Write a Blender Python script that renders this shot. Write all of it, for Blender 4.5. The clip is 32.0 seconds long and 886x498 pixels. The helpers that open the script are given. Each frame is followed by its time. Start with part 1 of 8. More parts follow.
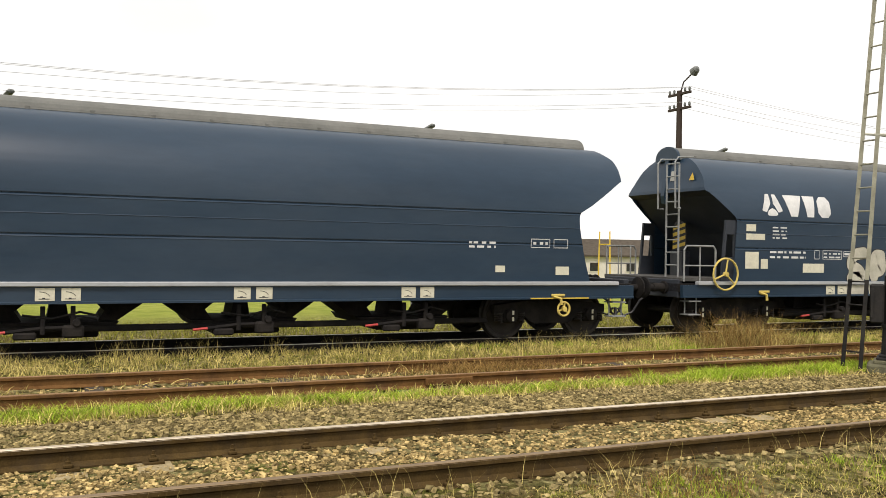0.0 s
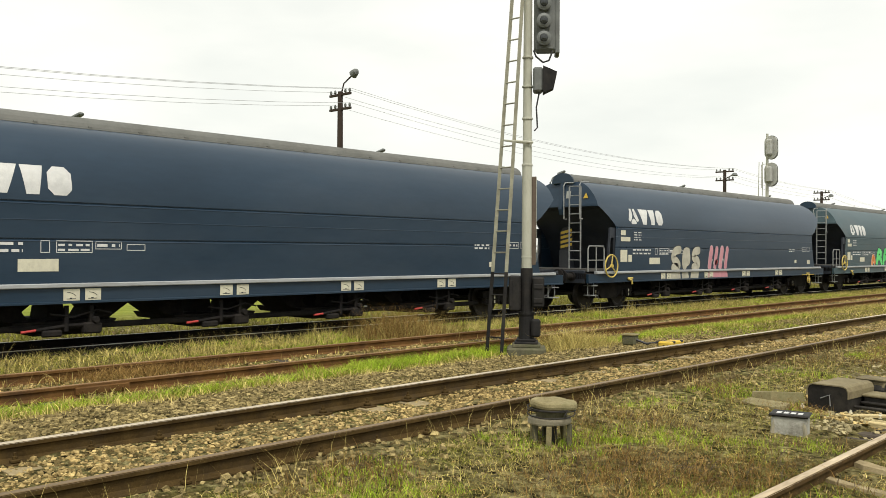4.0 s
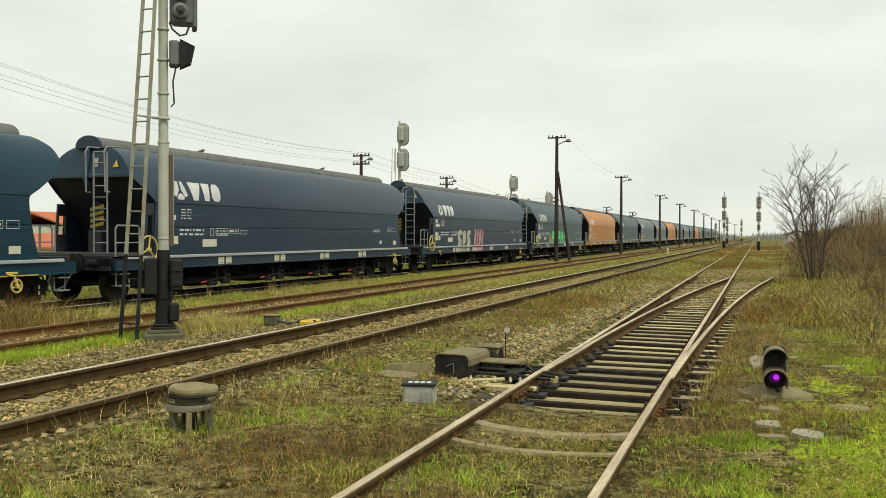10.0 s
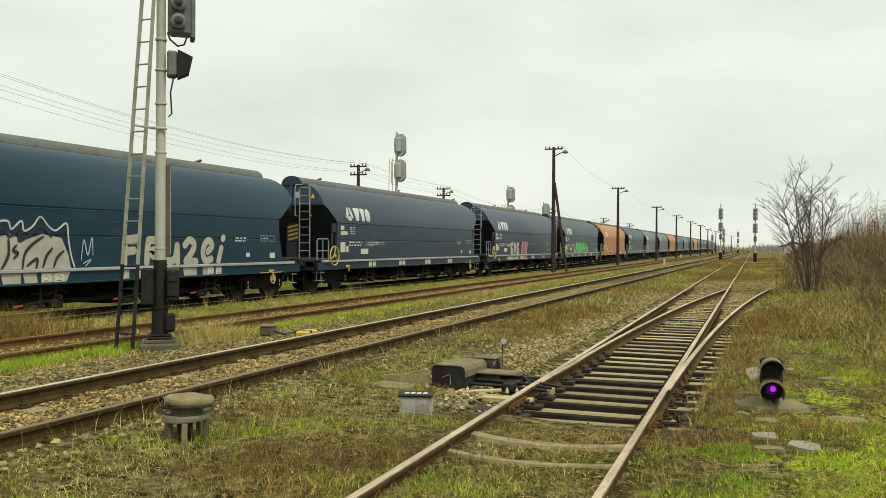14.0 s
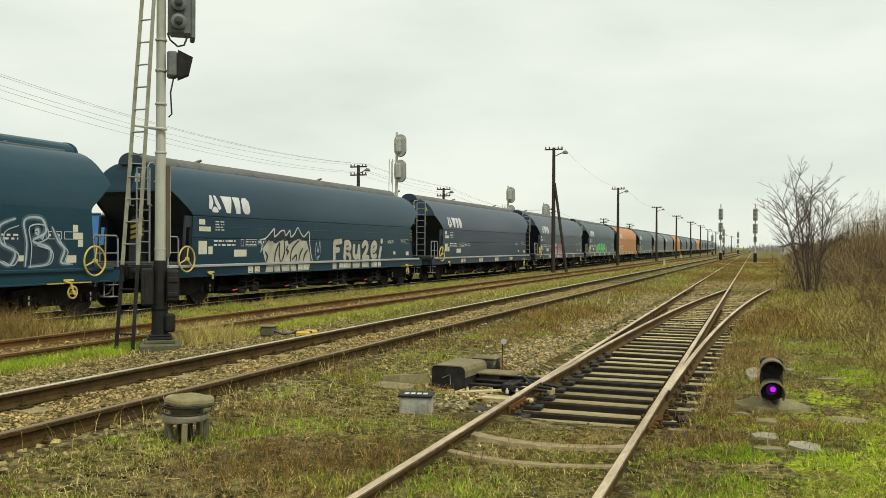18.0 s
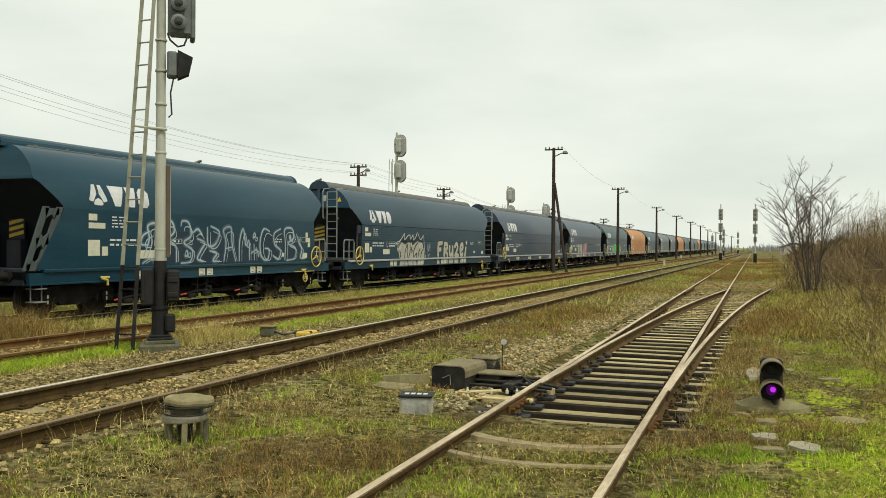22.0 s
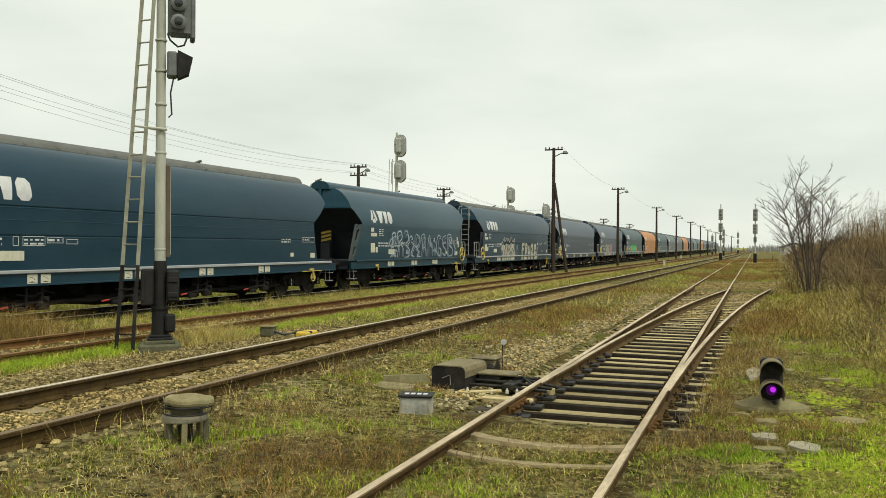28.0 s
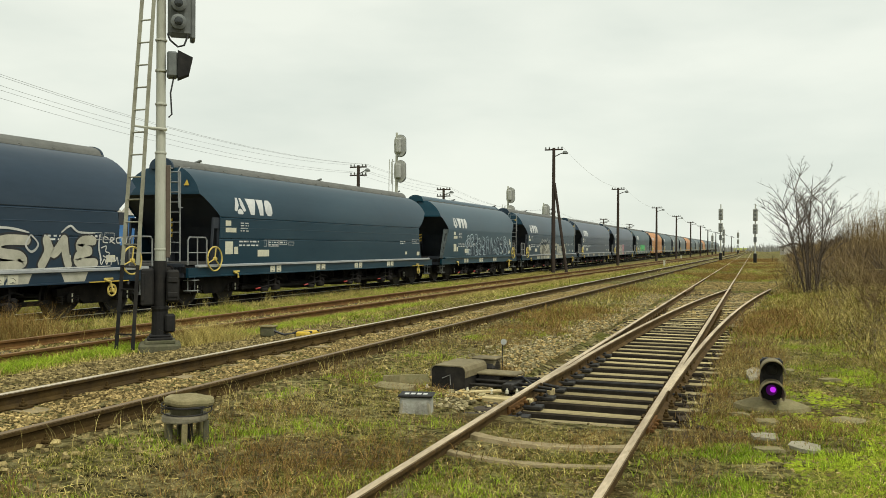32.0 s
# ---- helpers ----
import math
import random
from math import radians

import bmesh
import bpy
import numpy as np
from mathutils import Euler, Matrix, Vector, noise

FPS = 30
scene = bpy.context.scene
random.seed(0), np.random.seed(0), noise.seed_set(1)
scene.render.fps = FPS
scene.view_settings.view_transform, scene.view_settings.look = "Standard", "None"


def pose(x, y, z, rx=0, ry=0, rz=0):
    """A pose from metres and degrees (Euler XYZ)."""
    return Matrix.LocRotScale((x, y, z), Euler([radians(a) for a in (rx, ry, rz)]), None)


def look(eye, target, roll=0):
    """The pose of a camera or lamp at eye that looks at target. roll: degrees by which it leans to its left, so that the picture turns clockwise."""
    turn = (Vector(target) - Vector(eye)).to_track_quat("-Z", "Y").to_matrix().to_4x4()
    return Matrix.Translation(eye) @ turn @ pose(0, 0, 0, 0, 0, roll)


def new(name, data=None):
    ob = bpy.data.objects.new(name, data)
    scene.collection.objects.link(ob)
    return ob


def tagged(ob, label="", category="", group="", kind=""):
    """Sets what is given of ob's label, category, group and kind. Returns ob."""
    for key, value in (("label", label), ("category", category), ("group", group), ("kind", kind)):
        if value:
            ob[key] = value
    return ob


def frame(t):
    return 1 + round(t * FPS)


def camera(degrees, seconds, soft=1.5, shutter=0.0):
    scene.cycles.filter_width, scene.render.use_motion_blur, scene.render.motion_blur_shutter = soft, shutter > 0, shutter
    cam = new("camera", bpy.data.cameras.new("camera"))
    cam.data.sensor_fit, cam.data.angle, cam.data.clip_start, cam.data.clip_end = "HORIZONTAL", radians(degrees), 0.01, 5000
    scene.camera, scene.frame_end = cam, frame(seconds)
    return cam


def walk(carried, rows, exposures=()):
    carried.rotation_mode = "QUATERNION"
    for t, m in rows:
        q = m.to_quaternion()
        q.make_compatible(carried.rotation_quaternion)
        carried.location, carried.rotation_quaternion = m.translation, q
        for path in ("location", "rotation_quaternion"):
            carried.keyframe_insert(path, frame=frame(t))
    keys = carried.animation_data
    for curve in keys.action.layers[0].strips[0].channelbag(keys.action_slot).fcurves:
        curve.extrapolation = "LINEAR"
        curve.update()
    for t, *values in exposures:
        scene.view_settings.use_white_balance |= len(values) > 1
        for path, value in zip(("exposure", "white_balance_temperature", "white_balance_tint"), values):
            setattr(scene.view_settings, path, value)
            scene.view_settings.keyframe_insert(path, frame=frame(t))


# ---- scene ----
# ================= camera =================
cam = camera(53.36, 32.0, soft=0.6)
EYE = 1.52
TURNS = [  # seconds, yaw, pitch, roll
    (0, 65.16, 0.14, -0.9), (0.5, 63.22, 0.1, -0.9), (1, 59.67, 0.1, -0.85), (1.5, 55.53, 0.16, -0.68),
    (2, 52.74, 0.2, -0.56), (2.5, 50.26, 0.19, -0.45), (4.5, 41.03, 0.17, -0.31), (5, 38.05, 0.15, -0.29),
    (5.5, 34.86, 0.17, -0.25), (6, 31.88, 0.18, -0.24), (6.5, 29.22, 0.19, -0.25), (7, 27.19, 0.17, -0.25),
    (7.5, 25.38, 0.07, -0.22), (8, 23.85, -0.08, -0.18), (8.5, 22.48, -0.31, -0.15), (9, 21.44, -0.51, -0.15),
    (9.5, 20.78, -0.72, -0.15), (10, 20.57, -0.95, -0.16), (10.5, 20.92, -0.83, -0.15), (11, 20.65, -0.68, -0.19),
    (11.5, 20.63, -0.53, -0.25), (12, 20.62, -0.39, -0.3), (12.5, 20.58, -0.33, -0.31), (13, 20.45, -0.27, -0.31),
    (13.5, 20.38, -0.26, -0.31), (14, 20.37, -0.25, -0.31), (16.5, 20.37, -0.23, -0.31), (24, 20.37, -0.21, -0.31),
    (32, 20.37, -0.21, -0.31),
]
walk(cam, [(t, pose(0, 0, EYE, 90 + p, r, y)) for t, y, p, r in TURNS],
     exposures=[(0.0, 0.38, 6600, 18.5), (2.5, 0.34, 6600, 16.0), (5.0, 0.14, 6600, 10.0), (9.0, -0.03, 6600, 6.0), (13.0, -0.04, 6600, 5.0), (32.0, -0.04, 6600, 5.0)])

# ================= light =================
world = bpy.data.worlds.new("overcast_sky")
scene.world = world
world.use_nodes = True
wn, wl = world.node_tree.nodes, world.node_tree.links
wn.clear()
w_out = wn.new("ShaderNodeOutputWorld")
w_bg = wn.new("ShaderNodeBackground")
w_sky = wn.new("ShaderNodeTexSky")
w_sky.sky_type = "NISHITA"
w_sky.sun_disc = False
w_sky.sun_elevation = radians(38)
w_sky.sun_rotation = radians(200)
w_geo = wn.new("ShaderNodeTexCoord")
w_map = wn.new("ShaderNodeMapping")
w_map.inputs["Scale"].default_value = (1.0, 1.0, 3.2)
w_noise = wn.new("ShaderNodeTexNoise")
w_noise.inputs["Scale"].default_value = 2.6
w_noise.inputs["Detail"].default_value = 5
w_noise.inputs["Roughness"].default_value = 0.5
w_ramp = wn.new("ShaderNodeValToRGB")
w_ramp.color_ramp.elements[0].position = 0.32
w_ramp.color_ramp.elements[0].color = (8.15, 8.6, 8.0, 1)
w_ramp.color_ramp.elements[1].position = 0.62
w_ramp.color_ramp.elements[1].color = (10.1, 10.3, 9.5, 1)
w_mix = wn.new("ShaderNodeMixRGB")
w_mix.inputs[0].default_value = 0.93
w_bg.inputs["Strength"].default_value = 0.095
wl.new(w_geo.outputs["Generated"], w_map.inputs["Vector"])
wl.new(w_map.outputs["Vector"], w_noise.inputs["Vector"])
wl.new(w_noise.outputs["Fac"], w_ramp.inputs["Fac"])
wl.new(w_sky.outputs["Color"], w_mix.inputs[1])
wl.new(w_ramp.outputs["Color"], w_mix.inputs[2])
wl.new(w_mix.outputs["Color"], w_bg.inputs["Color"])
wl.new(w_bg.outputs["Background"], w_out.inputs["Surface"])
sun = new("sun", bpy.data.lights.new("sun", "SUN"))
sun.data.energy = 2.5
sun.data.angle = radians(14)
sun.data.color = (1.0, 0.96, 0.88)
sun.matrix_world = look((0, 0, 50), (-28, 18, 0))


# ================= materials =================
def mat(name, a, b=None, rough=0.7, metal=0.0, scale=6.0, bump=0.2, fine=60.0, dirt=None, dirt_amount=0.4,
        per_piece=0.0, stretch=(1, 1, 1), island=0.0, spec=0.4):
    """Two-scale procedural surface: colours a to b by coarse noise, fine grain, optional stains of a third colour."""
    m = bpy.data.materials.new(name)
    m.use_nodes = True
    n, l = m.node_tree.nodes, m.node_tree.links
    p = n["Principled BSDF"]
    p.inputs["Roughness"].default_value = rough
    p.inputs["Metallic"].default_value = metal
    p.inputs["Specular IOR Level"].default_value = spec if rough < 0.8 else min(spec, 0.1)
    b = b or tuple(min(1, c * 1.25 + 0.01) for c in a)
    tc = n.new("ShaderNodeTexCoord")
    mp = n.new("ShaderNodeMapping")
    mp.inputs["Scale"].default_value = stretch
    l.new(tc.outputs["Object"], mp.inputs["Vector"])
    n1 = n.new("ShaderNodeTexNoise")
    n1.inputs["Scale"].default_value = scale
    n1.inputs["Detail"].default_value = 6
    n1.inputs["Roughness"].default_value = 0.65
    l.new(mp.outputs["Vector"], n1.inputs["Vector"])
    n2 = n.new("ShaderNodeTexNoise")
    n2.inputs["Scale"].default_value = fine
    n2.inputs["Detail"].default_value = 3
    l.new(mp.outputs["Vector"], n2.inputs["Vector"])
    add = n.new("ShaderNodeMath")
    add.operation = "MULTIPLY_ADD"
    add.inputs[1].default_value = 0.35
    l.new(n2.outputs["Fac"], add.inputs[0])
    l.new(n1.outputs["Fac"], add.inputs[2])
    ramp = n.new("ShaderNodeValToRGB")
    ramp.color_ramp.elements[0].position = 0.45
    ramp.color_ramp.elements[0].color = (*a, 1)
    ramp.color_ramp.elements[1].position = 0.9
    ramp.color_ramp.elements[1].color = (*b, 1)
    l.new(add.outputs[0], ramp.inputs["Fac"])
    col = ramp.outputs["Color"]
    if dirt:
        n3 = n.new("ShaderNodeTexNoise")
        n3.inputs["Scale"].default_value = scale * 0.45
        n3.inputs["Detail"].default_value = 8
        n3.inputs["Roughness"].default_value = 0.72
        l.new(mp.outputs["Vector"], n3.inputs["Vector"])
        r3 = n.new("ShaderNodeValToRGB")
        r3.color_ramp.elements[0].position = 0.48
        r3.color_ramp.elements[0].color = (0, 0, 0, 1)
        r3.color_ramp.elements[1].position = 0.68
        r3.color_ramp.elements[1].color = (dirt_amount,) * 3 + (1,)
        l.new(n3.outputs["Fac"], r3.inputs["Fac"])
        mx = n.new("ShaderNodeMixRGB")
        mx.inputs[2].default_value = (*dirt, 1)
        l.new(r3.outputs["Color"], mx.inputs[0])
        l.new(col, mx.inputs[1])
        col = mx.outputs["Color"]
    if per_piece or island:
        if island:
            src = n.new("ShaderNodeNewGeometry").outputs["Random Per Island"]
        else:
            src = n.new("ShaderNodeObjectInfo").outputs["Random"]
        amt = per_piece or island
        mr = n.new("ShaderNodeMapRange")
        mr.inputs["To Min"].default_value = 1 - amt
        mr.inputs["To Max"].default_value = 1 + amt
        l.new(src, mr.inputs["Value"])
        hs = n.new("ShaderNodeHueSaturation")
        l.new(mr.outputs["Result"], hs.inputs["Value"])
        l.new(col, hs.inputs["Color"])
        col = hs.outputs["Color"]
    l.new(col, p.inputs["Base Color"])
    if bump:
        bp = n.new("ShaderNodeBump")
        bp.inputs["Strength"].default_value = bump
        bp.inputs["Distance"].default_value = 0.02
        l.new(add.outputs[0], bp.inputs["Height"])
        l.new(bp.outputs["Normal"], p.inputs["Normal"])
    return m


M_NAVY = mat("weathered_navy_paint", (0.0095, 0.025, 0.045), (0.016, 0.0365, 0.0625), rough=0.36, scale=0.7, fine=9, bump=0.03, spec=0.37,
             dirt=(0.055, 0.072, 0.092), dirt_amount=0.3, stretch=(1, 0.35, 1.4))
M_TEAL = mat("weathered_dark_teal_paint", (0.0055, 0.028, 0.046), (0.0105, 0.040, 0.0625), rough=0.36, scale=0.7, fine=9, bump=0.03, spec=0.24,
             dirt=(0.038, 0.075, 0.09), dirt_amount=0.3, stretch=(1, 0.35, 1.4))
# Paler than the near wagons' paint: distance haze is put into the colour.
M_NAVY2 = mat("hazed_dusty_slate_paint", (0.036, 0.066, 0.076), (0.054, 0.089, 0.099), rough=0.5, scale=0.8, fine=9, bump=0.03,
              dirt=(0.12, 0.118, 0.11), dirt_amount=0.4, stretch=(1, 0.35, 1.4))
M_BLUE = mat("petrol_blue_paint", (0.003, 0.031, 0.050), (0.007, 0.045, 0.068), rough=0.32, scale=0.7, fine=9, bump=0.03, spec=0.26,
             dirt=(0.045, 0.08, 0.10), dirt_amount=0.3, stretch=(1, 0.35, 1.4))
M_GREY = mat("grey_green_wagon_paint", (0.10, 0.125, 0.125), (0.135, 0.16, 0.155), rough=0.5, scale=0.8, fine=9, bump=0.03,
             dirt=(0.06, 0.06, 0.055), dirt_amount=0.5, stretch=(1, 0.35, 1.4))
M_ORANGE = mat("faded_orange_wagon_paint", (0.40, 0.155, 0.03), (0.50, 0.215, 0.05), rough=0.5, scale=0.8, fine=9, bump=0.03,
               dirt=(0.22, 0.11, 0.05), dirt_amount=0.5, stretch=(1, 0.35, 1.4))
M_STRUT = mat("dusty_grey_strut_paint", (0.045, 0.058, 0.058), (0.075, 0.09, 0.088), rough=0.6, scale=2, bump=0.05, dirt=(0.10, 0.09, 0.075), dirt_amount=0.4)
M_END = mat("dark_end_paint_and_recess_shade", (0.014, 0.018, 0.026), (0.03, 0.036, 0.046), rough=0.6, scale=2, bump=0.05,
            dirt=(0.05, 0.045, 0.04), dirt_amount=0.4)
M_ROOF = mat("grey_tarpaulin_roof_cover", (0.12, 0.125, 0.115), (0.17, 0.17, 0.155), rough=0.8, scale=1.5, fine=20, bump=0.1,
             dirt=(0.07, 0.07, 0.06), dirt_amount=0.5)
M_SILLTOP = mat("pale_grey_ledge_paint", (0.30, 0.32, 0.33), (0.40, 0.41, 0.41), rough=0.6, scale=3, bump=0.05,
                dirt=(0.12, 0.11, 0.10), dirt_amount=0.5, stretch=(1, 0.3, 1))
M_UNDER = mat("black_underframe_grime", (0.008, 0.008, 0.009), (0.02, 0.018, 0.016), rough=0.8, scale=4, bump=0.15,
              dirt=(0.05, 0.042, 0.034), dirt_amount=0.4)
M_WHEEL = mat("dark_oily_steel", (0.018, 0.016, 0.015), (0.04, 0.034, 0.03), rough=0.6, metal=0.3, scale=6, bump=0.1)
M_GALV = mat("galvanised_ladder_steel", (0.22, 0.235, 0.235), (0.33, 0.34, 0.33), rough=0.55, metal=0.4, scale=8, bump=0.05,
             dirt=(0.12, 0.11, 0.09), dirt_amount=0.4)
M_YELLOW = mat("yellow_handwheel_paint", (0.52, 0.40, 0.09), (0.62, 0.48, 0.13), rough=0.5, scale=10, bump=0.05,
               dirt=(0.2, 0.15, 0.06), dirt_amount=0.4)
M_WHITE = mat("white_stencil_paint", (0.52, 0.53, 0.52), (0.66, 0.66, 0.63), rough=0.6, scale=4, bump=0.02,
              dirt=(0.3, 0.3, 0.29), dirt_amount=0.4)
M_PLATE = mat("white_placard", (0.52, 0.5, 0.38), (0.64, 0.62, 0.48), rough=0.5, scale=12, bump=0.02,
              dirt=(0.4, 0.38, 0.33), dirt_amount=0.4)
M_DARKMARK = mat("black_marking", (0.02, 0.02, 0.022), rough=0.7, scale=10, bump=0.0)
M_RED = mat("red_lever_paint", (0.38, 0.035, 0.03), rough=0.5, scale=10, bump=0.03)
M_SPRAY_D = mat("blue_black_spray_paint", (0.010, 0.024, 0.040), (0.016, 0.034, 0.054), rough=0.6, scale=3, bump=0.02)
M_SPRAY_S = mat("silver_beige_spray_paint", (0.33, 0.32, 0.25), (0.50, 0.48, 0.39), rough=0.6, scale=3, bump=0.02,
                dirt=(0.2, 0.2, 0.18), dirt_amount=0.4)
M_SPRAY_W = mat("white_spray_paint", (0.42, 0.43, 0.40), (0.62, 0.62, 0.58), rough=0.7, scale=3, bump=0.02,
                dirt=(0.2, 0.21, 0.22), dirt_amount=0.6)
M_SPRAY_B = mat("pale_blue_spray_paint", (0.30, 0.38, 0.42), (0.42, 0.50, 0.53), rough=0.7, scale=3, bump=0.02,
                dirt=(0.1, 0.13, 0.17), dirt_amount=0.6)
M_SPRAY_M = mat("blue_grey_spray_mist", (0.05, 0.085, 0.105), (0.085, 0.125, 0.145), rough=0.7, scale=3, bump=0.02)
M_SPRAY_G = mat("green_spray_paint", (0.05, 0.50, 0.12), (0.15, 0.68, 0.22), rough=0.6, scale=3, bump=0.02)
M_SPRAY_P = mat("pink_spray_paint", (0.45, 0.17, 0.22), (0.58, 0.30, 0.32), rough=0.6, scale=3, bump=0.02)
M_SPRAY_O = mat("orange_spray_paint", (0.6, 0.18, 0.05), (0.7, 0.3, 0.1), rough=0.6, scale=3, bump=0.02)
M_RUST = mat("rusted_rail_steel", (0.09, 0.044, 0.014), (0.175, 0.092, 0.032), rough=0.85, scale=5, bump=0.25, fine=80,
             dirt=(0.045, 0.028, 0.02), dirt_amount=0.6)
# Darker than plain rust: shade below the rail head is put into this brown.
M_RUST2 = mat("shaded_brown_rail_web", (0.034, 0.021, 0.007), (0.092, 0.059, 0.02), rough=0.85, scale=5, bump=0.25, fine=80,
              dirt=(0.04, 0.03, 0.02), dirt_amount=0.6)
M_RUST3 = mat("tan_rail_web", (0.045, 0.027, 0.01), (0.125, 0.078, 0.03), rough=0.85, scale=5, bump=0.25, fine=80,
              dirt=(0.04, 0.03, 0.02), dirt_amount=0.6)
M_RUSTTOP = mat("rusted_rail_head", (0.15, 0.082, 0.033), (0.28, 0.17, 0.078), rough=0.7, scale=4, bump=0.1)
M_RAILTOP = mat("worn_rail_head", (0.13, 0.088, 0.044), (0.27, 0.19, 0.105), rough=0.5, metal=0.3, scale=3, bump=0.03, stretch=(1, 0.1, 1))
# Bright colours of polished steel that also carry the sky's reflection.
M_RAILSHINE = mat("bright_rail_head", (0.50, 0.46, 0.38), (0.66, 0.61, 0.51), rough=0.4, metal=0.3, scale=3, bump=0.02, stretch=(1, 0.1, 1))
M_RAILMAIN = mat("polished_brown_head_sky_sheen", (0.42, 0.355, 0.25), (0.68, 0.59, 0.45), rough=0.42, metal=0.35, scale=3, bump=0.03, stretch=(1, 0.1, 1))
M_RAILTAN = mat("tan_worn_rail_head", (0.21, 0.145, 0.072), (0.75, 0.61, 0.41), rough=0.5, metal=0.2, scale=3, bump=0.05, stretch=(1, 0.15, 1))
M_STONE = mat("ballast_stone", (0.075, 0.057, 0.024), (0.36, 0.285, 0.125), rough=0.9, scale=9, bump=0.3, island=0.6)
M_STONE_P = mat("pale_ballast_stone", (0.14, 0.1, 0.038), (0.48, 0.36, 0.155), rough=0.9, scale=9, bump=0.3, island=0.6)
M_STONE_G = mat("pale_grey_gravel", (0.13, 0.11, 0.055), (0.42, 0.36, 0.2), rough=0.9, scale=9, bump=0.3, island=0.5)
M_STONE_D = mat("black_ballast_stone", (0.020, 0.016, 0.012), (0.065, 0.052, 0.038), rough=0.8, scale=9, bump=0.3, island=0.6)
M_CONC_D = mat("dark_olive_concrete", (0.075, 0.072, 0.045), (0.16, 0.15, 0.095), rough=0.92, scale=6, bump=0.35,
               dirt=(0.05, 0.06, 0.025), dirt_amount=0.7)
M_CONC = mat("weathered_concrete", (0.24, 0.215, 0.15), (0.40, 0.365, 0.27), rough=0.9, scale=5, bump=0.3,
             dirt=(0.12, 0.115, 0.075), dirt_amount=0.6)
M_CONC_M = mat("mossy_concrete", (0.15, 0.127, 0.062), (0.32, 0.275, 0.15), rough=0.92, scale=6, bump=0.35,
               dirt=(0.10, 0.11, 0.05), dirt_amount=0.7)
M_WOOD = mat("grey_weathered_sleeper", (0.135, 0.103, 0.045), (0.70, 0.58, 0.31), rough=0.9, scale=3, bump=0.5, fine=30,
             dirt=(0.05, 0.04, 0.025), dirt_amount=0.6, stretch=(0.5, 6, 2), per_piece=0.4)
M_TIMBER_SIDE = mat("black_timber_side", (0.018, 0.015, 0.011), (0.05, 0.04, 0.028), rough=0.85, scale=4, bump=0.3)
M_TIE = mat("old_dark_sleeper", (0.05, 0.04, 0.03), (0.10, 0.085, 0.065), rough=0.9, scale=3, bump=0.4, per_piece=0.2)
M_IRON = mat("black_cast_iron", (0.009, 0.0085, 0.008), (0.022, 0.02, 0.018), rough=0.6, metal=0.0, spec=0.25, scale=6, bump=0.15,
             dirt=(0.09, 0.08, 0.06), dirt_amount=0.35)
M_LID = mat("dusty_khaki_lid", (0.15, 0.125, 0.07), (0.27, 0.23, 0.135), rough=0.8, scale=5, bump=0.15,
            dirt=(0.07, 0.055, 0.04), dirt_amount=0.6)
M_MAST = mat("grey_green_mast_paint", (0.36, 0.37, 0.30), (0.46, 0.46, 0.38), rough=0.6, scale=3, bump=0.08,
             dirt=(0.20, 0.18, 0.12), dirt_amount=0.6, stretch=(1, 1, 0.3))
M_LADDER = mat("olive_grey_ladder_paint", (0.20, 0.20, 0.145), (0.33, 0.325, 0.245), rough=0.65, scale=4, bump=0.08, dirt=(0.12, 0.10, 0.06), dirt_amount=0.6)
M_DECK = mat("dark_steel_deck", (0.045, 0.045, 0.042), (0.085, 0.082, 0.075), rough=0.7, spec=0.2, scale=5, bump=0.15)
M_MASTBLK = mat("flaking_black_mast_paint", (0.01, 0.01, 0.01), (0.022, 0.021, 0.02), rough=0.7, spec=0.2, scale=5, bump=0.15,
                dirt=(0.07, 0.06, 0.045), dirt_amount=0.3)
M_DUCT = mat("brown_cable_duct_paint", (0.075, 0.055, 0.038), (0.12, 0.09, 0.065), rough=0.7, scale=4, bump=0.1)
M_SIGGREY = mat("grey_signal_housing", (0.10, 0.11, 0.105), (0.16, 0.17, 0.16), rough=0.6, scale=5, bump=0.08,
                dirt=(0.07, 0.07, 0.06), dirt_amount=0.4)
M_BOX = mat("scuffed_white_box_paint", (0.30, 0.30, 0.25), (0.52, 0.51, 0.45), rough=0.8, scale=7, bump=0.15, dirt=(0.07, 0.06, 0.035), dirt_amount=0.85)
M_SIGBACK = mat("pale_signal_back", (0.30, 0.31, 0.28), (0.40, 0.40, 0.36), rough=0.7, scale=4, bump=0.08,
                dirt=(0.2, 0.18, 0.14), dirt_amount=0.5)
M_POLE = mat("tarred_timber_pole", (0.035, 0.026, 0.021), (0.07, 0.055, 0.045), rough=0.9, scale=3, bump=0.3, stretch=(4, 4, 0.4))
M_WIRE = mat("grey_overhead_wire", (0.30, 0.31, 0.31), rough=0.6, scale=2, bump=0)
M_LENS = mat("dark_lens_glass", (0.015, 0.018, 0.018), rough=0.12, scale=4, bump=0, spec=0.6)
M_BARK = mat("grey_brown_bark", (0.075, 0.058, 0.045), (0.14, 0.115, 0.09), rough=0.95, scale=8, bump=0.4)
M_BRUSH = mat("olive_brown_brushwood", (0.125, 0.085, 0.042), (0.28, 0.205, 0.1), rough=0.95, scale=1.2, bump=0, island=0.5)
M_POPLAR = mat("pale_poplar_bark", (0.17, 0.15, 0.115), (0.27, 0.24, 0.19), rough=0.95, scale=4, bump=0.2)
M_TIE_C = mat("tan_concrete_sleeper", (0.20, 0.155, 0.08), (0.38, 0.31, 0.18), rough=0.92, scale=6, bump=0.35, dirt=(0.10, 0.085, 0.04), dirt_amount=0.6)
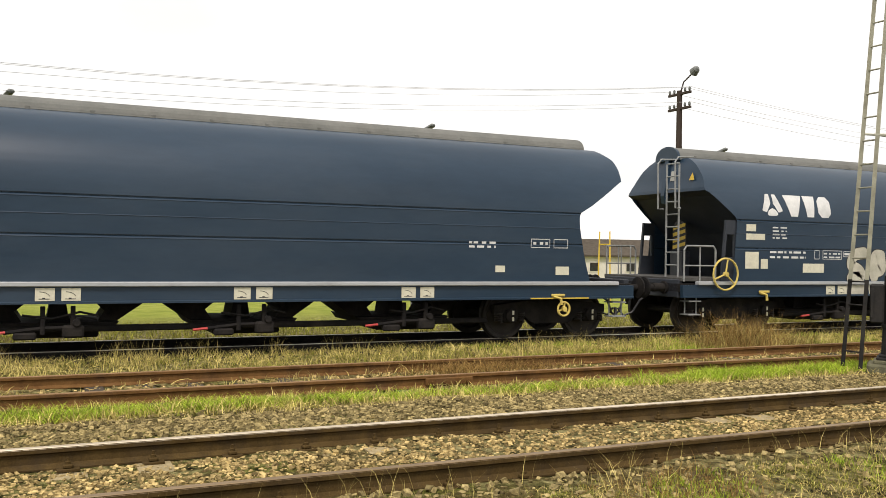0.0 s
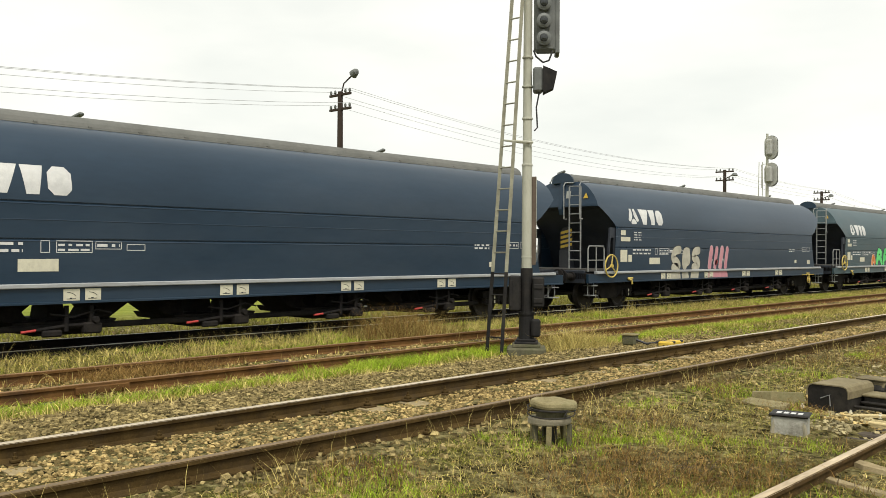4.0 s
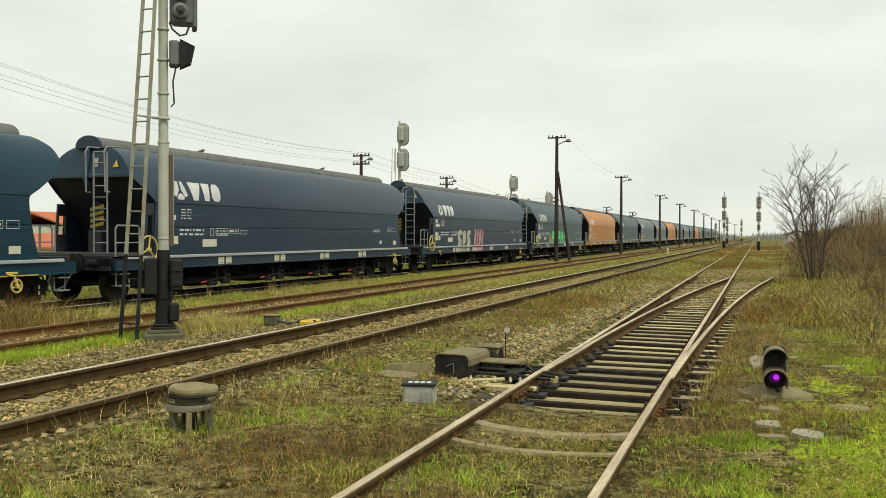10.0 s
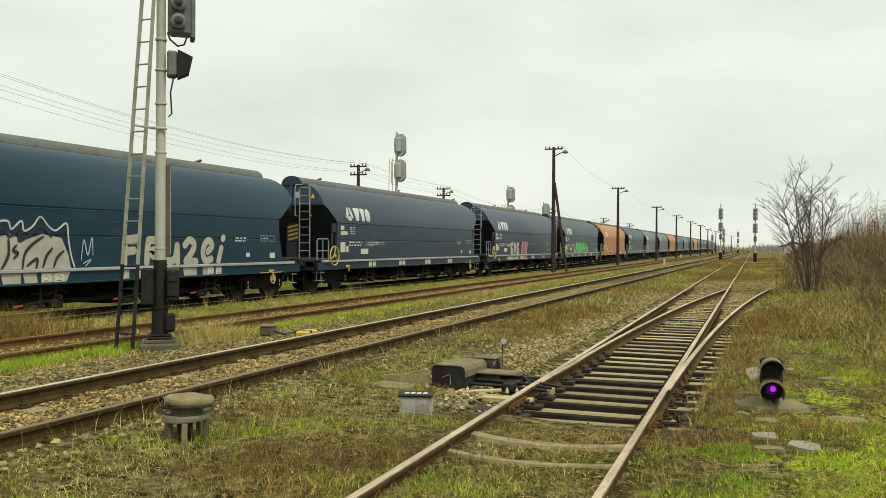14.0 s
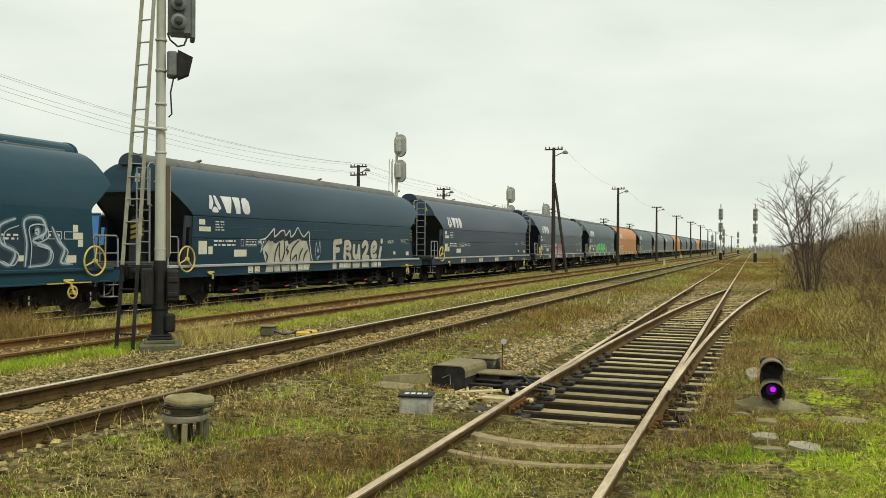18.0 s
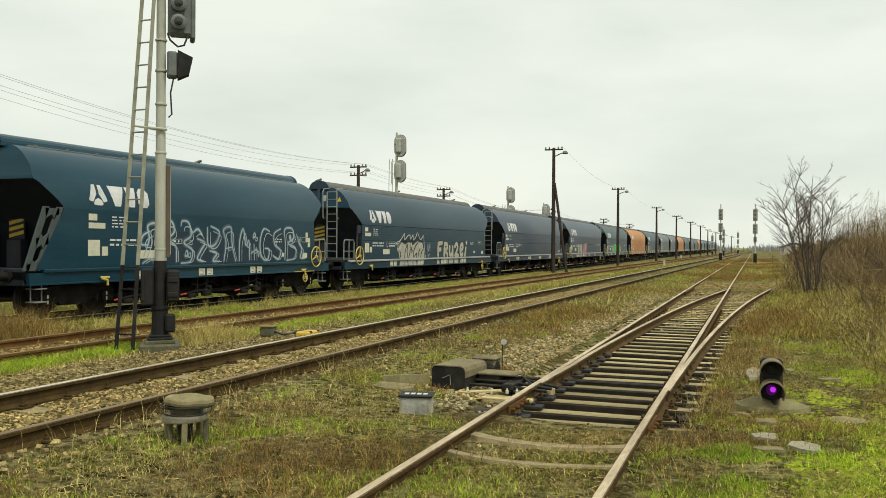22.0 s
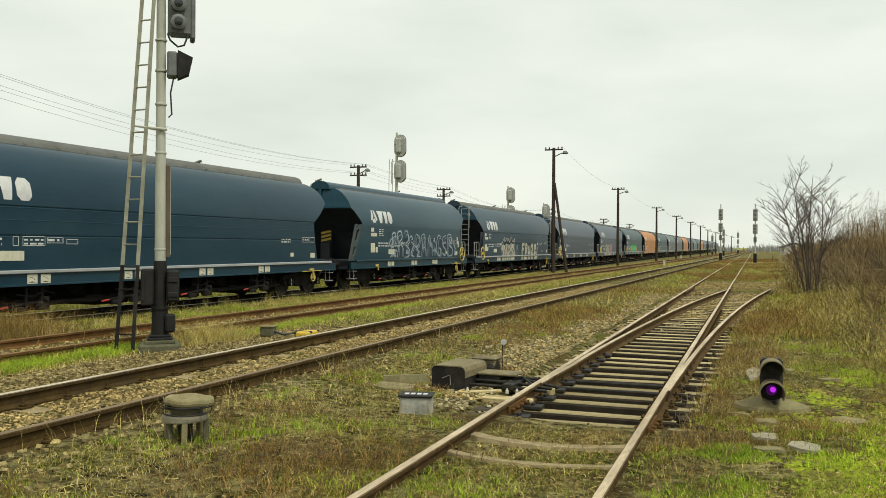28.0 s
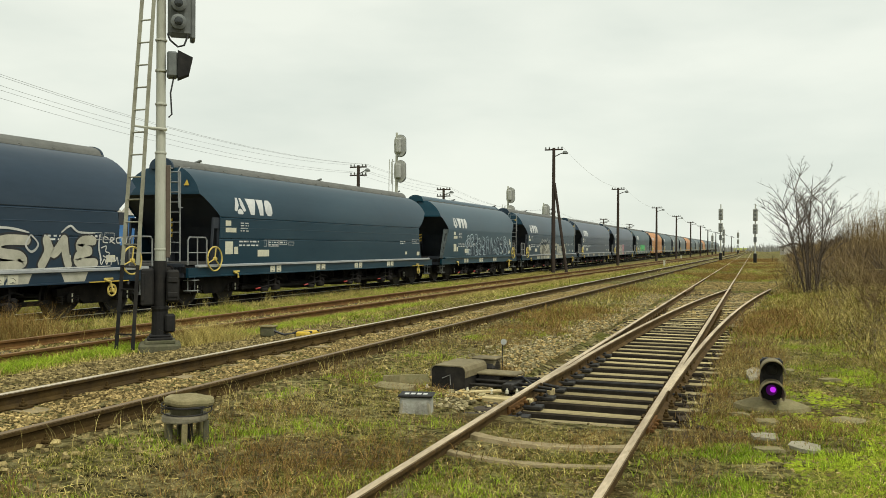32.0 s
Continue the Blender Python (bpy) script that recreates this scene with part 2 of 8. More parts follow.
M_TWIG = mat("brown_bare_twig", (0.06, 0.047, 0.035), (0.125, 0.098, 0.072), rough=0.95, scale=8, bump=0.1)
M_DRY = mat("dry_straw_grass", (0.29, 0.23, 0.065), (0.6, 0.5, 0.18), rough=0.9, scale=1.2, bump=0, island=0.6)
M_DRYDK = mat("brown_dead_weeds", (0.13, 0.074, 0.022), (0.35, 0.225, 0.075), rough=0.95, scale=1.2, bump=0, island=0.6)
M_GREEN = mat("fresh_green_grass", (0.155, 0.25, 0.016), (0.42, 0.52, 0.05), rough=0.8, scale=1.5, bump=0, island=0.5)
M_OLIVE = mat("olive_short_grass", (0.105, 0.115, 0.016), (0.32, 0.31, 0.055), rough=0.85, scale=1.5, bump=0, island=0.6)
M_MOSS = mat("bright_moss", (0.115, 0.165, 0.01), (0.28, 0.325, 0.022), rough=0.95, scale=2.5, bump=0.6, fine=90, dirt=(0.13, 0.10, 0.03), dirt_amount=0.8, island=0.45)
M_CABLE = mat("black_rubber_cable", (0.012, 0.012, 0.013), rough=0.5, scale=5, bump=0)
M_HAZ = mat("hazard_yellow", (0.55, 0.36, 0.03), (0.66, 0.46, 0.06), rough=0.6, scale=8, bump=0.03, dirt=(0.25, 0.18, 0.06), dirt_amount=0.4)
M_BRICK = mat("orange_clay_roof", (0.42, 0.12, 0.06), (0.52, 0.18, 0.09), rough=0.9, scale=3, bump=0.2)
M_PLASTER = mat("pale_plaster", (0.50, 0.47, 0.42), (0.62, 0.59, 0.53), rough=0.9, scale=2, bump=0.1, dirt=(0.35, 0.3, 0.25), dirt_amount=0.4)
M_SHED = mat("blue_sheet_metal", (0.04, 0.14, 0.36), (0.07, 0.19, 0.44), rough=0.5, scale=2, bump=0.05)
# Distance haze is put into this light grey base colour.
M_FARTREE = mat("hazed_bare_woodland", (0.22, 0.22, 0.21), (0.32, 0.32, 0.3), rough=1, scale=0.8, bump=0.2, island=0.25)


def glow(name, col, strength):
    m = bpy.data.materials.new(name)
    m.use_nodes = True
    p = m.node_tree.nodes["Principled BSDF"]
    p.inputs["Base Color"].default_value = (*[c * 0.4 for c in col], 1)
    p.inputs["Emission Color"].default_value = (*col, 1)
    p.inputs["Emission Strength"].default_value = strength
    return m


M_VIOLET = glow("dim_violet_lens", (0.14, 0.006, 0.22), 0.25)
M_VIOLET_HOT = glow("lit_violet_lens", (0.62, 0.03, 0.95), 0.9)


def ground_mat():
    """Soil, gravel dust, dry litter, moss and pale field, told apart by place."""
    m = bpy.data.materials.new("railway_yard_ground")
    m.use_nodes = True
    n, l = m.node_tree.nodes, m.node_tree.links
    p = n["Principled BSDF"]
    p.inputs["Roughness"].default_value = 0.95
    p.inputs["Specular IOR Level"].default_value = 0.06
    tc = n.new("ShaderNodeTexCoord")

    def noise_of(scale, detail=7, rough=0.65):
        t = n.new("ShaderNodeTexNoise")
        t.inputs["Scale"].default_value = scale
        t.inputs["Detail"].default_value = detail
        t.inputs["Roughness"].default_value = rough
        l.new(tc.outputs["Object"], t.inputs["Vector"])
        return t.outputs["Fac"]

    def ramp_of(fac, stops):
        r = n.new("ShaderNodeValToRGB")
        while len(r.color_ramp.elements) < len(stops):
            r.color_ramp.elements.new(0.5)
        for e, (pos, c) in zip(r.color_ramp.elements, stops):
            e.position = pos
            e.color = (*c, 1)
        l.new(fac, r.inputs["Fac"])
        return r.outputs["Color"]

    def mix(fac, a, b):
        x = n.new("ShaderNodeMixRGB")
        l.new(fac, x.inputs[0])
        l.new(a, x.inputs[1])
        l.new(b, x.inputs[2])
        return x.outputs["Color"]

    soil = ramp_of(noise_of(7), [(0.36, (0.010, 0.008, 0.003)), (0.49, (0.15, 0.128, 0.050)), (0.64, (0.40, 0.35, 0.16))])
    grass = ramp_of(noise_of(14), [(0.36, (0.012, 0.014, 0.003)), (0.52, (0.10, 0.11, 0.015)), (0.7, (0.27, 0.27, 0.045))])
    patch = ramp_of(noise_of(0.55, 5), [(0.46, (0, 0, 0)), (0.62, (0.8, 0.8, 0.8))])
    field = ramp_of(noise_of(1.1), [(0.3, (0.17, 0.21, 0.03)), (0.6, (0.29, 0.32, 0.06)), (0.8, (0.38, 0.37, 0.13))])
    sep = n.new("ShaderNodeSeparateXYZ")
    l.new(tc.outputs["Object"], sep.inputs[0])
    far = n.new("ShaderNodeMapRange")
    far.inputs["From Min"].default_value = -24.0
    far.inputs["From Max"].default_value = -29.0
    l.new(sep.outputs["X"], far.inputs["Value"])
    litter = ramp_of(noise_of(30), [(0.36, (0.02, 0.012, 0.005)), (0.52, (0.12, 0.082, 0.028)), (0.7, (0.31, 0.225, 0.09))])
    brown = ramp_of(noise_of(0.8, 6), [(0.50, (0, 0, 0)), (0.60, (0.75, 0.75, 0.75))])
    col = mix(brown, mix(patch, soil, grass), litter)
    col = mix(far.outputs["Result"], col, field)
    l.new(col, p.inputs["Base Color"])
    bp = n.new("ShaderNodeBump")
    bp.inputs["Strength"].default_value = 1.0
    bp.inputs["Distance"].default_value = 0.08
    l.new(noise_of(22, 8, 0.7), bp.inputs["Height"])
    l.new(bp.outputs["Normal"], p.inputs["Normal"])
    return m


M_GROUND = ground_mat()


# ================= mesh helpers =================
class Shape:
    """Collects vertices and faces of one mesh."""

    def __init__(self):
        self.v, self.f = [], []

    def add(self, verts, faces):
        o = len(self.v)
        self.v += [tuple(p) for p in verts]
        self.f += [tuple(o + i for i in q) for q in faces]
        return self

    def box(self, x0, x1, y0, y1, z0, z1, bevel=0.0, m=None):
        b = min(bevel, (x1 - x0) * 0.45, (y1 - y0) * 0.45, (z1 - z0) * 0.45)
        if b <= 0:
            pts = [(x, y, z) for z in (z0, z1) for x, y in ((x0, y0), (x1, y0), (x1, y1), (x0, y1))]
            fs = [(3, 2, 1, 0), (4, 5, 6, 7), (0, 1, 5, 4), (1, 2, 6, 5), (2, 3, 7, 6), (3, 0, 4, 7)]
        else:
            ring = lambda d: [(x0 + d, y0 + b), (x0 + b, y0 + d), (x1 - b, y0 + d), (x1 - d, y0 + b),
                              (x1 - d, y1 - b), (x1 - b, y1 - d), (x0 + b, y1 - d), (x0 + d, y1 - b)]
            inner = [(x0 + b, y0 + b)] * 2 + [(x1 - b, y0 + b)] * 2 + [(x1 - b, y1 - b)] * 2 + [(x0 + b, y1 - b)] * 2
            rings = [(inner, z0), (ring(0), z0 + b), (ring(0), z1 - b), (inner, z1)]
            pts = [(x, y, z) for r, z in rings for x, y in r]
            fs = [tuple(range(7, -1, -1)), tuple(range(24, 32))]
            for k in range(3):
                for i in range(8):
                    j = (i + 1) % 8
                    fs.append((k * 8 + i, k * 8 + j, k * 8 + 8 + j, k * 8 + 8 + i))
        if m is not None:
            pts = [m @ Vector(q) for q in pts]
        return self.add(pts, fs)

    def tube(self, path, r, n=8, closed=False, r1=None):
        """A round bar along a path, tapering from r to r1."""
        path = [Vector(p) for p in path]
        k = len(path)
        pts, fs = [], []
        up = Vector((0.13, 0.21, 0.97)).normalized()
        for i, p in enumerate(path):
            a = path[(i - 1) % k] if (closed or i) else p
            b = path[(i + 1) % k] if (closed or i < k - 1) else p
            d = (b - a).normalized()
            s = d.cross(up)
            if s.length < 0.05:
                s = d.cross(Vector((1, 0, 0)))
            s.normalize()
            t = s.cross(d)
            rr = r if r1 is None else r + (r1 - r) * i / max(1, k - 1)
            pts += [p + (s * math.cos(2 * math.pi * j / n) + t * math.sin(2 * math.pi * j / n)) * rr for j in range(n)]
        for i in range(k if closed else k - 1):
            for j in range(n):
                a, b = i * n + j, i * n + (j + 1) % n
                c, d = ((i + 1) % k) * n + (j + 1) % n, ((i + 1) % k) * n + j
                fs.append((a, b, c, d))
        if not closed:
            fs += [tuple(range(n - 1, -1, -1)), tuple(range((k - 1) * n, k * n))]
        return self.add(pts, fs)

    def lathe(self, prof, n=20, m=None):
        """Turns a profile of (radius, height) about z."""
        pts = [(r * math.cos(2 * math.pi * j / n), r * math.sin(2 * math.pi * j / n), z) for r, z in prof for j in range(n)]
        if m is not None:
            pts = [m @ Vector(q) for q in pts]
        fs = [(i * n + j, i * n + (j + 1) % n, (i + 1) * n + (j + 1) % n, (i + 1) * n + j)
              for i in range(len(prof) - 1) for j in range(n)]
        fs += [tuple(range(n - 1, -1, -1)), tuple(range((len(prof) - 1) * n, len(prof) * n))]
        return self.add(pts, fs)

    def ring(self, c, r, thick, axis="x", n=24, k=6):
        pts = []
        for i in range(n):
            a = 2 * math.pi * i / n
            u, w = r * math.cos(a), r * math.sin(a)
            pts.append({"x": (c[0], c[1] + u, c[2] + w), "y": (c[0] + u, c[1], c[2] + w), "z": (c[0] + u, c[1] + w, c[2])}[axis])
        return self.tube(pts, thick, k, closed=True)

    def prism(self, outline, y0, y1, m=None):
        """An outline in (x, z) drawn along y."""
        k = len(outline)
        pts = [(x, y0, z) for x, z in outline] + [(x, y1, z) for x, z in outline]
        if m is not None:
            pts = [m @ Vector(q) for q in pts]
        fs = [tuple(range(k)), tuple(range(2 * k - 1, k - 1, -1))]
        fs += [(i, i + k, (i + 1) % k + k, (i + 1) % k) for i in range(k)]
        return self.add(pts, fs)

    def mesh(self, name="mesh", smooth=False):
        me = bpy.data.meshes.new(name)
        me.from_pydata(self.v, [], self.f)
        if smooth:
            me.shade_smooth()
        me.update()
        return me


def fixed_normals(me):
    bm = bmesh.new()
    bm.from_mesh(me)
    bmesh.ops.recalc_face_normals(bm, faces=bm.faces)
    bm.to_mesh(me)
    bm.free()
    return me


def part(name, shape, material, parent=None, label="", smooth=False, at=None):
    """One mesh object under a thing or under a part."""
    me = shape.mesh(name, smooth) if isinstance(shape, Shape) else shape
    if not me.materials:
        me.materials.append(material)
    ob = new(name, me)
    if parent is not None:
        ob.parent = parent
    if at is not None:
        ob.matrix_basis = at
    if label:
        ob["label"] = label
    return ob


def thing(name, label, category, m=None, group="", kind=""):
    ob = new(name)
    ob.empty_display_size = 0.2
    if m is not None:
        ob.matrix_basis = m
    return tagged(ob, label, category, group, kind)


def tri_cloud(name, verts, tris, material, label, category):
    """Many small pieces as one mesh of uncounted stuff."""
    me = bpy.data.meshes.new(name)
    me.vertices.add(len(verts))
    me.vertices.foreach_set("co", np.asarray(verts, dtype=np.float32).ravel())
    me.loops.add(tris.size)
    me.loops.foreach_set("vertex_index", np.asarray(tris, dtype=np.int32).ravel())
    me.polygons.add(len(tris))
    me.polygons.foreach_set("loop_start", np.arange(0, tris.size, 3, dtype=np.int32))
    me.update(calc_edges=True)
    me.materials.append(material)
    ob = new(name, me)
    return tagged(ob, label, category, kind="stuff")


# ================= ground and tracks =================
Z_NEAR = -0.20      # soil by the camera
Z_RUST = -0.15      # rail head of the two far tracks
X_MAIN, X_RUST, X_TRAIN = -6.5, -11.55, -15.8


def turnout_x(y):
    return -1.72 - 0.0155 * y


def diverge_x(y):
    return turnout_x(y) + (max(0.0, y - 6.5) ** 2) / 608.0


GROUND_PROFILE = [(-400, -0.9), (-60, -0.75), (-24, -0.62), (-19.0, -0.5), (-17.6, -0.34), (-16.8, -0.31), (-15.2, -0.31), (-14.9, -0.27), (-14.2, -0.27), (-13.0, -0.30),
                  (-12.6, -0.31), (-10.4, -0.31), (-9.9, -0.30), (-9.2, -0.22), (-8.1, -0.16), (-7.3, -0.155), (-7.1, -0.17), (-5.9, -0.17), (-5.6, -0.14), (-5.1, -0.15), (-4.5, -0.2), (-3.4, -0.23),
                  (-3.0, -0.24), (-0.6, -0.24), (-0.3, -0.23), (0.6, -0.2), (2.2, -0.16), (3.2, 0.0), (5.0, 0.45), (8.0, 0.8), (30, 0.6), (60, -0.1), (400, -0.3)]


def ground_z(x, y):
    for (x0, z0), (x1, z1) in zip(GROUND_PROFILE, GROUND_PROFILE[1:]):
        if x <= x1:
            z = z0 + (z1 - z0) * (x - x0) / (x1 - x0)
            break
    else:
        z = -0.3
    if 8.75 < y < 38 and turnout_x(y) - 1.25 < x < diverge_x(y) + 1.2:
        bed = -0.46 + 0.14 * min(1.0, max(0.0, (y - 15.0) / 9.0))
        z = bed if turnout_x(y) - 0.9 < x < diverge_x(y) + 0.9 else -0.32
    if -60 < x < 40 and -30 < y < 140:
        z += 0.035 * (noise.noise((x * 0.9, y * 0.9, 3.1)) + 0.5 * noise.noise((x * 2.7, y * 2.7, 9.3)))
    return z


def make_ground():
    xs = [-3000, -1200, -400, -150, -90, -60, -45, -35, -30, -26, -23] + [-21 + 0.5 * i for i in range(8)] + \
         [-17 + 0.25 * i for i in range(81)] + [3.5 + 0.5 * i for i in range(14)] + [11, 13, 16, 20, 28, 40, 80, 200, 700, 3000]
    ys = [-3000, -600, -150, -60, -30, -15, -8, -5] + [-3 + 0.25 * i for i in range(140)] + [32 + 0.6 * i for i in range(80)] + \
         [81 + 3 * i for i in range(30)] + [175, 200, 240, 300, 400, 600, 1000, 3000]
    nx = len(xs)
    verts = [(x, y, ground_z(x, y)) for y in ys for x in xs]
    faces = [(j * nx + i, j * nx + i + 1, (j + 1) * nx + i + 1, (j + 1) * nx + i) for j in range(len(ys) - 1) for i in range(nx - 1)]
    s = Shape()
    s.v, s.f = verts, faces
    return tagged(part("ground", s, M_GROUND, smooth=True), "trampled soil, dry litter and moss between the tracks", "ground", kind="structure")


make_ground()

RAIL = [(-0.036, 0), (0.036, 0), (0.036, -0.035), (0.012, -0.05), (0.012, -0.12), (0.07, -0.148), (0.07, -0.16),
        (-0.07, -0.16), (-0.07, -0.148), (-0.012, -0.12), (-0.012, -0.05), (-0.036, -0.035)]


def rail(name, line, z, body, head, parent, label=""):
    """A rail along a line of (x, y); the running band lies proud on its head."""
    s, h = Shape(), Shape()
    k = len(RAIL)
    pts, fs = [], []
    for x, y in line:
        pts += [(x + a, y, z + b) for a, b in RAIL]
    for i in range(len(line) - 1):
        for j in range(k):
            fs.append((i * k + j, i * k + (j + 1) % k, (i + 1) * k + (j + 1) % k, (i + 1) * k + j))
    fs += [tuple(range(k)), tuple(range(len(pts) - 1, len(pts) - k - 1, -1))]
    s.add(pts, fs)
    # Band bends over both shoulders so its bright line shows at low angles.
    hp = []
    for x, y in line:
        hp += [(x - 0.037, y, z - 0.006), (x - 0.028, y, z + 0.005), (x + 0.028, y, z + 0.005), (x + 0.037, y, z - 0.006)]
    hf = [(i * 4 + j, i * 4 + j + 1, i * 4 + j + 5, i * 4 + j + 4) for i in range(len(line) - 1) for j in range(3)]
    h.add(hp, hf)
    ob = part(name, fixed_normals(s.mesh(name)), body, parent, label)
    part("running_band", h, head, ob)
    return ob


def straight(x, y0, y1, step):
    n = max(1, int((y1 - y0) / step))
    return [(x, y0 + (y1 - y0) * i / n) for i in range(n + 1)]


def clip_shape():
    s = Shape()
    s.box(-0.16, 0.16, -0.08, 0.08, -0.012, 0.004)
    for sx in (-1, 1):
        s.box(sx * 0.095 - 0.03, sx * 0.095 + 0.03, -0.035, 0.035, 0.004, 0.035, 0.008)
        s.lathe([(0.022, 0.035), (0.022, 0.055), (0.012, 0.06), (0.012, 0.085)], 6, Matrix.Translation((sx * 0.095, 0, 0)))
    return s.mesh("rail_clip")


CLIP = clip_shape()


def track_main():
    t = thing("main_track", "straight railway track of brown rails on stone ballast with pale concrete sleepers", "railway track", kind="structure")
    # Left head is coloured brighter for the sky sheen along its edge.
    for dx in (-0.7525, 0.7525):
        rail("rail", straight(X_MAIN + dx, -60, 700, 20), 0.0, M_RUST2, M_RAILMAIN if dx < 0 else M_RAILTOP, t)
    sl = Shape()
    sl.prism([(-1.25, -0.13), (-1.2, 0.0), (-0.45, 0.0), (-0.35, -0.025), (0.35, -0.025), (0.45, 0.0), (1.2, 0.0), (1.25, -0.13)], -0.13, 0.13)
    me = fixed_normals(sl.mesh("sleeper"))
    for i in range(-4, 70):
        y = 0.25 + 0.61 * i
        part("sleeper", me, M_TIE_C, t, at=pose(X_MAIN, y, -0.168 + random.uniform(-0.012, 0.008), 0, 0, random.uniform(-0.6, 0.6)))
        if -1 < y < 20:
            for dx in (-0.7525, 0.7525):
                part("rail_clip", CLIP, M_RUST2, t, at=pose(X_MAIN + dx, y, -0.15))
    return t


def track_rust():
    t = thing("rusty_siding_track", "disused siding track of rust-brown rails sunk in dry grass and pale gravel", "railway track", kind="structure")
    for dx in (-0.7525, 0.7525):
        rail("rail", straight(X_RUST + dx, -60, 700, 20), Z_RUST, M_RUST, M_RUSTTOP, t)
    sl = Shape().box(-1.25, 1.25, -0.12, 0.12, -0.14, 0.0, 0.015).mesh("sleeper")
    for i in range(-4, 60):
        y = 0.1 + 0.62 * i
        part("sleeper", sl, M_TIE, t, at=pose(X_RUST, y, -0.305 + random.uniform(-0.012, 0.006)))
    jp = Shape().box(-0.035, 0.035, -0.35, 0.35, -0.13, -0.03, 0.01)
    for k in range(4):
        jp.lathe([(0.016, 0.0), (0.016, 0.03)], 6, pose(0.035, -0.26 + 0.17 * k, -0.085, 0, 90, 0))
    part("fishplate", jp, M_RUST, t, "rusted fishplate joint", at=pose(X_RUST + 0.7525 + 0.04, 5.1, Z_RUST))
    return t


def bend(y):
    """How far the running track swings away to the left beyond the yard."""
    return 0.0 if y < 40 else 0.023 * (y - 40) ** 2 / 60 if y < 70 else 0.345 + 0.023 * (y - 70)


def track_train():
    t = thing("running_track", "track with polished rails beneath the passing freight train", "railway track", kind="structure")
    for dx in (-0.7525, 0.7525):
        rail("rail", [(x - bend(y), y) for x, y in straight(X_TRAIN + dx, -80, 900, 5)], Z_RUST, M_UNDER, M_RAILSHINE, t)
    sl = Shape().box(-1.25, 1.25, -0.13, 0.13, -0.14, 0.0, 0.015).mesh("sleeper")
    for i in range(-12, 80):
        part("sleeper", sl, M_TIE, t, at=pose(X_TRAIN - bend(0.3 + 0.62 * i), 0.3 + 0.62 * i, -0.318))
    return t


def track_turnout():
    zr = -0.13
    t = thing("turnout_track", "turnout with worn tan rails and switch blades on weathered timber sleepers", "railway track", kind="structure")
    line = [-25 + 2 * i for i in range(12)] + [-1 + 1.0 * i for i in range(60)] + [60 + 8 * i for i in range(80)]
    for dx in (-0.7525, 0.7525):
        rail("rail", [(turnout_x(y) + dx, y) for y in line], zr, M_RUST3, M_RAILTAN, t)
    # diverging rails: the one beside the left stock rail is a blade, the other leaves the right stock rail
    ys = [10.4 + 0.6 * i for i in range(46)]
    a = [(max(diverge_x(y) - 0.7525, turnout_x(y) - 0.7525 + 0.075 * min(1, (y - 10.0) / 2.2)), y) for y in ys]
    rail("switch_blade", a, zr - 0.004, M_RUST3, M_RAILTAN, t, "tan curved switch blade beside the stock rail")
    b = [(diverge_x(y) + 0.7525, y) for y in ys]
    rail("curved_stock_rail", b, zr - 0.004, M_RUST3, M_RAILTAN, t, "rust-tan rail curving away to the siding")
    # check rails and frog wings
    for y0, y1, f in ((33.5, 38.5, lambda y: turnout_x(y) - 0.68), (33.5, 38.5, lambda y: diverge_x(y) + 0.68)):
        rail("check_rail", [(f(y), y) for y in np.arange(y0, y1, 0.5)], zr - 0.01, M_RUST3, M_RUST, t)
    wood = {}
    y = 8.95
    while y < 37:
        d = diverge_x(y) - turnout_x(y)
        ln = round(2.6 + d, 1)
        if ln not in wood:
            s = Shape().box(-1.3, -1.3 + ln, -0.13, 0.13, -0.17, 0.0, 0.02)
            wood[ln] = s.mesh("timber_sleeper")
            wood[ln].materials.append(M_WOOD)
            wood[ln].materials.append(M_TIMBER_SIDE)
            # Upward faces take the pale wood, all other faces the near-black.
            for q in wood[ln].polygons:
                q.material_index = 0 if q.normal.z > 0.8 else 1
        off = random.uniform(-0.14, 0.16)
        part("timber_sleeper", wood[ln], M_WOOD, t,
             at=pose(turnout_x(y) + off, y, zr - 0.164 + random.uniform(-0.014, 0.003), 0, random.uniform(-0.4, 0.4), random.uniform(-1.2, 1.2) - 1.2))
        for dx in (-0.7525, 0.7525):
            if y < 26:
                part("rail_clip", CLIP, M_RUST3, t, at=pose(turnout_x(y) + dx, y, zr - 0.155))
        if y < 15:
            part("slide_chair", SLIDE, M_IRON, t, at=pose(turnout_x(y) - 0.60, y, zr - 0.15))
        y += 0.62 if y < 30 else 0.68
    # two bowed concrete sleepers, sunk almost flush in front of the timbers
    for yy, bow, half, zz in ((7.92, 0.42, 0.075, -0.205), (7.2, 0.34, 0.05, -0.216)):
        s = Shape()
        n = 16
        for q in range(n):
            u0, u1 = -0.72 + 1.44 * q / n, -0.72 + 1.44 * (q + 1) / n
            c0, c1 = -bow * (1 - u0 ** 2), -bow * (1 - u1 ** 2)
            w0, w1 = half * (0.9 + 0.15 * math.sin(q * 1.7)), half * (0.9 + 0.15 * math.sin(q * 1.7 + 1.7))
            s.add([(u0, c0 - w0, 0), (u0, c0 + w0, 0), (u1, c1 + w1, 0), (u1, c1 - w1, 0),
                   (u0, c0 - w0 - 0.03, -0.08), (u0, c0 + w0 + 0.03, -0.08), (u1, c1 + w1 + 0.03, -0.08), (u1, c1 - w1 - 0.03, -0.08)],
                  [(3, 2, 1, 0), (0, 1, 5, 4), (1, 2, 6, 5), (2, 3, 7, 6), (3, 0, 4, 7)])
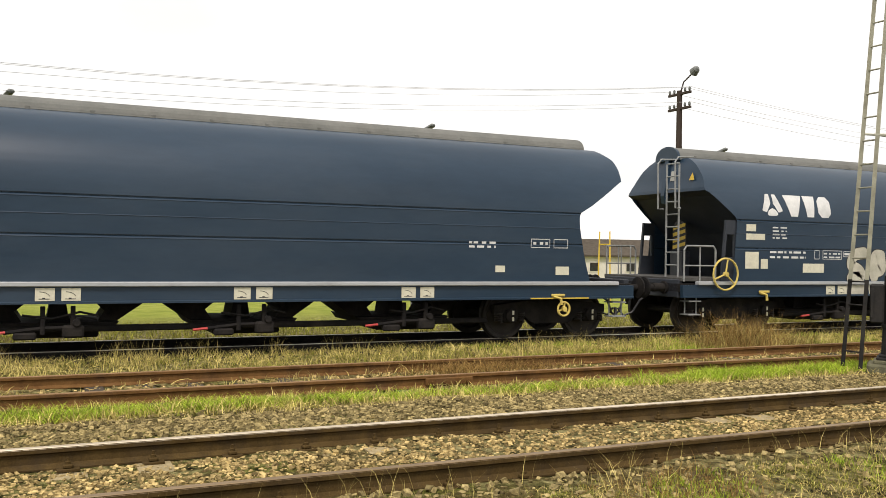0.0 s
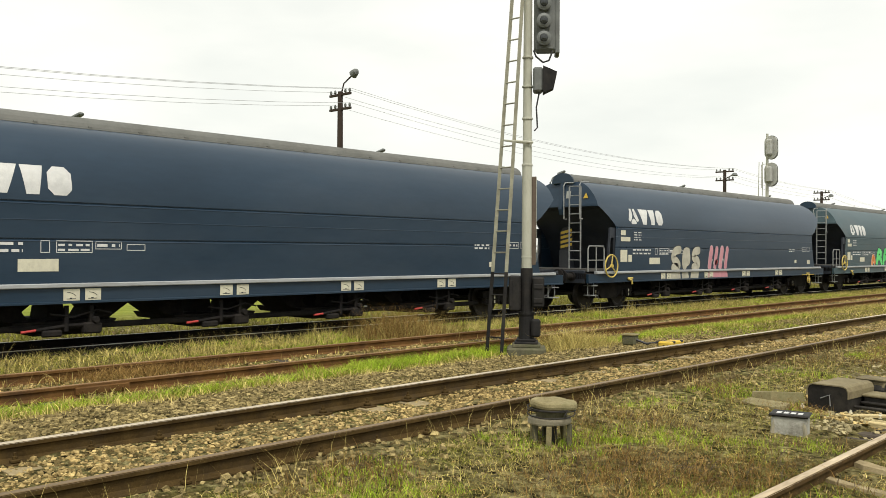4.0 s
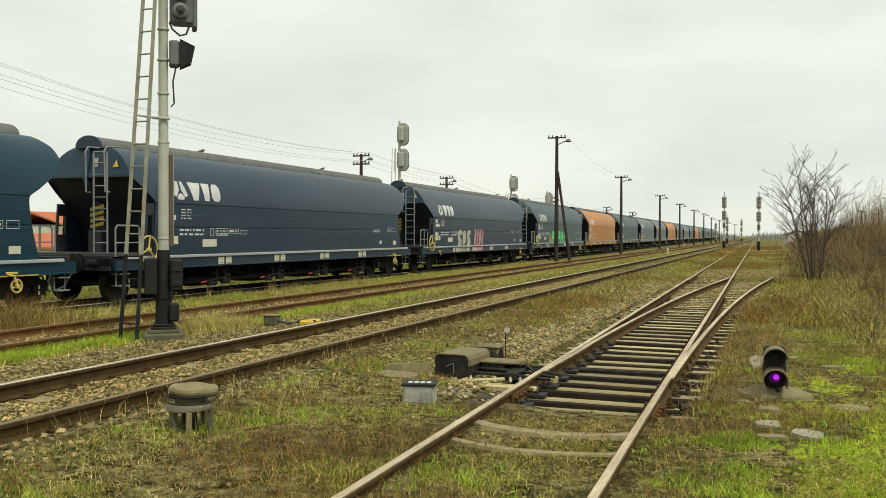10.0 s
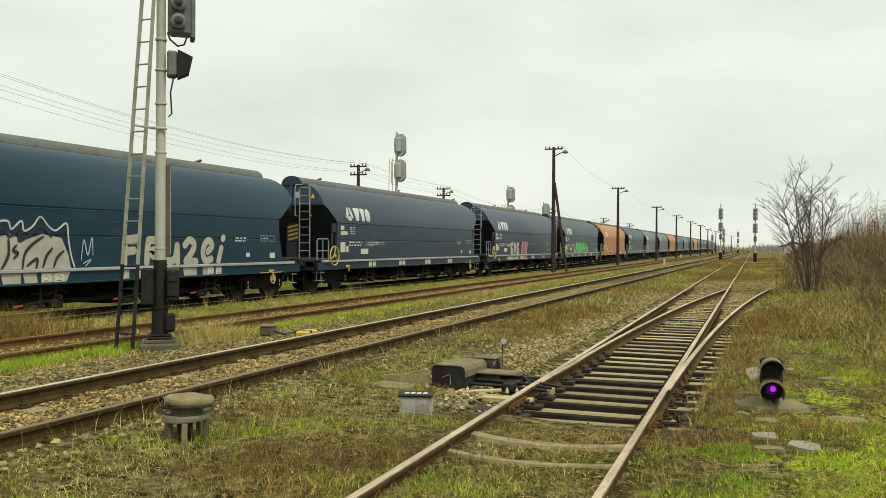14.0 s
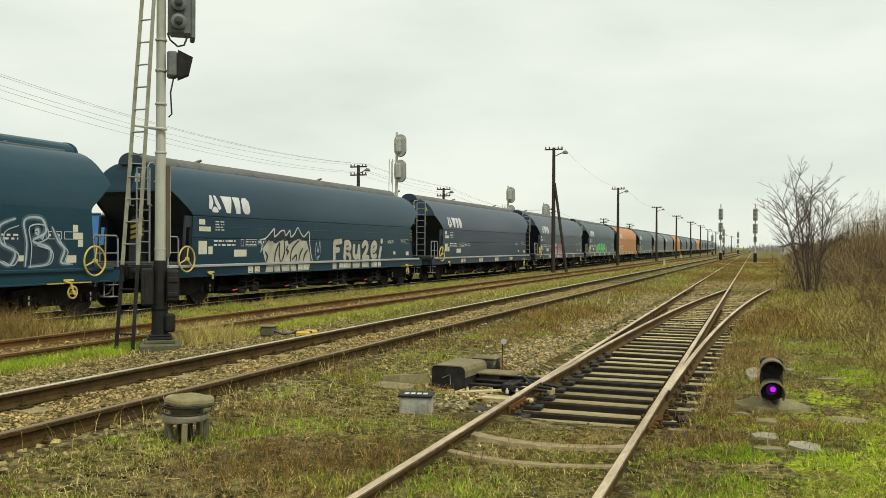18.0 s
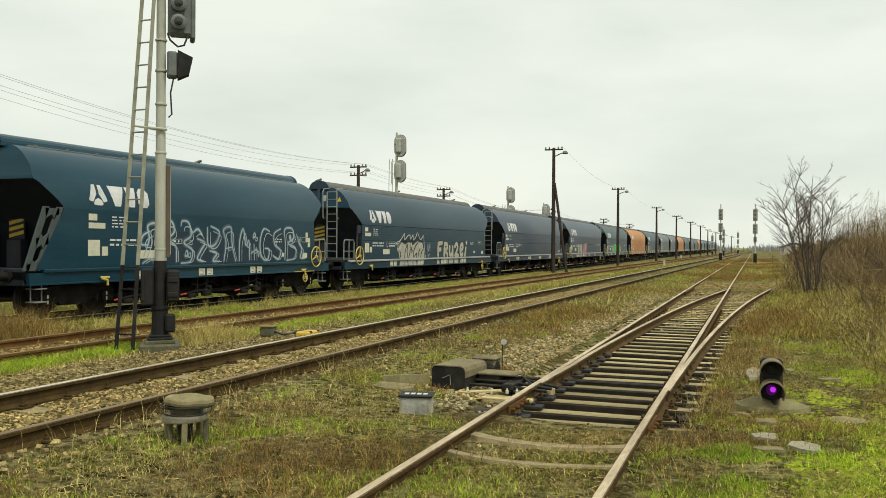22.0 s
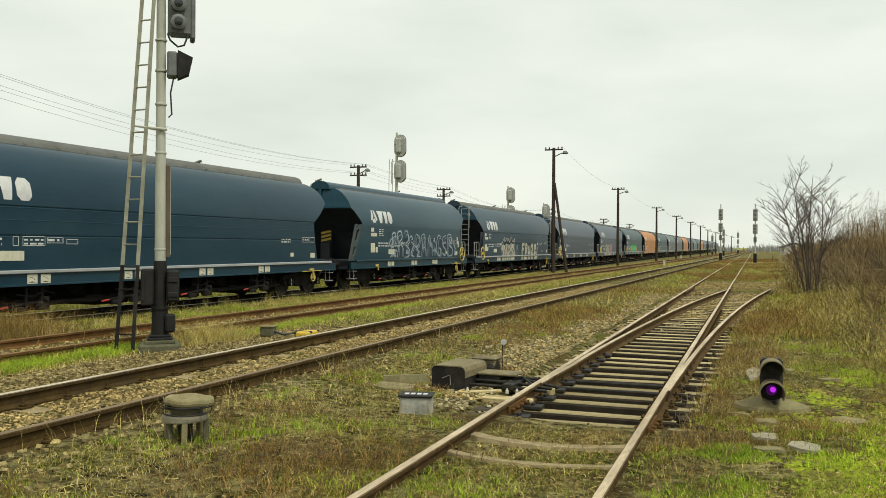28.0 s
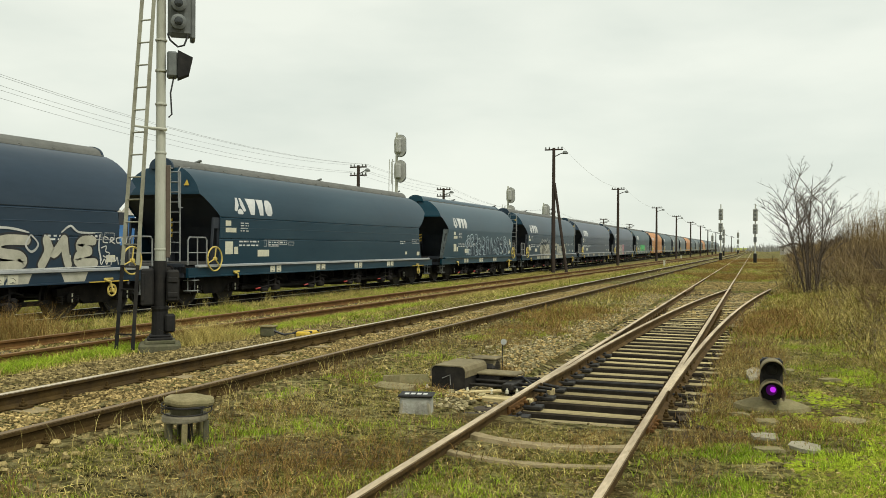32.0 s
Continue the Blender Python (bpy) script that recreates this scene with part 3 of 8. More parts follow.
        part("bowed_sleeper", fixed_normals(s.mesh("bowed_sleeper")), M_TIE_C, t, "tan bowed sleeper half buried in soil", at=pose(turnout_x(yy), yy, zz))
    # bolted joints on the near stock rails
    for dx, yy in ((0.7525, 8.75), (-0.7525, 9.3)):
        for sx in (-1, 1):
            fp = Shape().box(-0.015, 0.015, -0.34, 0.34, -0.13, -0.045, 0.006)
            for k in range(4):
                fp.lathe([(0.02, 0.0), (0.02, 0.03), (0.012, 0.045)], 6, pose(0.012 * sx, -0.26 + 0.17 * k, -0.088, 0, 90 * sx, 0))
            part("fishplate", fp, M_RUST, t, "bolted fishplate at a rail joint", at=pose(turnout_x(yy) + dx + 0.034 * sx, yy, zr))
    # long timbers that reach out to the point machine
    for yy, a_, b_, rz in ((8.98, -2.25, -0.95, -1.0), (9.36, -2.55, -0.9, -2.0), (9.78, -2.4, -0.9, 0.5), (11.2, -2.6, -0.9, -0.5)):
        part("long_timber", Shape().box(a_, b_, -0.10, 0.10, -0.14, 0.0, 0.02), M_TIE, t, "dark oil-soaked timber end", at=pose(turnout_x(yy), yy, zr - 0.155, 0, 0, rz))
    # operating rods and stretchers between the blades
    for yy in (10.9, 11.5):
        s = Shape().tube([(-2.0, 0, 0), (0.9, 0, 0)], 0.022, 8)
        part("stretcher_rod", s, M_IRON, t, at=pose(turnout_x(yy), yy, zr - 0.13))
    return t


SLIDE = Shape().box(-0.11, 0.11, -0.09, 0.09, -0.012, 0.03, 0.008).box(-0.02, 0.02, -0.05, 0.05, 0.03, 0.06, 0.01).mesh("slide_chair")
track_main()
track_rust()
track_train()
track_turnout()


# ================= freight wagons =================
SIDE = [(1.12, 1.45), (2.45, 1.45), (2.60, 1.44), (2.75, 1.415), (2.90, 1.375), (3.04, 1.32), (3.20, 1.24), (3.35, 1.14), (3.50, 1.01), (3.62, 0.88), (3.72, 0.73), (3.79, 0.57)]
HOOD = [(3.00, 1.37), (3.04, 1.28), (3.10, 1.285), (3.3, 1.35), (3.55, 1.39), (3.79, 1.45)]
END_U = [(1.12, 1.95), (2.42, 2.05), (2.50, 2.0)] + HOOD
WALL_U = [(1.12, 2.9), (1.9, 2.6), (2.2, 2.4), (2.95, 1.55)] + HOOD
SHORT_PLAT = [(z, u - 0.37) for z, u in END_U]
SHORT_WALL = [(z, u - 0.37) for z, u in WALL_U]
SHORT_U = [(1.12, 0.80), (2.30, 1.50), (2.44, 1.57), (2.52, 1.52)] + [(z, u - 0.44) for z, u in HOOD]
PLAIN_U = [(1.12, 1.66), (1.6, 1.80), (2.13, 1.90), (2.38, 1.92), (2.45, 1.88), (2.52, 1.76), (2.60, 1.62), (3.06, 0.93), (3.12, 0.83), (3.4, 0.80), (3.56, 0.82), (3.68, 0.92), (3.79, 1.02)]


def lerp_of(table, z):
    for (a, va), (b, vb) in zip(table, table[1:]):
        if z <= b:
            return va + (vb - va) * max(0, z - a) / (b - a)
    return table[-1][1]


def side_x(z):
    return lerp_of(SIDE, z)


def end_u(z):
    return lerp_of(END_U, z)


# depth of the pressed seams and of the weld between them, by height
PRESSED = {1.796: 0.0, 1.800: -0.007, 1.826: 0.014, 1.836: 0.026, 1.850: 0.026, 1.852: 0.0, 2.142: 0.0, 2.146: -0.008, 2.156: 0.0, 2.396: 0.0, 2.400: -0.007, 2.426: 0.014, 2.436: 0.026, 2.450: 0.026, 2.452: 0.0}
LEVELS = sorted({1.4, 1.7, 2.30, 2.50, 2.66, 2.82, 2.95, 3.00, 3.10, 3.12, 3.28, 3.42, 3.56, 3.68, 3.755, *(z for z, _ in SIDE), *PRESSED})
CACHE = {}


def body_shape(ln, seams=True, plat="left", trim=0.0):
    """The hopper body: rounded sides and roof between two overhanging ends."""
    s = Shape()
    prof = []
    for z in LEVELS:
        prof.append((side_x(z) - (PRESSED.get(z, 0.0) if seams else 0.0), z))
    ring = prof + [(-x, z) for x, z in reversed(prof)]
    nu = 7
    k = len(ring)
    pts = []
    for i in range(nu):
        for x, z in ring:
            plain, open_ = (lerp_of(PLAIN_U, z) + trim, end_u(z)) if seams else (lerp_of(SHORT_U, z), lerp_of(SHORT_PLAT, z))
            a, b = (open_, ln - plain) if plat == "left" else (plain, ln - open_)
            pts.append((x, a + (b - a) * i / (nu - 1), z))
    fs = [(i * k + j, (i + 1) * k + j, (i + 1) * k + j + 1, i * k + j + 1) for i in range(nu - 1) for j in range(k - 1)]
    s.add(pts, fs)
    return s


def body_mesh(ln, plat, trim):
    """The body shaded round, with crisp edges along the pressed seams."""
    me = body_shape(ln, ln != 14.4, plat, trim).mesh("body", True)
    me.set_sharp_from_angle(angle=radians(24))
    return me


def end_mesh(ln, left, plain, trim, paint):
    """An end wall with a crisp lip: the hood in the wagon's paint, the recess below it near-black to carry its shade.
    """
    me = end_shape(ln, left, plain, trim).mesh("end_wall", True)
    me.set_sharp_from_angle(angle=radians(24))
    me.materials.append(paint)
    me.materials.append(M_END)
    # Below the lip the recess's shade is put into the face colour.
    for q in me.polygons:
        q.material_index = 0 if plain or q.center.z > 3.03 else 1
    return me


STRUT_WALL = [(1.12, 2.5), (1.9, 2.2), (2.2, 2.0), (2.95, 1.05)] + SHORT_U[4:]


def end_shape(ln, left, plain=False, trim=0.0, strut=True):
    """The end wall, bowed outwards at the nose."""
    s = Shape()
    cols = 9
    pts = []
    for z in LEVELS:
        hx = side_x(z)
        bow = 0.03 * max(0.0, min(1.0, (z - 2.3) / 0.7))
        for c in range(cols):
            q = -1 + 2 * c / (cols - 1)
            u = (trim if plain else 0.0) + lerp_of(PLAIN_U if plain else WALL_U if ln != 14.4 else SHORT_WALL if left != strut else STRUT_WALL, z) - bow * (1 - q * q)
            pts.append((hx * q, u if left else ln - u, z))
    fs = [(j * cols + c, j * cols + c + 1, (j + 1) * cols + c + 1, (j + 1) * cols + c) for j in range(len(LEVELS) - 1) for c in range(cols - 1)]
    return s.add(pts, fs)


def cached(key, make):
    if key not in CACHE:
        CACHE[key] = make()
    return CACHE[key]


def scan(polys, step=0.03, lift0=0.005, layered=0):
    """Flat paint on the curved side: polygons in (u, z) sliced into strips that follow the side."""
    s = Shape()
    for pi, poly in enumerate(polys):
        lift = lift0 + 0.0005 * (pi % 12) * layered
        z0, z1 = min(p[1] for p in poly), max(p[1] for p in poly)
        if z1 - z0 < 1e-4:
            continue
        n = max(1, int((z1 - z0) / step))
        cut = lambda z: sorted(a[0] + (b[0] - a[0]) * (z - a[1]) / (b[1] - a[1]) for a, b in zip(poly, poly[1:] + poly[:1]) if (a[1] <= z) != (b[1] <= z))
        for i in range(n):
            za, zb = z0 + (z1 - z0) * i / n, z0 + (z1 - z0) * (i + 1) / n
            ca, cb = cut(za + 1e-4), cut(zb - 1e-4)
            if len(ca) != len(cb):
                ca = cb = cut((za + zb) / 2)
            for k in range(0, len(ca) - 1, 2):
                s.add([(side_x(za) + lift, ca[k], za), (side_x(za) + lift, ca[k + 1], za), (side_x(zb) + lift, cb[k + 1], zb), (side_x(zb) + lift, cb[k], zb)], [(0, 1, 2, 3)])
    return s


def welded(shape):
    """The strips of one painted shape joined into one sheet."""
    bm = bmesh.new()
    bm.from_mesh(shape.mesh("paint"))
    bmesh.ops.remove_doubles(bm, verts=bm.verts, dist=0.002)
    me = bpy.data.meshes.new("paint")
    bm.to_mesh(me)
    bm.free()
    return me


def rect(u, z, w, h):
    return [(u, z), (u + w, z), (u + w, z + h), (u, z + h)]


def logo_shape(which):
    """A three-bladed emblem, or one of three plain block shapes."""
    left = [(0.0, 0.10), (0.16, 0.45), (0.26, 0.45), (0.26, 0.25), (0.13, 0.07)]
    polys = [[(a, 2.45 + b) for a, b in left], [(0.60 - a, 2.45 + b) for a, b in reversed(left)],
             [(0.14, 2.48), (0.20, 2.45), (0.40, 2.45), (0.46, 2.48), (0.40, 2.57), (0.30, 2.61), (0.20, 2.57)]]
    polys.append([(0.66, 2.90), (1.20, 2.90), (1.03, 2.45), (0.83, 2.45)])
    polys.append([(1.24, 2.90), (1.60, 2.90), (1.52, 2.45), (1.32, 2.45)])
    polys.append([(1.66, 2.55), (1.76, 2.45), (1.96, 2.45), (2.05, 2.54), (2.05, 2.80), (1.95, 2.90), (1.76, 2.90), (1.66, 2.80)])
    polys = [[(a, 2.55 + (b - 2.45) * 1.05) for a, b in p] for p in polys]
    return welded(scan(polys[:-3] if which == 0 else [polys[which - 4]], 0.025))


def bars(rows, u, z, w, h, gap, rnd):
    """Unreadable stencilled lines as plain bars."""
    polys = []
    for r in range(rows):
        x = u
        while x < u + w:
            d = rnd.uniform(0.06, 0.22)
            polys.append(rect(x, z - r * gap, min(d, u + w - x), h))
            x += d + rnd.uniform(0.03, 0.08)
    return polys


def outline_box(u, z, w, h, t=0.012):
    return [rect(u, z, w, t), rect(u, z + h - t, w, t), rect(u, z, t, h), rect(u + w - t, z, t, h)]


def stencil_blocks(ln):
    """Groups of unreadable stencil lines, each a part of its own."""
    rnd = random.Random(5)
    return [bars(4, 3.05, 2.28, 0.42, 0.03, 0.075, rnd), bars(2, 2.98, 1.74, 1.05, 0.045, 0.11, rnd), outline_box(4.3, 1.62, 0.15, 0.2),
            outline_box(4.55, 1.62, 0.6, 0.2) + bars(2, 4.58, 1.73, 0.52, 0.035, 0.08, rnd), outline_box(5.2, 1.68, 0.46, 0.13) + bars(1, 5.23, 1.72, 0.4, 0.05, 0.1, rnd),
            outline_box(5.75, 1.66, 0.34, 0.11), bars(2, ln - 4.3, 1.82, 0.55, 0.04, 0.075, rnd), outline_box(ln - 3.0, 1.76, 0.42, 0.17) + bars(1, ln - 2.95, 1.82, 0.32, 0.05, 0.1, rnd),
            outline_box(ln - 2.5, 1.76, 0.32, 0.17)]


PLACARDS = [(2.30, 2.20, 0.27, 0.15), (2.30, 2.02, 0.53, 0.13), (2.28, 1.40, 0.38, 0.36), (2.72, 1.40, 0.20, 0.21), (3.95, 1.32, 0.64, 0.2)]


def sill_shape(ln, sx):
    s = Shape()
    x = 1.47 * sx
    out = [(x - 0.10 * sx, 0.79), (x, 0.79), (x, 0.82), (x - 0.02 * sx, 0.83), (x - 0.02 * sx, 1.048), (x - 0.10 * sx, 1.048)]
    return s.prism(out, 0.62, ln - 0.62)


def ledge_shape(ln, sx):
    a, b = sorted((1.37 * sx, 1.50 * sx))
    return Shape().box(a, b, 1.0, ln - 1.0, 1.05, 1.124, 0.012)


def hopper_shape(half):
    """One discharge hopper: sloping ends, with openings round the gear."""
    s = Shape()
    t, k = half - 0.09, half - 0.58

    def slab_of(out, hx=0.5):
        n = len(out)
        pts = [(-hx, u, z) for u, z in out] + [(hx, u, z) for u, z in out]
        s.add(pts, [tuple(range(n)), tuple(range(2 * n - 1, n - 1, -1))] + [(i, i + n, (i + 1) % n + n, (i + 1) % n) for i in range(n)])
    slab_of([(-half, 0.92), (-half, 0.82), (-t, 0.80), (t, 0.80), (half, 0.82), (half, 0.92)], 1.1)
    slab_of([(-t, 0.80), (-k, 0.46), (-0.52, 0.46), (-0.62, 0.62), (-0.45, 0.76), (-0.45, 0.80)])
    slab_of([(0.55, 0.80), (0.55, 0.76), (0.70, 0.62), (0.60, 0.46), (k, 0.46), (t, 0.80)])
    slab_of([(-0.10, 0.80), (-0.16, 0.46), (0.18, 0.46), (0.12, 0.80)], 0.35)
    slab_of([(-k, 0.46), (-k + 0.1, 0.34), (k - 0.1, 0.34), (k, 0.46)], 0.8)
    s.box(-0.8, 0.8, -0.55, 0.6, 0.22, 0.34, 0.03)
    return s


def gear_shape():
    """Discharge gear under a hopper: hangers, shaft, gear case."""
    s = Shape()
    for u in (-0.22, 0.2):
        s.box(1.28, 1.34, u - 0.035, u + 0.035, 0.32, 0.75, 0.008)
    s.tube([(1.31, -0.75, 0.36), (1.31, -0.2, 0.42), (1.31, 0.3, 0.42)], 0.03, 8)
    s.box(1.22, 1.40, 0.05, 0.36, 0.27, 0.46, 0.03)
    s.box(1.25, 1.38, -0.62, -0.30, 0.25, 0.36, 0.025)
    s.lathe([(0.05, -0.05), (0.06, -0.03), (0.06, 0.03), (0.05, 0.05)], 12, pose(1.38, 0.25, 0.50, 0, 90, 0))
    s.tube([(1.33, -0.5, 0.62), (1.33, -0.1, 0.56), (1.33, 0.3, 0.66), (1.33, 0.55, 0.60)], 0.018, 6)
    return s


def wheel_shape():
    return Shape().lathe([(0.10, -0.09), (0.10, -0.05), (0.36, -0.03), (0.40, -0.065), (0.46, -0.065), (0.462, 0.02), (0.49, 0.05), (0.49, 0.065), (0.40, 0.065),
                          (0.36, 0.0), (0.10, 0.07), (0.10, 0.09)], 24, pose(0, 0, 0, 0, -90, 0))


def bogie_frame_shape(sx):
    s = Shape()
    x0, x1 = sorted((0.93 * sx, 1.07 * sx))
    out = [(-1.25, 0.50), (-1.25, 0.66), (-0.55, 0.74), (-0.3, 0.80), (0.3, 0.80), (0.55, 0.74), (1.25, 0.66), (1.25, 0.50), (0.62, 0.46), (0.40, 0.30), (-0.40, 0.30), (-0.62, 0.46)]
    m = pose(0, 0, 0, 0, 0, 0)
    k = len(out)
    pts = [(x0, u, z) for u, z in out] + [(x1, u, z) for u, z in out]
    s.add(pts, [tuple(range(k)), tuple(range(2 * k - 1, k - 1, -1))] + [(i, i + k, (i + 1) % k + k, (i + 1) % k) for i in range(k)])
    for u in (-0.9, 0.9):
        s.box(x0 - 0.02, x1 + 0.02, u - 0.16, u + 0.16, 0.32, 0.60, 0.04)
        s.lathe([(0.12, -0.05), (0.13, -0.02), (0.13, 0.05), (0.08, 0.07)], 14, pose(1.10 * sx, u, 0.46, 0, 90 * sx, 0))
    return s


def spring_shape():
    """A coil spring as one helix."""
    n = 44
    return Shape().tube([(1.03 + 0.075 * math.cos(0.7 * i), 0.075 * math.sin(0.7 * i), 0.33 + 0.2 * i / n) for i in range(n)], 0.016, 4)


def ladder_shape(u, z0, z1, x=1.0, w=0.40):
    s = Shape()
    for q in (0, 1):
        xx = x - w * q
        s.tube([(xx, u, z0), (xx, u, z1)], 0.022, 6)
    n = int((z1 - z0) / 0.27)
    for i in range(n + 1):
        z = z0 + 0.08 + 0.27 * i
        s.tube([(x, u, z), (x - w, u, z)], 0.016, 6)
    return s


def guard_shape(u):
    """Hoop rails beside the top of the ladder."""
    s = Shape()
    for xx in (1.08, 0.52):
        s.tube([(xx, u - 0.02, 2.65), (xx, u - 0.16, 2.65), (xx, u - 0.18, 3.62), (xx, u - 0.1, 3.72), (xx, u + 0.3, 3.74)], 0.02, 6)
    return s


def railing_shape(u0, u1, side):
    s = Shape()
    if side:
        x = 1.36 * side
        s.tube([(x, u0, 1.12), (x, u0, 1.78), (x, u0 + 0.06, 1.86), (x, u1 - 0.06, 1.86), (x, u1, 1.78), (x, u1, 1.12)], 0.022, 6)
        s.tube([(x, (u0 + u1) / 2, 1.12), (x, (u0 + u1) / 2, 1.86)], 0.018, 6)
        s.tube([(x, u0, 1.45), (x, u1, 1.45)], 0.016, 6)
    else:
        s.tube([(-1.36, u0, 1.12), (-1.36, u0, 1.86), (-0.45, u0, 1.86), (-0.45, u0, 1.12)], 0.02, 6)
        s.tube([(-0.9, u0, 1.12), (-0.9, u0, 1.86)], 0.016, 6)
    return s


def strut_shape(sx, ln_u):
    """A raking end strut pierced by two openings, from sill to overhang."""
    a, b = sorted((1.385 * sx, 1.445 * sx))
    s = Shape()

    def bar(p, q, w0, w1):
        pts = [(x, u, z) for x in (a, b) for u, z in ((p[0] - w0, p[1]), (p[0] + w0, p[1]), (q[0] + w1, q[1]), (q[0] - w1, q[1]))]
        pts = [(x, ln_u(u), z) for x, u, z in pts]
        s.add(pts, [(3, 2, 1, 0), (4, 5, 6, 7), (0, 1, 5, 4), (1, 2, 6, 5), (2, 3, 7, 6), (3, 0, 4, 7)])
    bar((0.55, 1.10), (1.10, 2.46), 0.06, 0.07)
    bar((0.85, 1.10), (1.49, 2.46), 0.06, 0.08)
    for z, k in ((1.17, 0.0), (1.72, 0.455), (2.36, 0.92)):
        c0, c1 = 0.55 + 0.55 * k, 0.85 + 0.64 * k
        bar(((c0 + c1) / 2, z - 0.07), ((c0 + c1) / 2, z + 0.07), (c1 - c0) / 2, (c1 - c0) / 2)
    for za, zb in ((1.24, 1.65), (1.79, 2.29)):
        for zc, dz in ((za, 0.10), (zb, -0.10)):
            for side in (-1, 1):
                k = (zc - 1.10) / 1.36
                e = (0.55 + 0.55 * k + 0.06) if side < 0 else (0.85 + 0.64 * k - 0.06)
                tri = [(e - 0.02 * side * -1, zc), (e - 0.11 * side, zc), (e + 0.045 * (1 if dz > 0 else -1), zc + dz)]
                s.add([(x, ln_u(u), z) for x in (a, b) for u, z in tri], [(0, 1, 2), (5, 4, 3), (0, 3, 4, 1), (1, 4, 5, 2), (2, 5, 3, 0)])
    return s


def cheek_shape(u0, u1, sx):
    """Side cheek beneath the overhang: one plate round its window hole."""
    a, b = sorted((1.36 * sx, 1.42 * sx))
    outer = [(u0, 1.10), (u1, 1.10), (u1, 2.42), (u0 + 0.12, 2.42)]
    inner = [(u0 + 0.10, 1.64), (u1 - 0.09, 1.64), (u1 - 0.09, 2.12), (u0 + 0.14, 2.12)]
    s = Shape()
    pts = [(x, u, z) for x in (a, b) for u, z in outer + inner]
    fs = []
    for i in range(4):
        j = (i + 1) % 4
        fs += [(i, j, 4 + j, 4 + i), (8 + i, 12 + i, 12 + j, 8 + j), (i, 8 + i, 8 + j, j), (4 + i, 4 + j, 12 + j, 12 + i)]
    s.add(pts, fs)
    return s


def handwheel_shape(x, u, z, r):
    s = Shape().ring((x, u, z), r, 0.022, "x", 26, 6)
    for k in range(3):
        a = math.radians(80 + 120 * k)
        s.tube([(x, u, z), (x, u + r * math.cos(a), z + r * math.sin(a))], 0.018, 6)
    s.lathe([(0.05, -0.03), (0.05, 0.05)], 10, pose(x, u, z, 0, 90, 0))
    return s


def buffer_shape(sx, u, way):
    s = Shape()
    s.lathe([(0.13, 0.0), (0.13, 0.05), (0.09, 0.06), (0.09, 0.32), (0.07, 0.33), (0.07, 0.5), (0.22, 0.53), (0.22, 0.56), (0.18, 0.575)], 16,
            Matrix.Translation((0.875 * sx, u, 0.98)) @ pose(0, 0, 0, -90 * way, 0, 0))
    return s


def hose_shape(u, way):
    s = Shape()
    for x in (0.30, -0.30):
        s.tube([(x, u, 0.78), (x, u + way * 0.2, 0.68), (x * 0.8, u + way * 0.34, 0.42), (x * 0.5, u + way * 0.52, 0.34), (x * 0.2, u + way * 0.6, 0.5)], 0.025, 6)
    return s


def step_shape(u):
    s = Shape()
    for z in (0.42, 0.70):
        s.box(1.15, 1.45, u - 0.16, u + 0.16, z, z + 0.025, 0.006)
    for q in (-0.15, 0.15):
        s.tube([(1.30, u + q, 1.0), (1.30, u + q, 0.42)], 0.015, 6)
    return s


def hazard_shape(u):
    """A small upright board, bowed at the top."""
    out = [(-0.52, 1.78), (-0.06, 1.78), (-0.06, 2.28), (-0.14, 2.42), (-0.29, 2.47), (-0.44, 2.42), (-0.52, 2.28)]
    return Shape().prism(out, u - 0.02, u + 0.02)


def hazard_stripe_shape(u):
    s = Shape()
    return s.prism([(-0.50, 0.0), (-0.08, 0.09), (-0.08, 0.17), (-0.50, 0.08)], u - 0.005, u + 0.005)


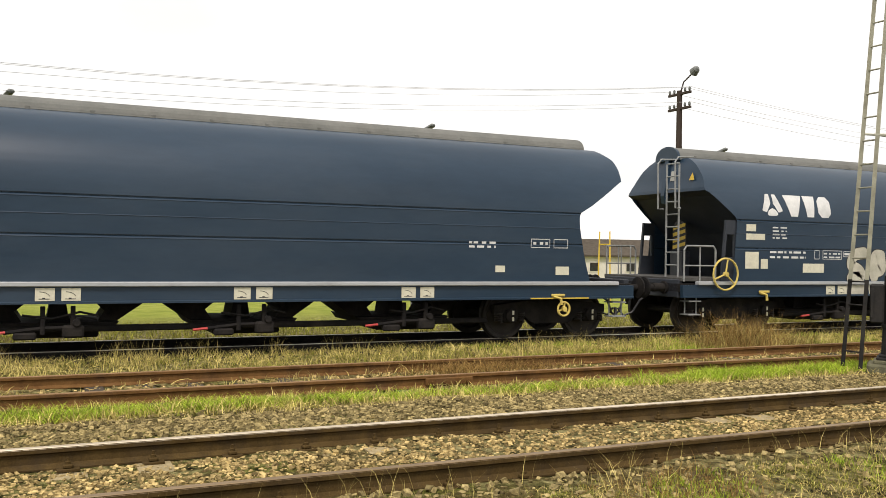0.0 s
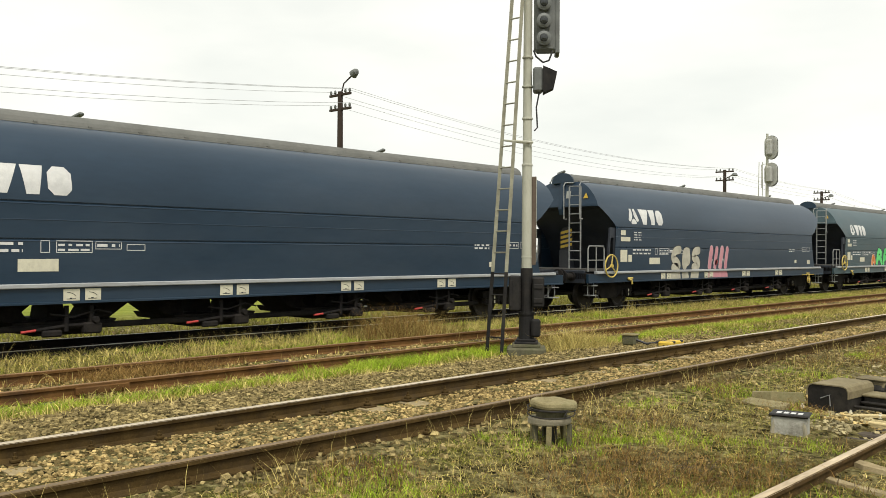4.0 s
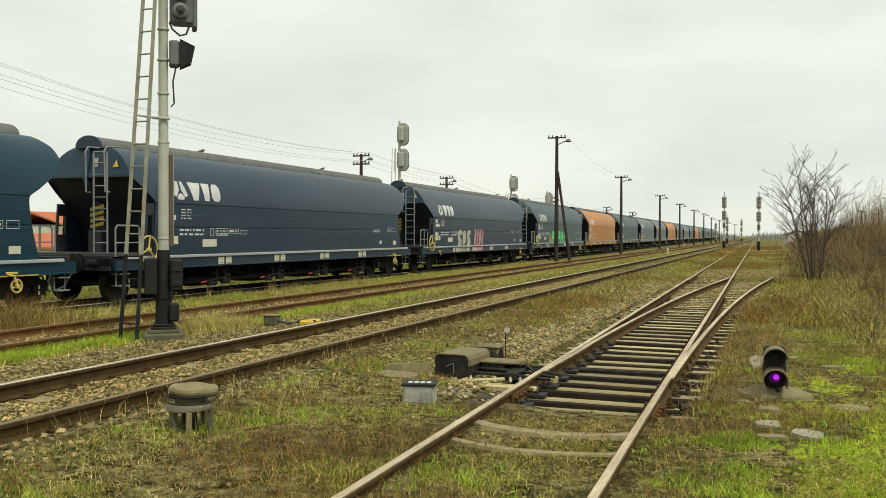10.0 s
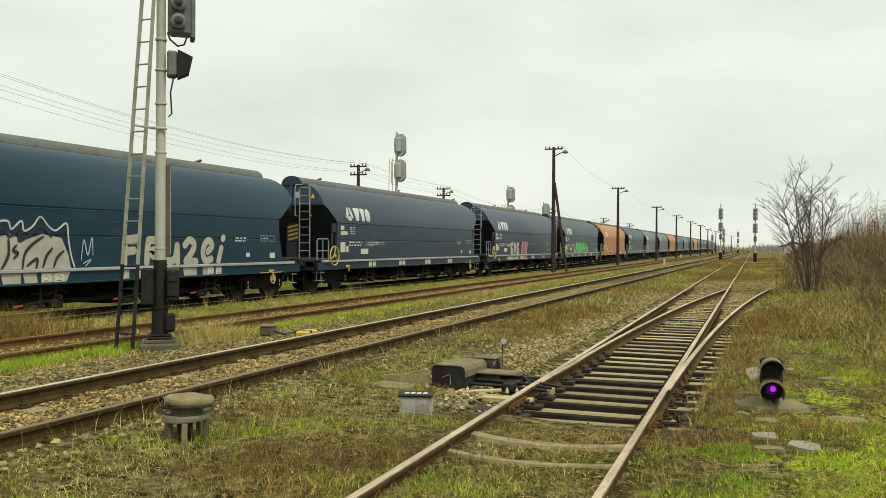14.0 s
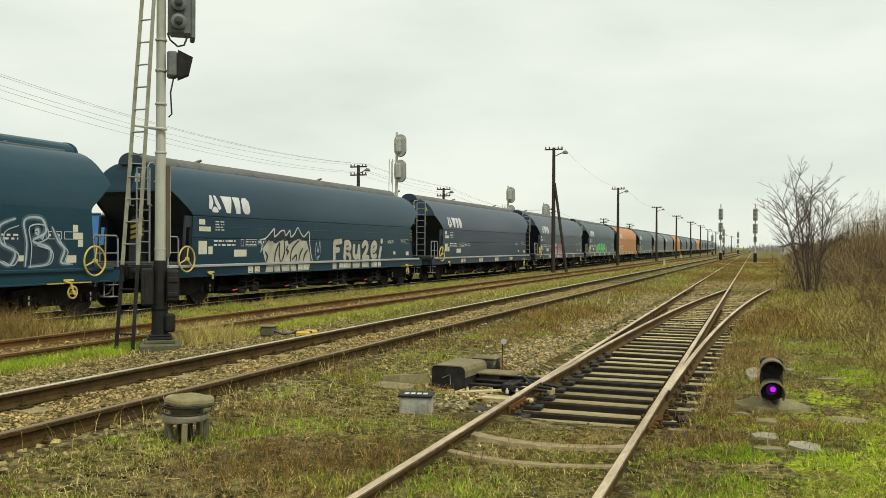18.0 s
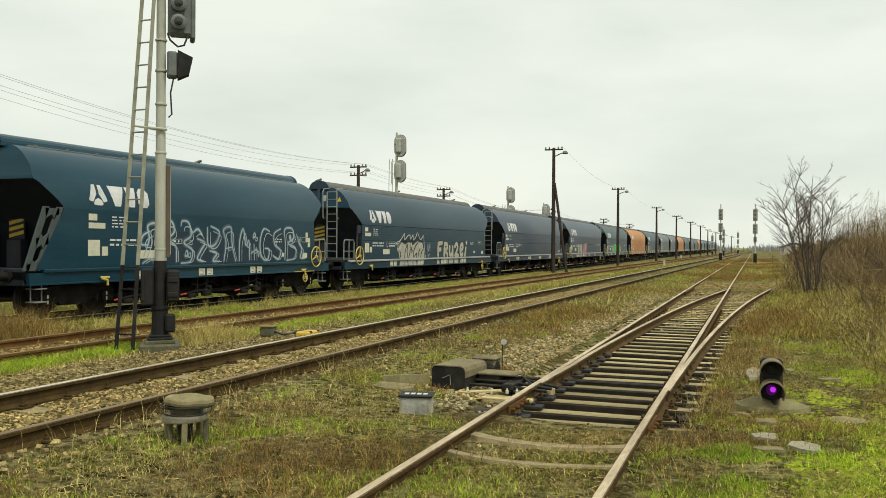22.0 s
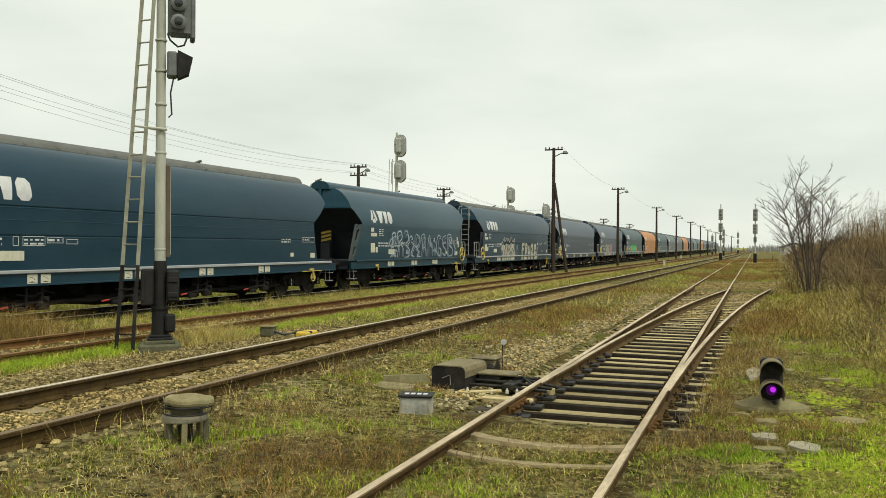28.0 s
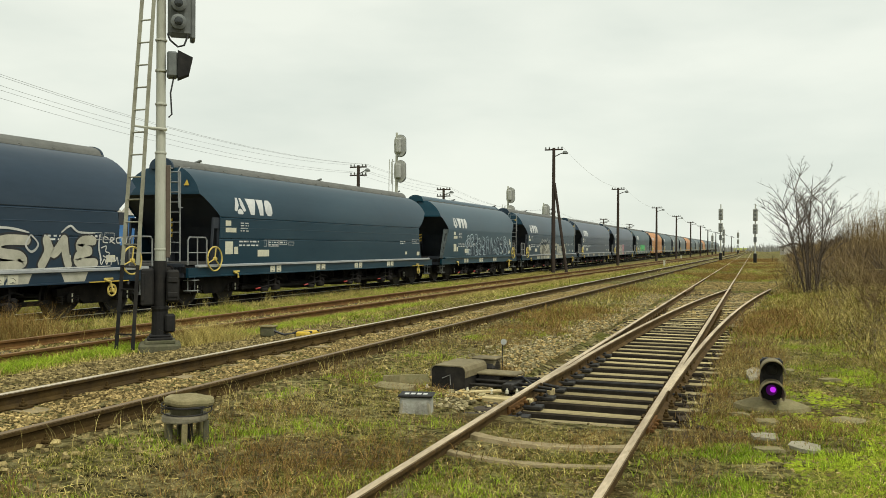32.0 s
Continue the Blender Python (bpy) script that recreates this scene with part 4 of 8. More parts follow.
def wagon(name, label, paint, ln=19.04, plat="left", detail=2, end_paint=None, trim=0.0):
    """A bogie hopper wagon. Its origin is on the rail heads at the rear coupling plane; y runs forwards."""
    w = thing(name, label, "freight wagon", group="wagons of the freight train")
    K = (ln,)
    body = part("body", cached(("body", ln, paint.name, plat, trim), lambda: body_mesh(ln, plat, trim)), paint, w)
    for left in (True, False):
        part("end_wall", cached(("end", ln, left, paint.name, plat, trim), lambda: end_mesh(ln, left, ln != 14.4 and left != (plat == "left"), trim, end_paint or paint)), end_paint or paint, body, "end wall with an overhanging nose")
    for name_, sx in (("near", 1), ("far", -1)):
        part("sill_beam", cached(("sill", ln, sx, paint.name), lambda: fixed_normals(sill_shape(ln, sx).mesh("sill_beam"))), paint, w)
        part("ledge", cached(("ledge", ln, sx), lambda: ledge_shape(ln, sx).mesh("ledge")), M_SILLTOP if ln != 14.4 else paint, w, "ledge above the sill")
    c0, c1 = (1.36, ln - 1.12) if plat == "left" else (1.12, ln - 1.36)
    if ln == 14.4:
        c0, c1 = 0.92, ln - 0.99
    arch = [(0.38 * math.cos(math.pi * i / 12), 3.765 + 0.30 * math.sin(math.pi * i / 12) ** 0.85) for i in range(13)]
    part("roof_cover", cached(("cover", c0, c1), lambda: fixed_normals(Shape().prism(arch, c0, c1).mesh("roof_cover"))), M_ROOF if ln != 14.4 else paint, w, "rolled roof cover")
    for uc in ((c0,) if ln != 14.4 and plat == "left" else (c1,) if ln != 14.4 else (c0, c1)):
        part("cover_cap", cached(("cap", uc), lambda: fixed_normals(Shape().prism([(x * 1.04, 3.70 + (z - 3.70) * 1.04) for x, z in arch], uc - 0.03, uc + 0.03).mesh("cover_cap"))), end_paint or paint, w)
        hu = (lambda u: uc - 1.36 + u) if uc < ln / 2 else (lambda u: uc + 1.36 - u)
        part("hood_rib", cached(("rib", uc, ln), lambda: fixed_normals(Shape().prism([(hu(1.35), 3.86), (hu(1.55), 3.86), (hu(1.50), 3.60), (hu(1.38), 2.95), (hu(1.26), 2.80), (hu(1.22), 2.98)],
                                                                                     -0.06, 0.06, pose(0, 0, 0, 0, 0, 90)).mesh("hood_rib"))), end_paint or paint, w)

    def clips():
        s = Shape()
        for sx in (-1, 1):
            for i in range(int((ln - 3.2) / 0.95)):
                u = 1.7 + 0.95 * i
                s.box(sx * 0.48 - 0.03, sx * 0.48 + 0.03, u, u + 0.07, 3.77, 3.86, 0.008)
            s.tube([(sx * 0.48, 1.5, 3.81), (sx * 0.48, ln - 1.5, 3.81)], 0.03, 6)
        return s.mesh("cover_rail")
    part("cover_rail", cached(("clips", ln), clips), M_ROOF, w)
    part("frame_deck", cached(("deck", ln), lambda: Shape().box(-1.36, 1.36, 0.62, ln - 0.62, 0.90, 1.08, 0.01).mesh("frame_deck")), M_UNDER, w)
    for u, v in ((0.62, 0.74), (ln - 0.74, ln - 0.62)):
        part("headstock", cached(("head", u), lambda: Shape().box(-1.30, 1.30, u, v, 0.78, 1.16, 0.015).mesh("headstock")), M_END, w)
    n_h = 4 if ln > 16 else 3
    first, span = (5.0, 2.92) if ln > 16 else (4.22, 2.49) if ln == 14.4 else (ln / 2 - 2.6, 2.6)
    for i in range(n_h):
        u = first + span * i
        part("hopper", cached(("hopper", span), lambda: fixed_normals(hopper_shape(span / 2 + 0.02).mesh("hopper"))), M_UNDER, w, at=pose(0, u, 0))
        g = part("discharge_gear", cached("gear", lambda: gear_shape().mesh("discharge_gear")), M_UNDER, w, at=pose(0, u, 0))
        if detail > 1:
            part("red_lever", cached("lever", lambda: Shape().tube([(1.34, -0.95, 0.35), (1.34, -0.72, 0.37)], 0.022, 6).mesh("lever")), M_RED, g, "red lever grip")
        for q in (-0.33, 0.03):
            pl = part("placard", cached("plate", lambda: Shape().box(1.452, 1.462, 0.0, 0.27, 0.835, 1.03, 0.003).mesh("placard")), M_PLATE, w, "white gauge placard", at=pose(0, u + q, 0))
            if detail > 1:
                part("dial_mark", cached("dial", lambda: Shape().tube([(1.464, 0.06 + 0.15 * math.sin(a), 0.875 + 0.10 * math.cos(a)) for a in (0, 0.3, 0.6, 0.9, 1.2)], 0.004, 4)
                                         .box(1.462, 1.466, 0.05, 0.20, 0.862, 0.872).box(1.462, 1.466, 0.10, 0.14, 0.872, 0.885).mesh("dial_mark")), M_DARKMARK, pl)
    if n_h > 2:
        part("drain_pipe", cached(("pipe", ln), lambda: Shape().box(0.95, 1.08, 3.7, ln - 3.7, 0.33, 0.43, 0.02).mesh("drain_pipe")), M_UNDER, w)
    for u in (2.3, ln - 2.3):
        b = part("bogie", cached("bolster", lambda: Shape().box(-0.95, 0.95, -0.22, 0.22, 0.42, 0.84, 0.03).mesh("bogie")), M_UNDER, w, at=pose(0, u, 0))
        for sx in (1, -1):
            part("side_frame", cached(("bf", sx), lambda: fixed_normals(bogie_frame_shape(sx).mesh("side_frame"))), M_UNDER, b)
        if detail:
            for du in (-1.14, -0.66, 0.66, 1.14):
                part("spring", cached("spr", lambda: spring_shape().mesh("spring")), M_WHEEL, b, at=pose(0, du, 0))
        for du in (-0.9, 0.9):
            part("axle", cached("axle", lambda: Shape().tube([(-0.95, 0, 0), (0.95, 0, 0)], 0.075, 10).mesh("axle")), M_WHEEL, b, at=pose(0, du, 0.46))
            for sx in (1, -1):
                wh = part("wheel", cached(("wheel", sx), lambda: fixed_normals(wheel_shape().mesh("wheel"))), M_WHEEL, b, at=pose(0.7525 * sx, du, 0.46, 0, 0, 0 if sx > 0 else 180))
                if detail > 1:
                    ROLLING.append(wh)
            if detail > 1:
                part("axle_mark", cached("amark", lambda: Shape().box(1.175, 1.18, -0.02, 0.02, 0.36, 0.44).box(1.175, 1.18, -0.02, 0.02, 0.48, 0.56).mesh("axle_mark")), M_PLATE, b, at=pose(0, du, 0))
    for sx in (1, -1):
        part("buffer", cached(("buf", sx, 0), lambda: fixed_normals(buffer_shape(sx, 0.62, -1).mesh("buffer"))), M_UNDER, w)
        part("buffer", cached(("buf", sx, ln), lambda: fixed_normals(buffer_shape(sx, ln - 0.62, 1).mesh("buffer"))), M_UNDER, w)
    part("coupling", cached(("coup", ln), lambda: Shape().tube([(0, 0.62, 0.95), (0, 0.2, 0.9), (0, -0.25, 0.88)], 0.04, 8).mesh("coupling")), M_IRON, w)
    for u, way in ((0.62, -1), (ln - 0.62, 1)):
        part("brake_hose", cached(("hose", u), lambda: hose_shape(u, way).mesh("brake_hose")), M_CABLE, w)
    # platform end
    fl = lambda u: u if plat == "left" else ln - u
    so = lambda a, b: tuple(sorted((fl(a), fl(b))))
    a, b = so(0.66, 2.1)
    part("platform", cached(("plat", a), lambda: Shape().box(-1.36, 1.36, a, b, 1.125, 1.20, 0.006).mesh("platform")), M_DECK, w)
    if detail:
        lu = 0.86
        part("ladder", cached(("lad", fl(lu)), lambda: ladder_shape(fl(lu), 1.1, 3.6, 1.0 if plat == "left" else -0.6).mesh("ladder")), M_GALV, w, "galvanised end ladder")
        if plat == "left":
            part("ladder_hoop", cached(("hoop", 0), lambda: guard_shape(lu).mesh("ladder_hoop")), M_GALV, w)
        a, b = so(0.72, 1.55)
        for side in (1, -1, 0):
            part("railing", cached(("rail", a, side), lambda: railing_shape(a, b, side).mesh("railing")), M_GALV, w, "tubular platform railing")
    for e in (0.0, 1.0):
        a, b = (1.66, 2.10) if e == 0 else (ln - 2.10, ln - 1.66)
        for sx in (1, -1):
            if (e == 0) != (plat == "left"):
                if ln == 14.4:
                    part("end_strut", cached(("strut", sx, e, ln), lambda: fixed_normals(strut_shape(sx, (lambda u: u) if e == 0 else (lambda u: ln - u)).mesh("end_strut"))), M_STRUT, w, "raking end strut with two openings")
                continue
            part("cheek_plate", cached(("cheek", a, sx), lambda: cheek_shape(a, b, sx).mesh("cheek_plate")), M_END, w, "dark end cheek with a window hole")
        uh = 1.98 if e == 0 else ln - 1.98
        if detail:
            face = 1 if e else -1
            hb = part("hazard_board", cached(("haz", uh), lambda: fixed_normals(hazard_shape(uh).mesh("hazard_board"))), M_DARKMARK, w, "black board with yellow hazard stripes")
            for k in range(4):
                part("hazard_stripe", cached(("hazs", uh), lambda: fixed_normals(hazard_stripe_shape(uh + 0.028 * face).mesh("hazard_stripe"))), M_HAZ, hb, at=pose(0, 0, 1.80 + 0.145 * k))
            part("end_cabinet", cached(("ecab", uh), lambda: Shape().box(-0.50, -0.08, uh - 0.12, uh + 0.12, 1.12, 1.76, 0.02).mesh("end_cabinet")), M_END, w)
        us = 0.95 if e == 0 else ln - 0.95
        part("step", cached(("step", us), lambda: step_shape(us).mesh("step")), M_GALV, w)
    hw = part("handwheel", cached(("hw", fl(1.67)), lambda: handwheel_shape(1.54, fl(1.67), 1.28, 0.33).mesh("handwheel")), M_YELLOW, w, "yellow parking brake handwheel")
    for uu, zz in ((2.75, 0.86), (ln - 2.45, 0.82)):
        part("brake_change_lever", cached(("bcl", uu), lambda: Shape().tube([(1.48, uu - 0.06, zz + 0.02), (1.50, uu + 0.1, zz - 0.02), (1.50, uu + 0.12, zz - 0.14)], 0.03, 6)
                                          .box(1.47, 1.50, uu - 0.1, uu + 0.2, zz + 0.02, zz + 0.07, 0.01).mesh("brake_change_lever")), M_YELLOW, w)
    if detail > 1:
        part("sill_strip", cached(("sst", ln), lambda: Shape().box(1.472, 1.478, ln - 3.0, ln - 1.7, 0.795, 0.818).mesh("sill_strip")), M_HAZ, w, "thin yellow warning strip")
        part("small_handwheel", cached(("shw", ln), lambda: handwheel_shape(1.45, ln - 2.25, 0.6, 0.13).mesh("small_handwheel")), M_YELLOW, w, "small yellow release wheel")
    for k in range(4):
        part("emblem" if k == 0 else "emblem_block", cached(("logo", k), lambda: logo_shape(k)), M_WHITE, w, "white three-bladed emblem" if k == 0 else "plain white block", at=pose(0, 2.76 if ln != 14.4 else 2.33, 0))
    if detail:
        for i, p in enumerate(stencil_blocks(ln)):
            part("stencil_block", cached(("sten", ln, i), lambda: scan(p).mesh("stencil_block")), M_WHITE, w)["kind"] = "stuff"
        for i, p in enumerate(PLACARDS + [(ln - 3.75, 1.30, 0.2, 0.12), (ln - 2.45, 1.25, 0.3, 0.16)]):
            part("side_placard", cached(("plac", ln, i), lambda: scan([rect(*p)], lift0=0.007).mesh("side_placard")), M_PLATE, w)
        hz = lambda z: lerp_of(HOOD, z) - (0.37 if ln == 14.4 else 0.0) - 0.045
        part("warning_sign", cached(("warn", ln, plat), lambda: Shape().add([(0.78, fl(hz(3.28)), 3.28), (0.96, fl(hz(3.28)), 3.28), (0.87, fl(hz(3.45)), 3.45)], [(0, 1, 2)]).mesh("warning_sign")), M_HAZ, w)
        part("hood_plate", cached(("hpl", ln, plat), lambda: Shape().add([(0.16, fl(hz(3.30)), 3.30), (0.32, fl(hz(3.30)), 3.30), (0.32, fl(hz(3.52)), 3.52), (0.16, fl(hz(3.52)), 3.52)], [(0, 1, 2, 3)]).mesh("hood_plate")), M_SIGBACK, w)
    return w


ROLLING = []


def glide(pts, sub=5):
    """A smooth line through points."""
    if len(pts) < 3:
        return pts
    q = [pts[0]] + list(pts) + [pts[-1]]
    out = []
    for p0, p1, p2, p3 in zip(q, q[1:], q[2:], q[3:]):
        for i in range(sub):
            t = i / sub
            out.append(tuple(0.5 * (2 * b_ + (c_ - a_) * t + (2 * a_ - 5 * b_ + 4 * c_ - d_) * t * t + (3 * b_ - a_ - 3 * c_ + d_) * t ** 3)
                             for a_, b_, c_, d_ in zip(p0, p1, p2, p3)))
    return out + [pts[-1]]


def ribbon(pts, thick, lift, curve=True, taper=False):
    """One sprayed stroke with round ends, flat on the lower side of a wagon."""
    pts = glide(pts) if curve else list(pts)
    n = len(pts)
    left, right = [], []
    for i, (u, z) in enumerate(pts):
        a, b = pts[max(0, i - 1)], pts[min(n - 1, i + 1)]
        du, dz = b[0] - a[0], b[1] - a[1]
        m = math.hypot(du, dz) or 1
        r = thick / 2 * ((0.35 + 0.65 * math.sin(math.pi * (0.12 + 0.76 * i / (n - 1)))) if taper else 1)
        left.append((u - dz / m * r, z + du / m * r))
        right.append((u + dz / m * r, z - du / m * r))
    s = Shape()
    V = [p for pair in zip(left, right) for p in pair]
    F = [(2 * i, 2 * i + 1, 2 * i + 3, 2 * i + 2) for i in range(n - 1)]
    for k, j in ((0, 1), (n - 1, n - 2)):
        c, e = pts[k], pts[j]
        ang = math.atan2(c[1] - e[1], c[0] - e[0])
        r = math.hypot(left[k][0] - c[0], left[k][1] - c[1])
        o = len(V)
        V += [(c[0] + r * math.cos(ang + math.pi * (q / 6 - 0.5)), c[1] + r * math.sin(ang + math.pi * (q / 6 - 0.5))) for q in range(1, 6)]
        arc = [2 * k + 1] + list(range(o, o + 5)) + [2 * k] if k else [2 * k] + list(range(o, o + 5)) + [2 * k + 1]
        F.append(tuple(arc))
    return s.add([(1.45 + lift, u, max(1.128, z)) for u, z in V], F)


def throw_up(w, glyphs, thick, fill, line, edge=0.035, label="sprayed bubble letter"):
    """Fat sprayed letters, each stroke on its wider dark outline."""
    for g, strokes in enumerate(glyphs):
        for k, p in enumerate(strokes):
            part("graffiti_outline", fixed_normals(ribbon(p, thick + 2 * edge, 0.004 + 0.0006 * k + 0.0003 * (g % 2)).mesh("graffiti_outline")), line, w, "dark sprayed outline")
        for k, p in enumerate(strokes):
            part("graffiti_letter", fixed_normals(ribbon(p, thick, 0.008 + 0.0006 * k + 0.0003 * (g % 2)).mesh("graffiti_letter")), fill, w, label)


def tag_lines(w, lines, thick, paint, lift=0.013, label="thin sprayed line", taper=True):
    for k, p in enumerate(lines):
        part("graffiti_line", fixed_normals(ribbon(p, thick, lift + 0.0004 * (k % 8), taper=taper).mesh("graffiti_line")), paint, w, label)


def panel_fill(w, outline, paint, lift, label):
    part("graffiti_fill", fixed_normals(Shape().add([(1.45 + lift, u, z) for u, z in outline], [tuple(range(len(outline)))]).mesh("graffiti_fill")), paint, w, label)


def sill_fill(w, spans, paint):
    for a, b, c, d in spans:
        part("graffiti_foot", fixed_normals(Shape().add([(1.453, a, 0.835), (1.453, b, 0.835), (1.453, d, 1.04), (1.453, c, 1.04)], [(0, 1, 2, 3)]).mesh("graffiti_foot")), paint, w, "lower ends of sprayed letters on the sill")


# coupling plane of the wagon that leads the first gap, at the clip's start
U5 = 11.46
LONG, SHORT = 19.04, 14.4
TRAIN = []


def add_wagon(y, *args, **kw):
    w = wagon(*args, **kw)
    TRAIN.append((w, y))
    return w


w5 = add_wagon(U5, "hopper_wagon", "navy-blue hopper wagon with grey and pink bubble graffiti", M_NAVY)
throw_up(w5, [[[(5.85, 1.78), (5.55, 1.72), (5.45, 1.50), (5.70, 1.38), (5.78, 1.24), (5.45, 1.20)]],
              [[(6.42, 1.72), (6.22, 1.70), (6.16, 1.40), (6.20, 1.24)], [(6.42, 1.68), (6.44, 1.42), (6.28, 1.36)]],
              [[(7.15, 1.76), (6.90, 1.72), (6.82, 1.52), (7.08, 1.42), (7.10, 1.24), (6.80, 1.20)]]], 0.27, M_SPRAY_S, M_DARKMARK, 0.02)
sill_fill(w5, ((5.15, 5.95, 5.3, 5.9), (6.05, 6.5, 6.0, 6.45), (6.6, 7.15, 6.65, 7.2)), M_SPRAY_S)
for k, u_ in enumerate((7.95, 8.35, 8.75, 9.15)):
    throw_up(w5, [[[(u_, 1.2), (u_ + 0.05, 1.45), (u_ + 0.10, 1.62)], [(u_ + 0.08, 1.60), (u_ + 0.13, 1.72), (u_ + 0.15, 1.82)]]], 0.20 if k % 2 else 0.24, M_SPRAY_P, M_SPRAY_W, 0.012, "pink sprayed shape")
tag_lines(w5, [[(8.05, 1.30), (8.15, 1.45), (8.25, 1.30)], [(8.82, 1.32), (8.95, 1.48), (9.05, 1.3)]], 0.03, M_SPRAY_W)
throw_up(w5, [[[(8.42, 1.34), (8.47, 1.38)]]], 0.16, M_RED, M_SPRAY_P, 0.01, "red sprayed dot")
sill_fill(w5, ((7.85, 9.35, 7.9, 9.3),), M_SPRAY_P)
w4 = add_wagon(U5 - LONG, "hopper_wagon", "navy-blue hopper wagon with clean weathered sides", M_NAVY)
w3 = add_wagon(U5 - 2 * LONG, "hopper_wagon", "dark teal-blue hopper wagon with large white graffiti lettering", M_TEAL)
panel_fill(w3, [(5.62, 1.13), (5.42, 1.60), (5.75, 1.82), (6.20, 1.70), (6.75, 1.86), (7.10, 1.72), (7.60, 1.86), (8.15, 1.78), (8.35, 1.40), (8.42, 1.13)], M_SPRAY_S, 0.005, "silver sprayed ground of the lettering")
tag_lines(w3, [[(5.35, 1.45), (5.42, 1.68), (5.30, 1.80), (5.62, 1.86), (5.95, 2.06), (6.12, 2.16), (6.12, 1.92), (6.30, 1.98), (6.52, 2.10), (6.72, 2.10), (6.80, 1.95), (7.05, 2.12), (7.12, 1.92),
               (7.35, 2.02), (7.55, 2.22), (7.78, 2.02), (7.98, 1.94), (8.28, 2.10), (8.34, 1.76), (8.42, 1.40), (8.52, 1.16)]], 0.045, M_SPRAY_W, 0.012, "pale sprayed crest", False)
tag_lines(w3, [[(5.45, 1.58), (5.78, 1.84), (6.02, 1.98), (6.08, 1.78), (6.30, 1.86), (6.60, 1.96), (6.75, 1.80), (7.02, 1.98), (6.98, 1.72), (7.20, 1.80), (7.55, 2.02), (7.85, 1.80)],
              [(5.62, 1.14), (5.72, 1.30), (5.60, 1.45)], [(6.12, 1.14), (6.20, 1.45), (6.42, 1.72), (6.40, 1.40), (6.48, 1.14)], [(6.55, 1.14), (6.72, 1.42), (6.72, 1.74)],
              [(7.08, 1.14), (7.14, 1.45), (7.36, 1.66), (7.62, 1.80)], [(7.20, 1.20), (7.46, 1.34), (7.44, 1.14)], [(7.62, 1.16), (7.72, 1.40), (7.88, 1.56)],
              [(6.92, 1.62), (6.84, 1.52), (6.96, 1.46), (6.86, 1.36)], [(7.92, 1.16), (8.02, 1.36), (8.20, 1.50)]], 0.07, M_DARKMARK, 0.016, "dark sprayed inner line")
throw_up(w3, [[[(10.12, 1.20), (10.12, 1.50), (10.14, 1.76)], [(10.14, 1.76), (10.40, 1.78), (10.62, 1.80)], [(10.14, 1.48), (10.45, 1.50)]],
              [[(10.92, 1.20), (10.94, 1.50), (10.98, 1.75)], [(10.98, 1.75), (11.28, 1.74), (11.34, 1.56), (11.05, 1.45), (11.28, 1.32), (11.36, 1.20)]],
              [[(11.68, 1.62), (11.66, 1.34), (11.82, 1.22), (12.02, 1.32), (12.10, 1.62)], [(12.10, 1.60), (12.12, 1.20)]],
              [[(12.42, 1.64), (12.62, 1.77), (12.82, 1.66), (12.72, 1.45), (12.46, 1.22)], [(12.46, 1.21), (12.90, 1.20)]],
              [[(13.42, 1.46), (13.62, 1.62), (13.48, 1.76), (13.28, 1.66), (13.20, 1.42), (13.32, 1.22), (13.58, 1.26)]],
              [[(13.92, 1.20), (14.05, 1.55)], [(14.12, 1.82), (14.15, 1.84)]]], 0.20, M_SPRAY_S, M_DARKMARK)
tag_lines(w3, [[(8.72, 1.30), (8.80, 1.75), (8.92, 1.40), (9.05, 1.80), (9.08, 1.40)], [(8.78, 1.22), (9.02, 1.30), (8.85, 1.16)]], 0.035, M_SPRAY_B)
sill_fill(w3, ((5.62, 6.05, 5.7, 6.1), (6.15, 6.5, 6.12, 6.45), (6.6, 7.05, 6.55, 7.05), (7.15, 7.5, 7.1, 7.45), (7.65, 8.3, 7.6, 8.4), (10.0, 10.3, 10.0, 10.3),
               (10.8, 11.4, 10.8, 11.45), (11.6, 12.15, 11.55, 12.2), (12.4, 12.95, 12.35, 12.95), (13.2, 13.65, 13.2, 13.65), (13.85, 14.05, 13.85, 14.05)), M_SPRAY_S)
w2 = add_wagon(U5 - 2 * LONG - SHORT, "short_hopper_wagon", "shorter petrol-blue hopper wagon with pale scribbled graffiti", M_BLUE, ln=SHORT, plat="right")
panel_fill(w2, [(4.1, 1.16), (11.9, 1.16), (12.1, 1.5), (11.6, 1.95), (9.8, 2.05), (8.0, 1.9), (6.0, 2.0), (4.3, 1.95)], M_SPRAY_D, 0.003, "blue-black sprayed graffiti ground")
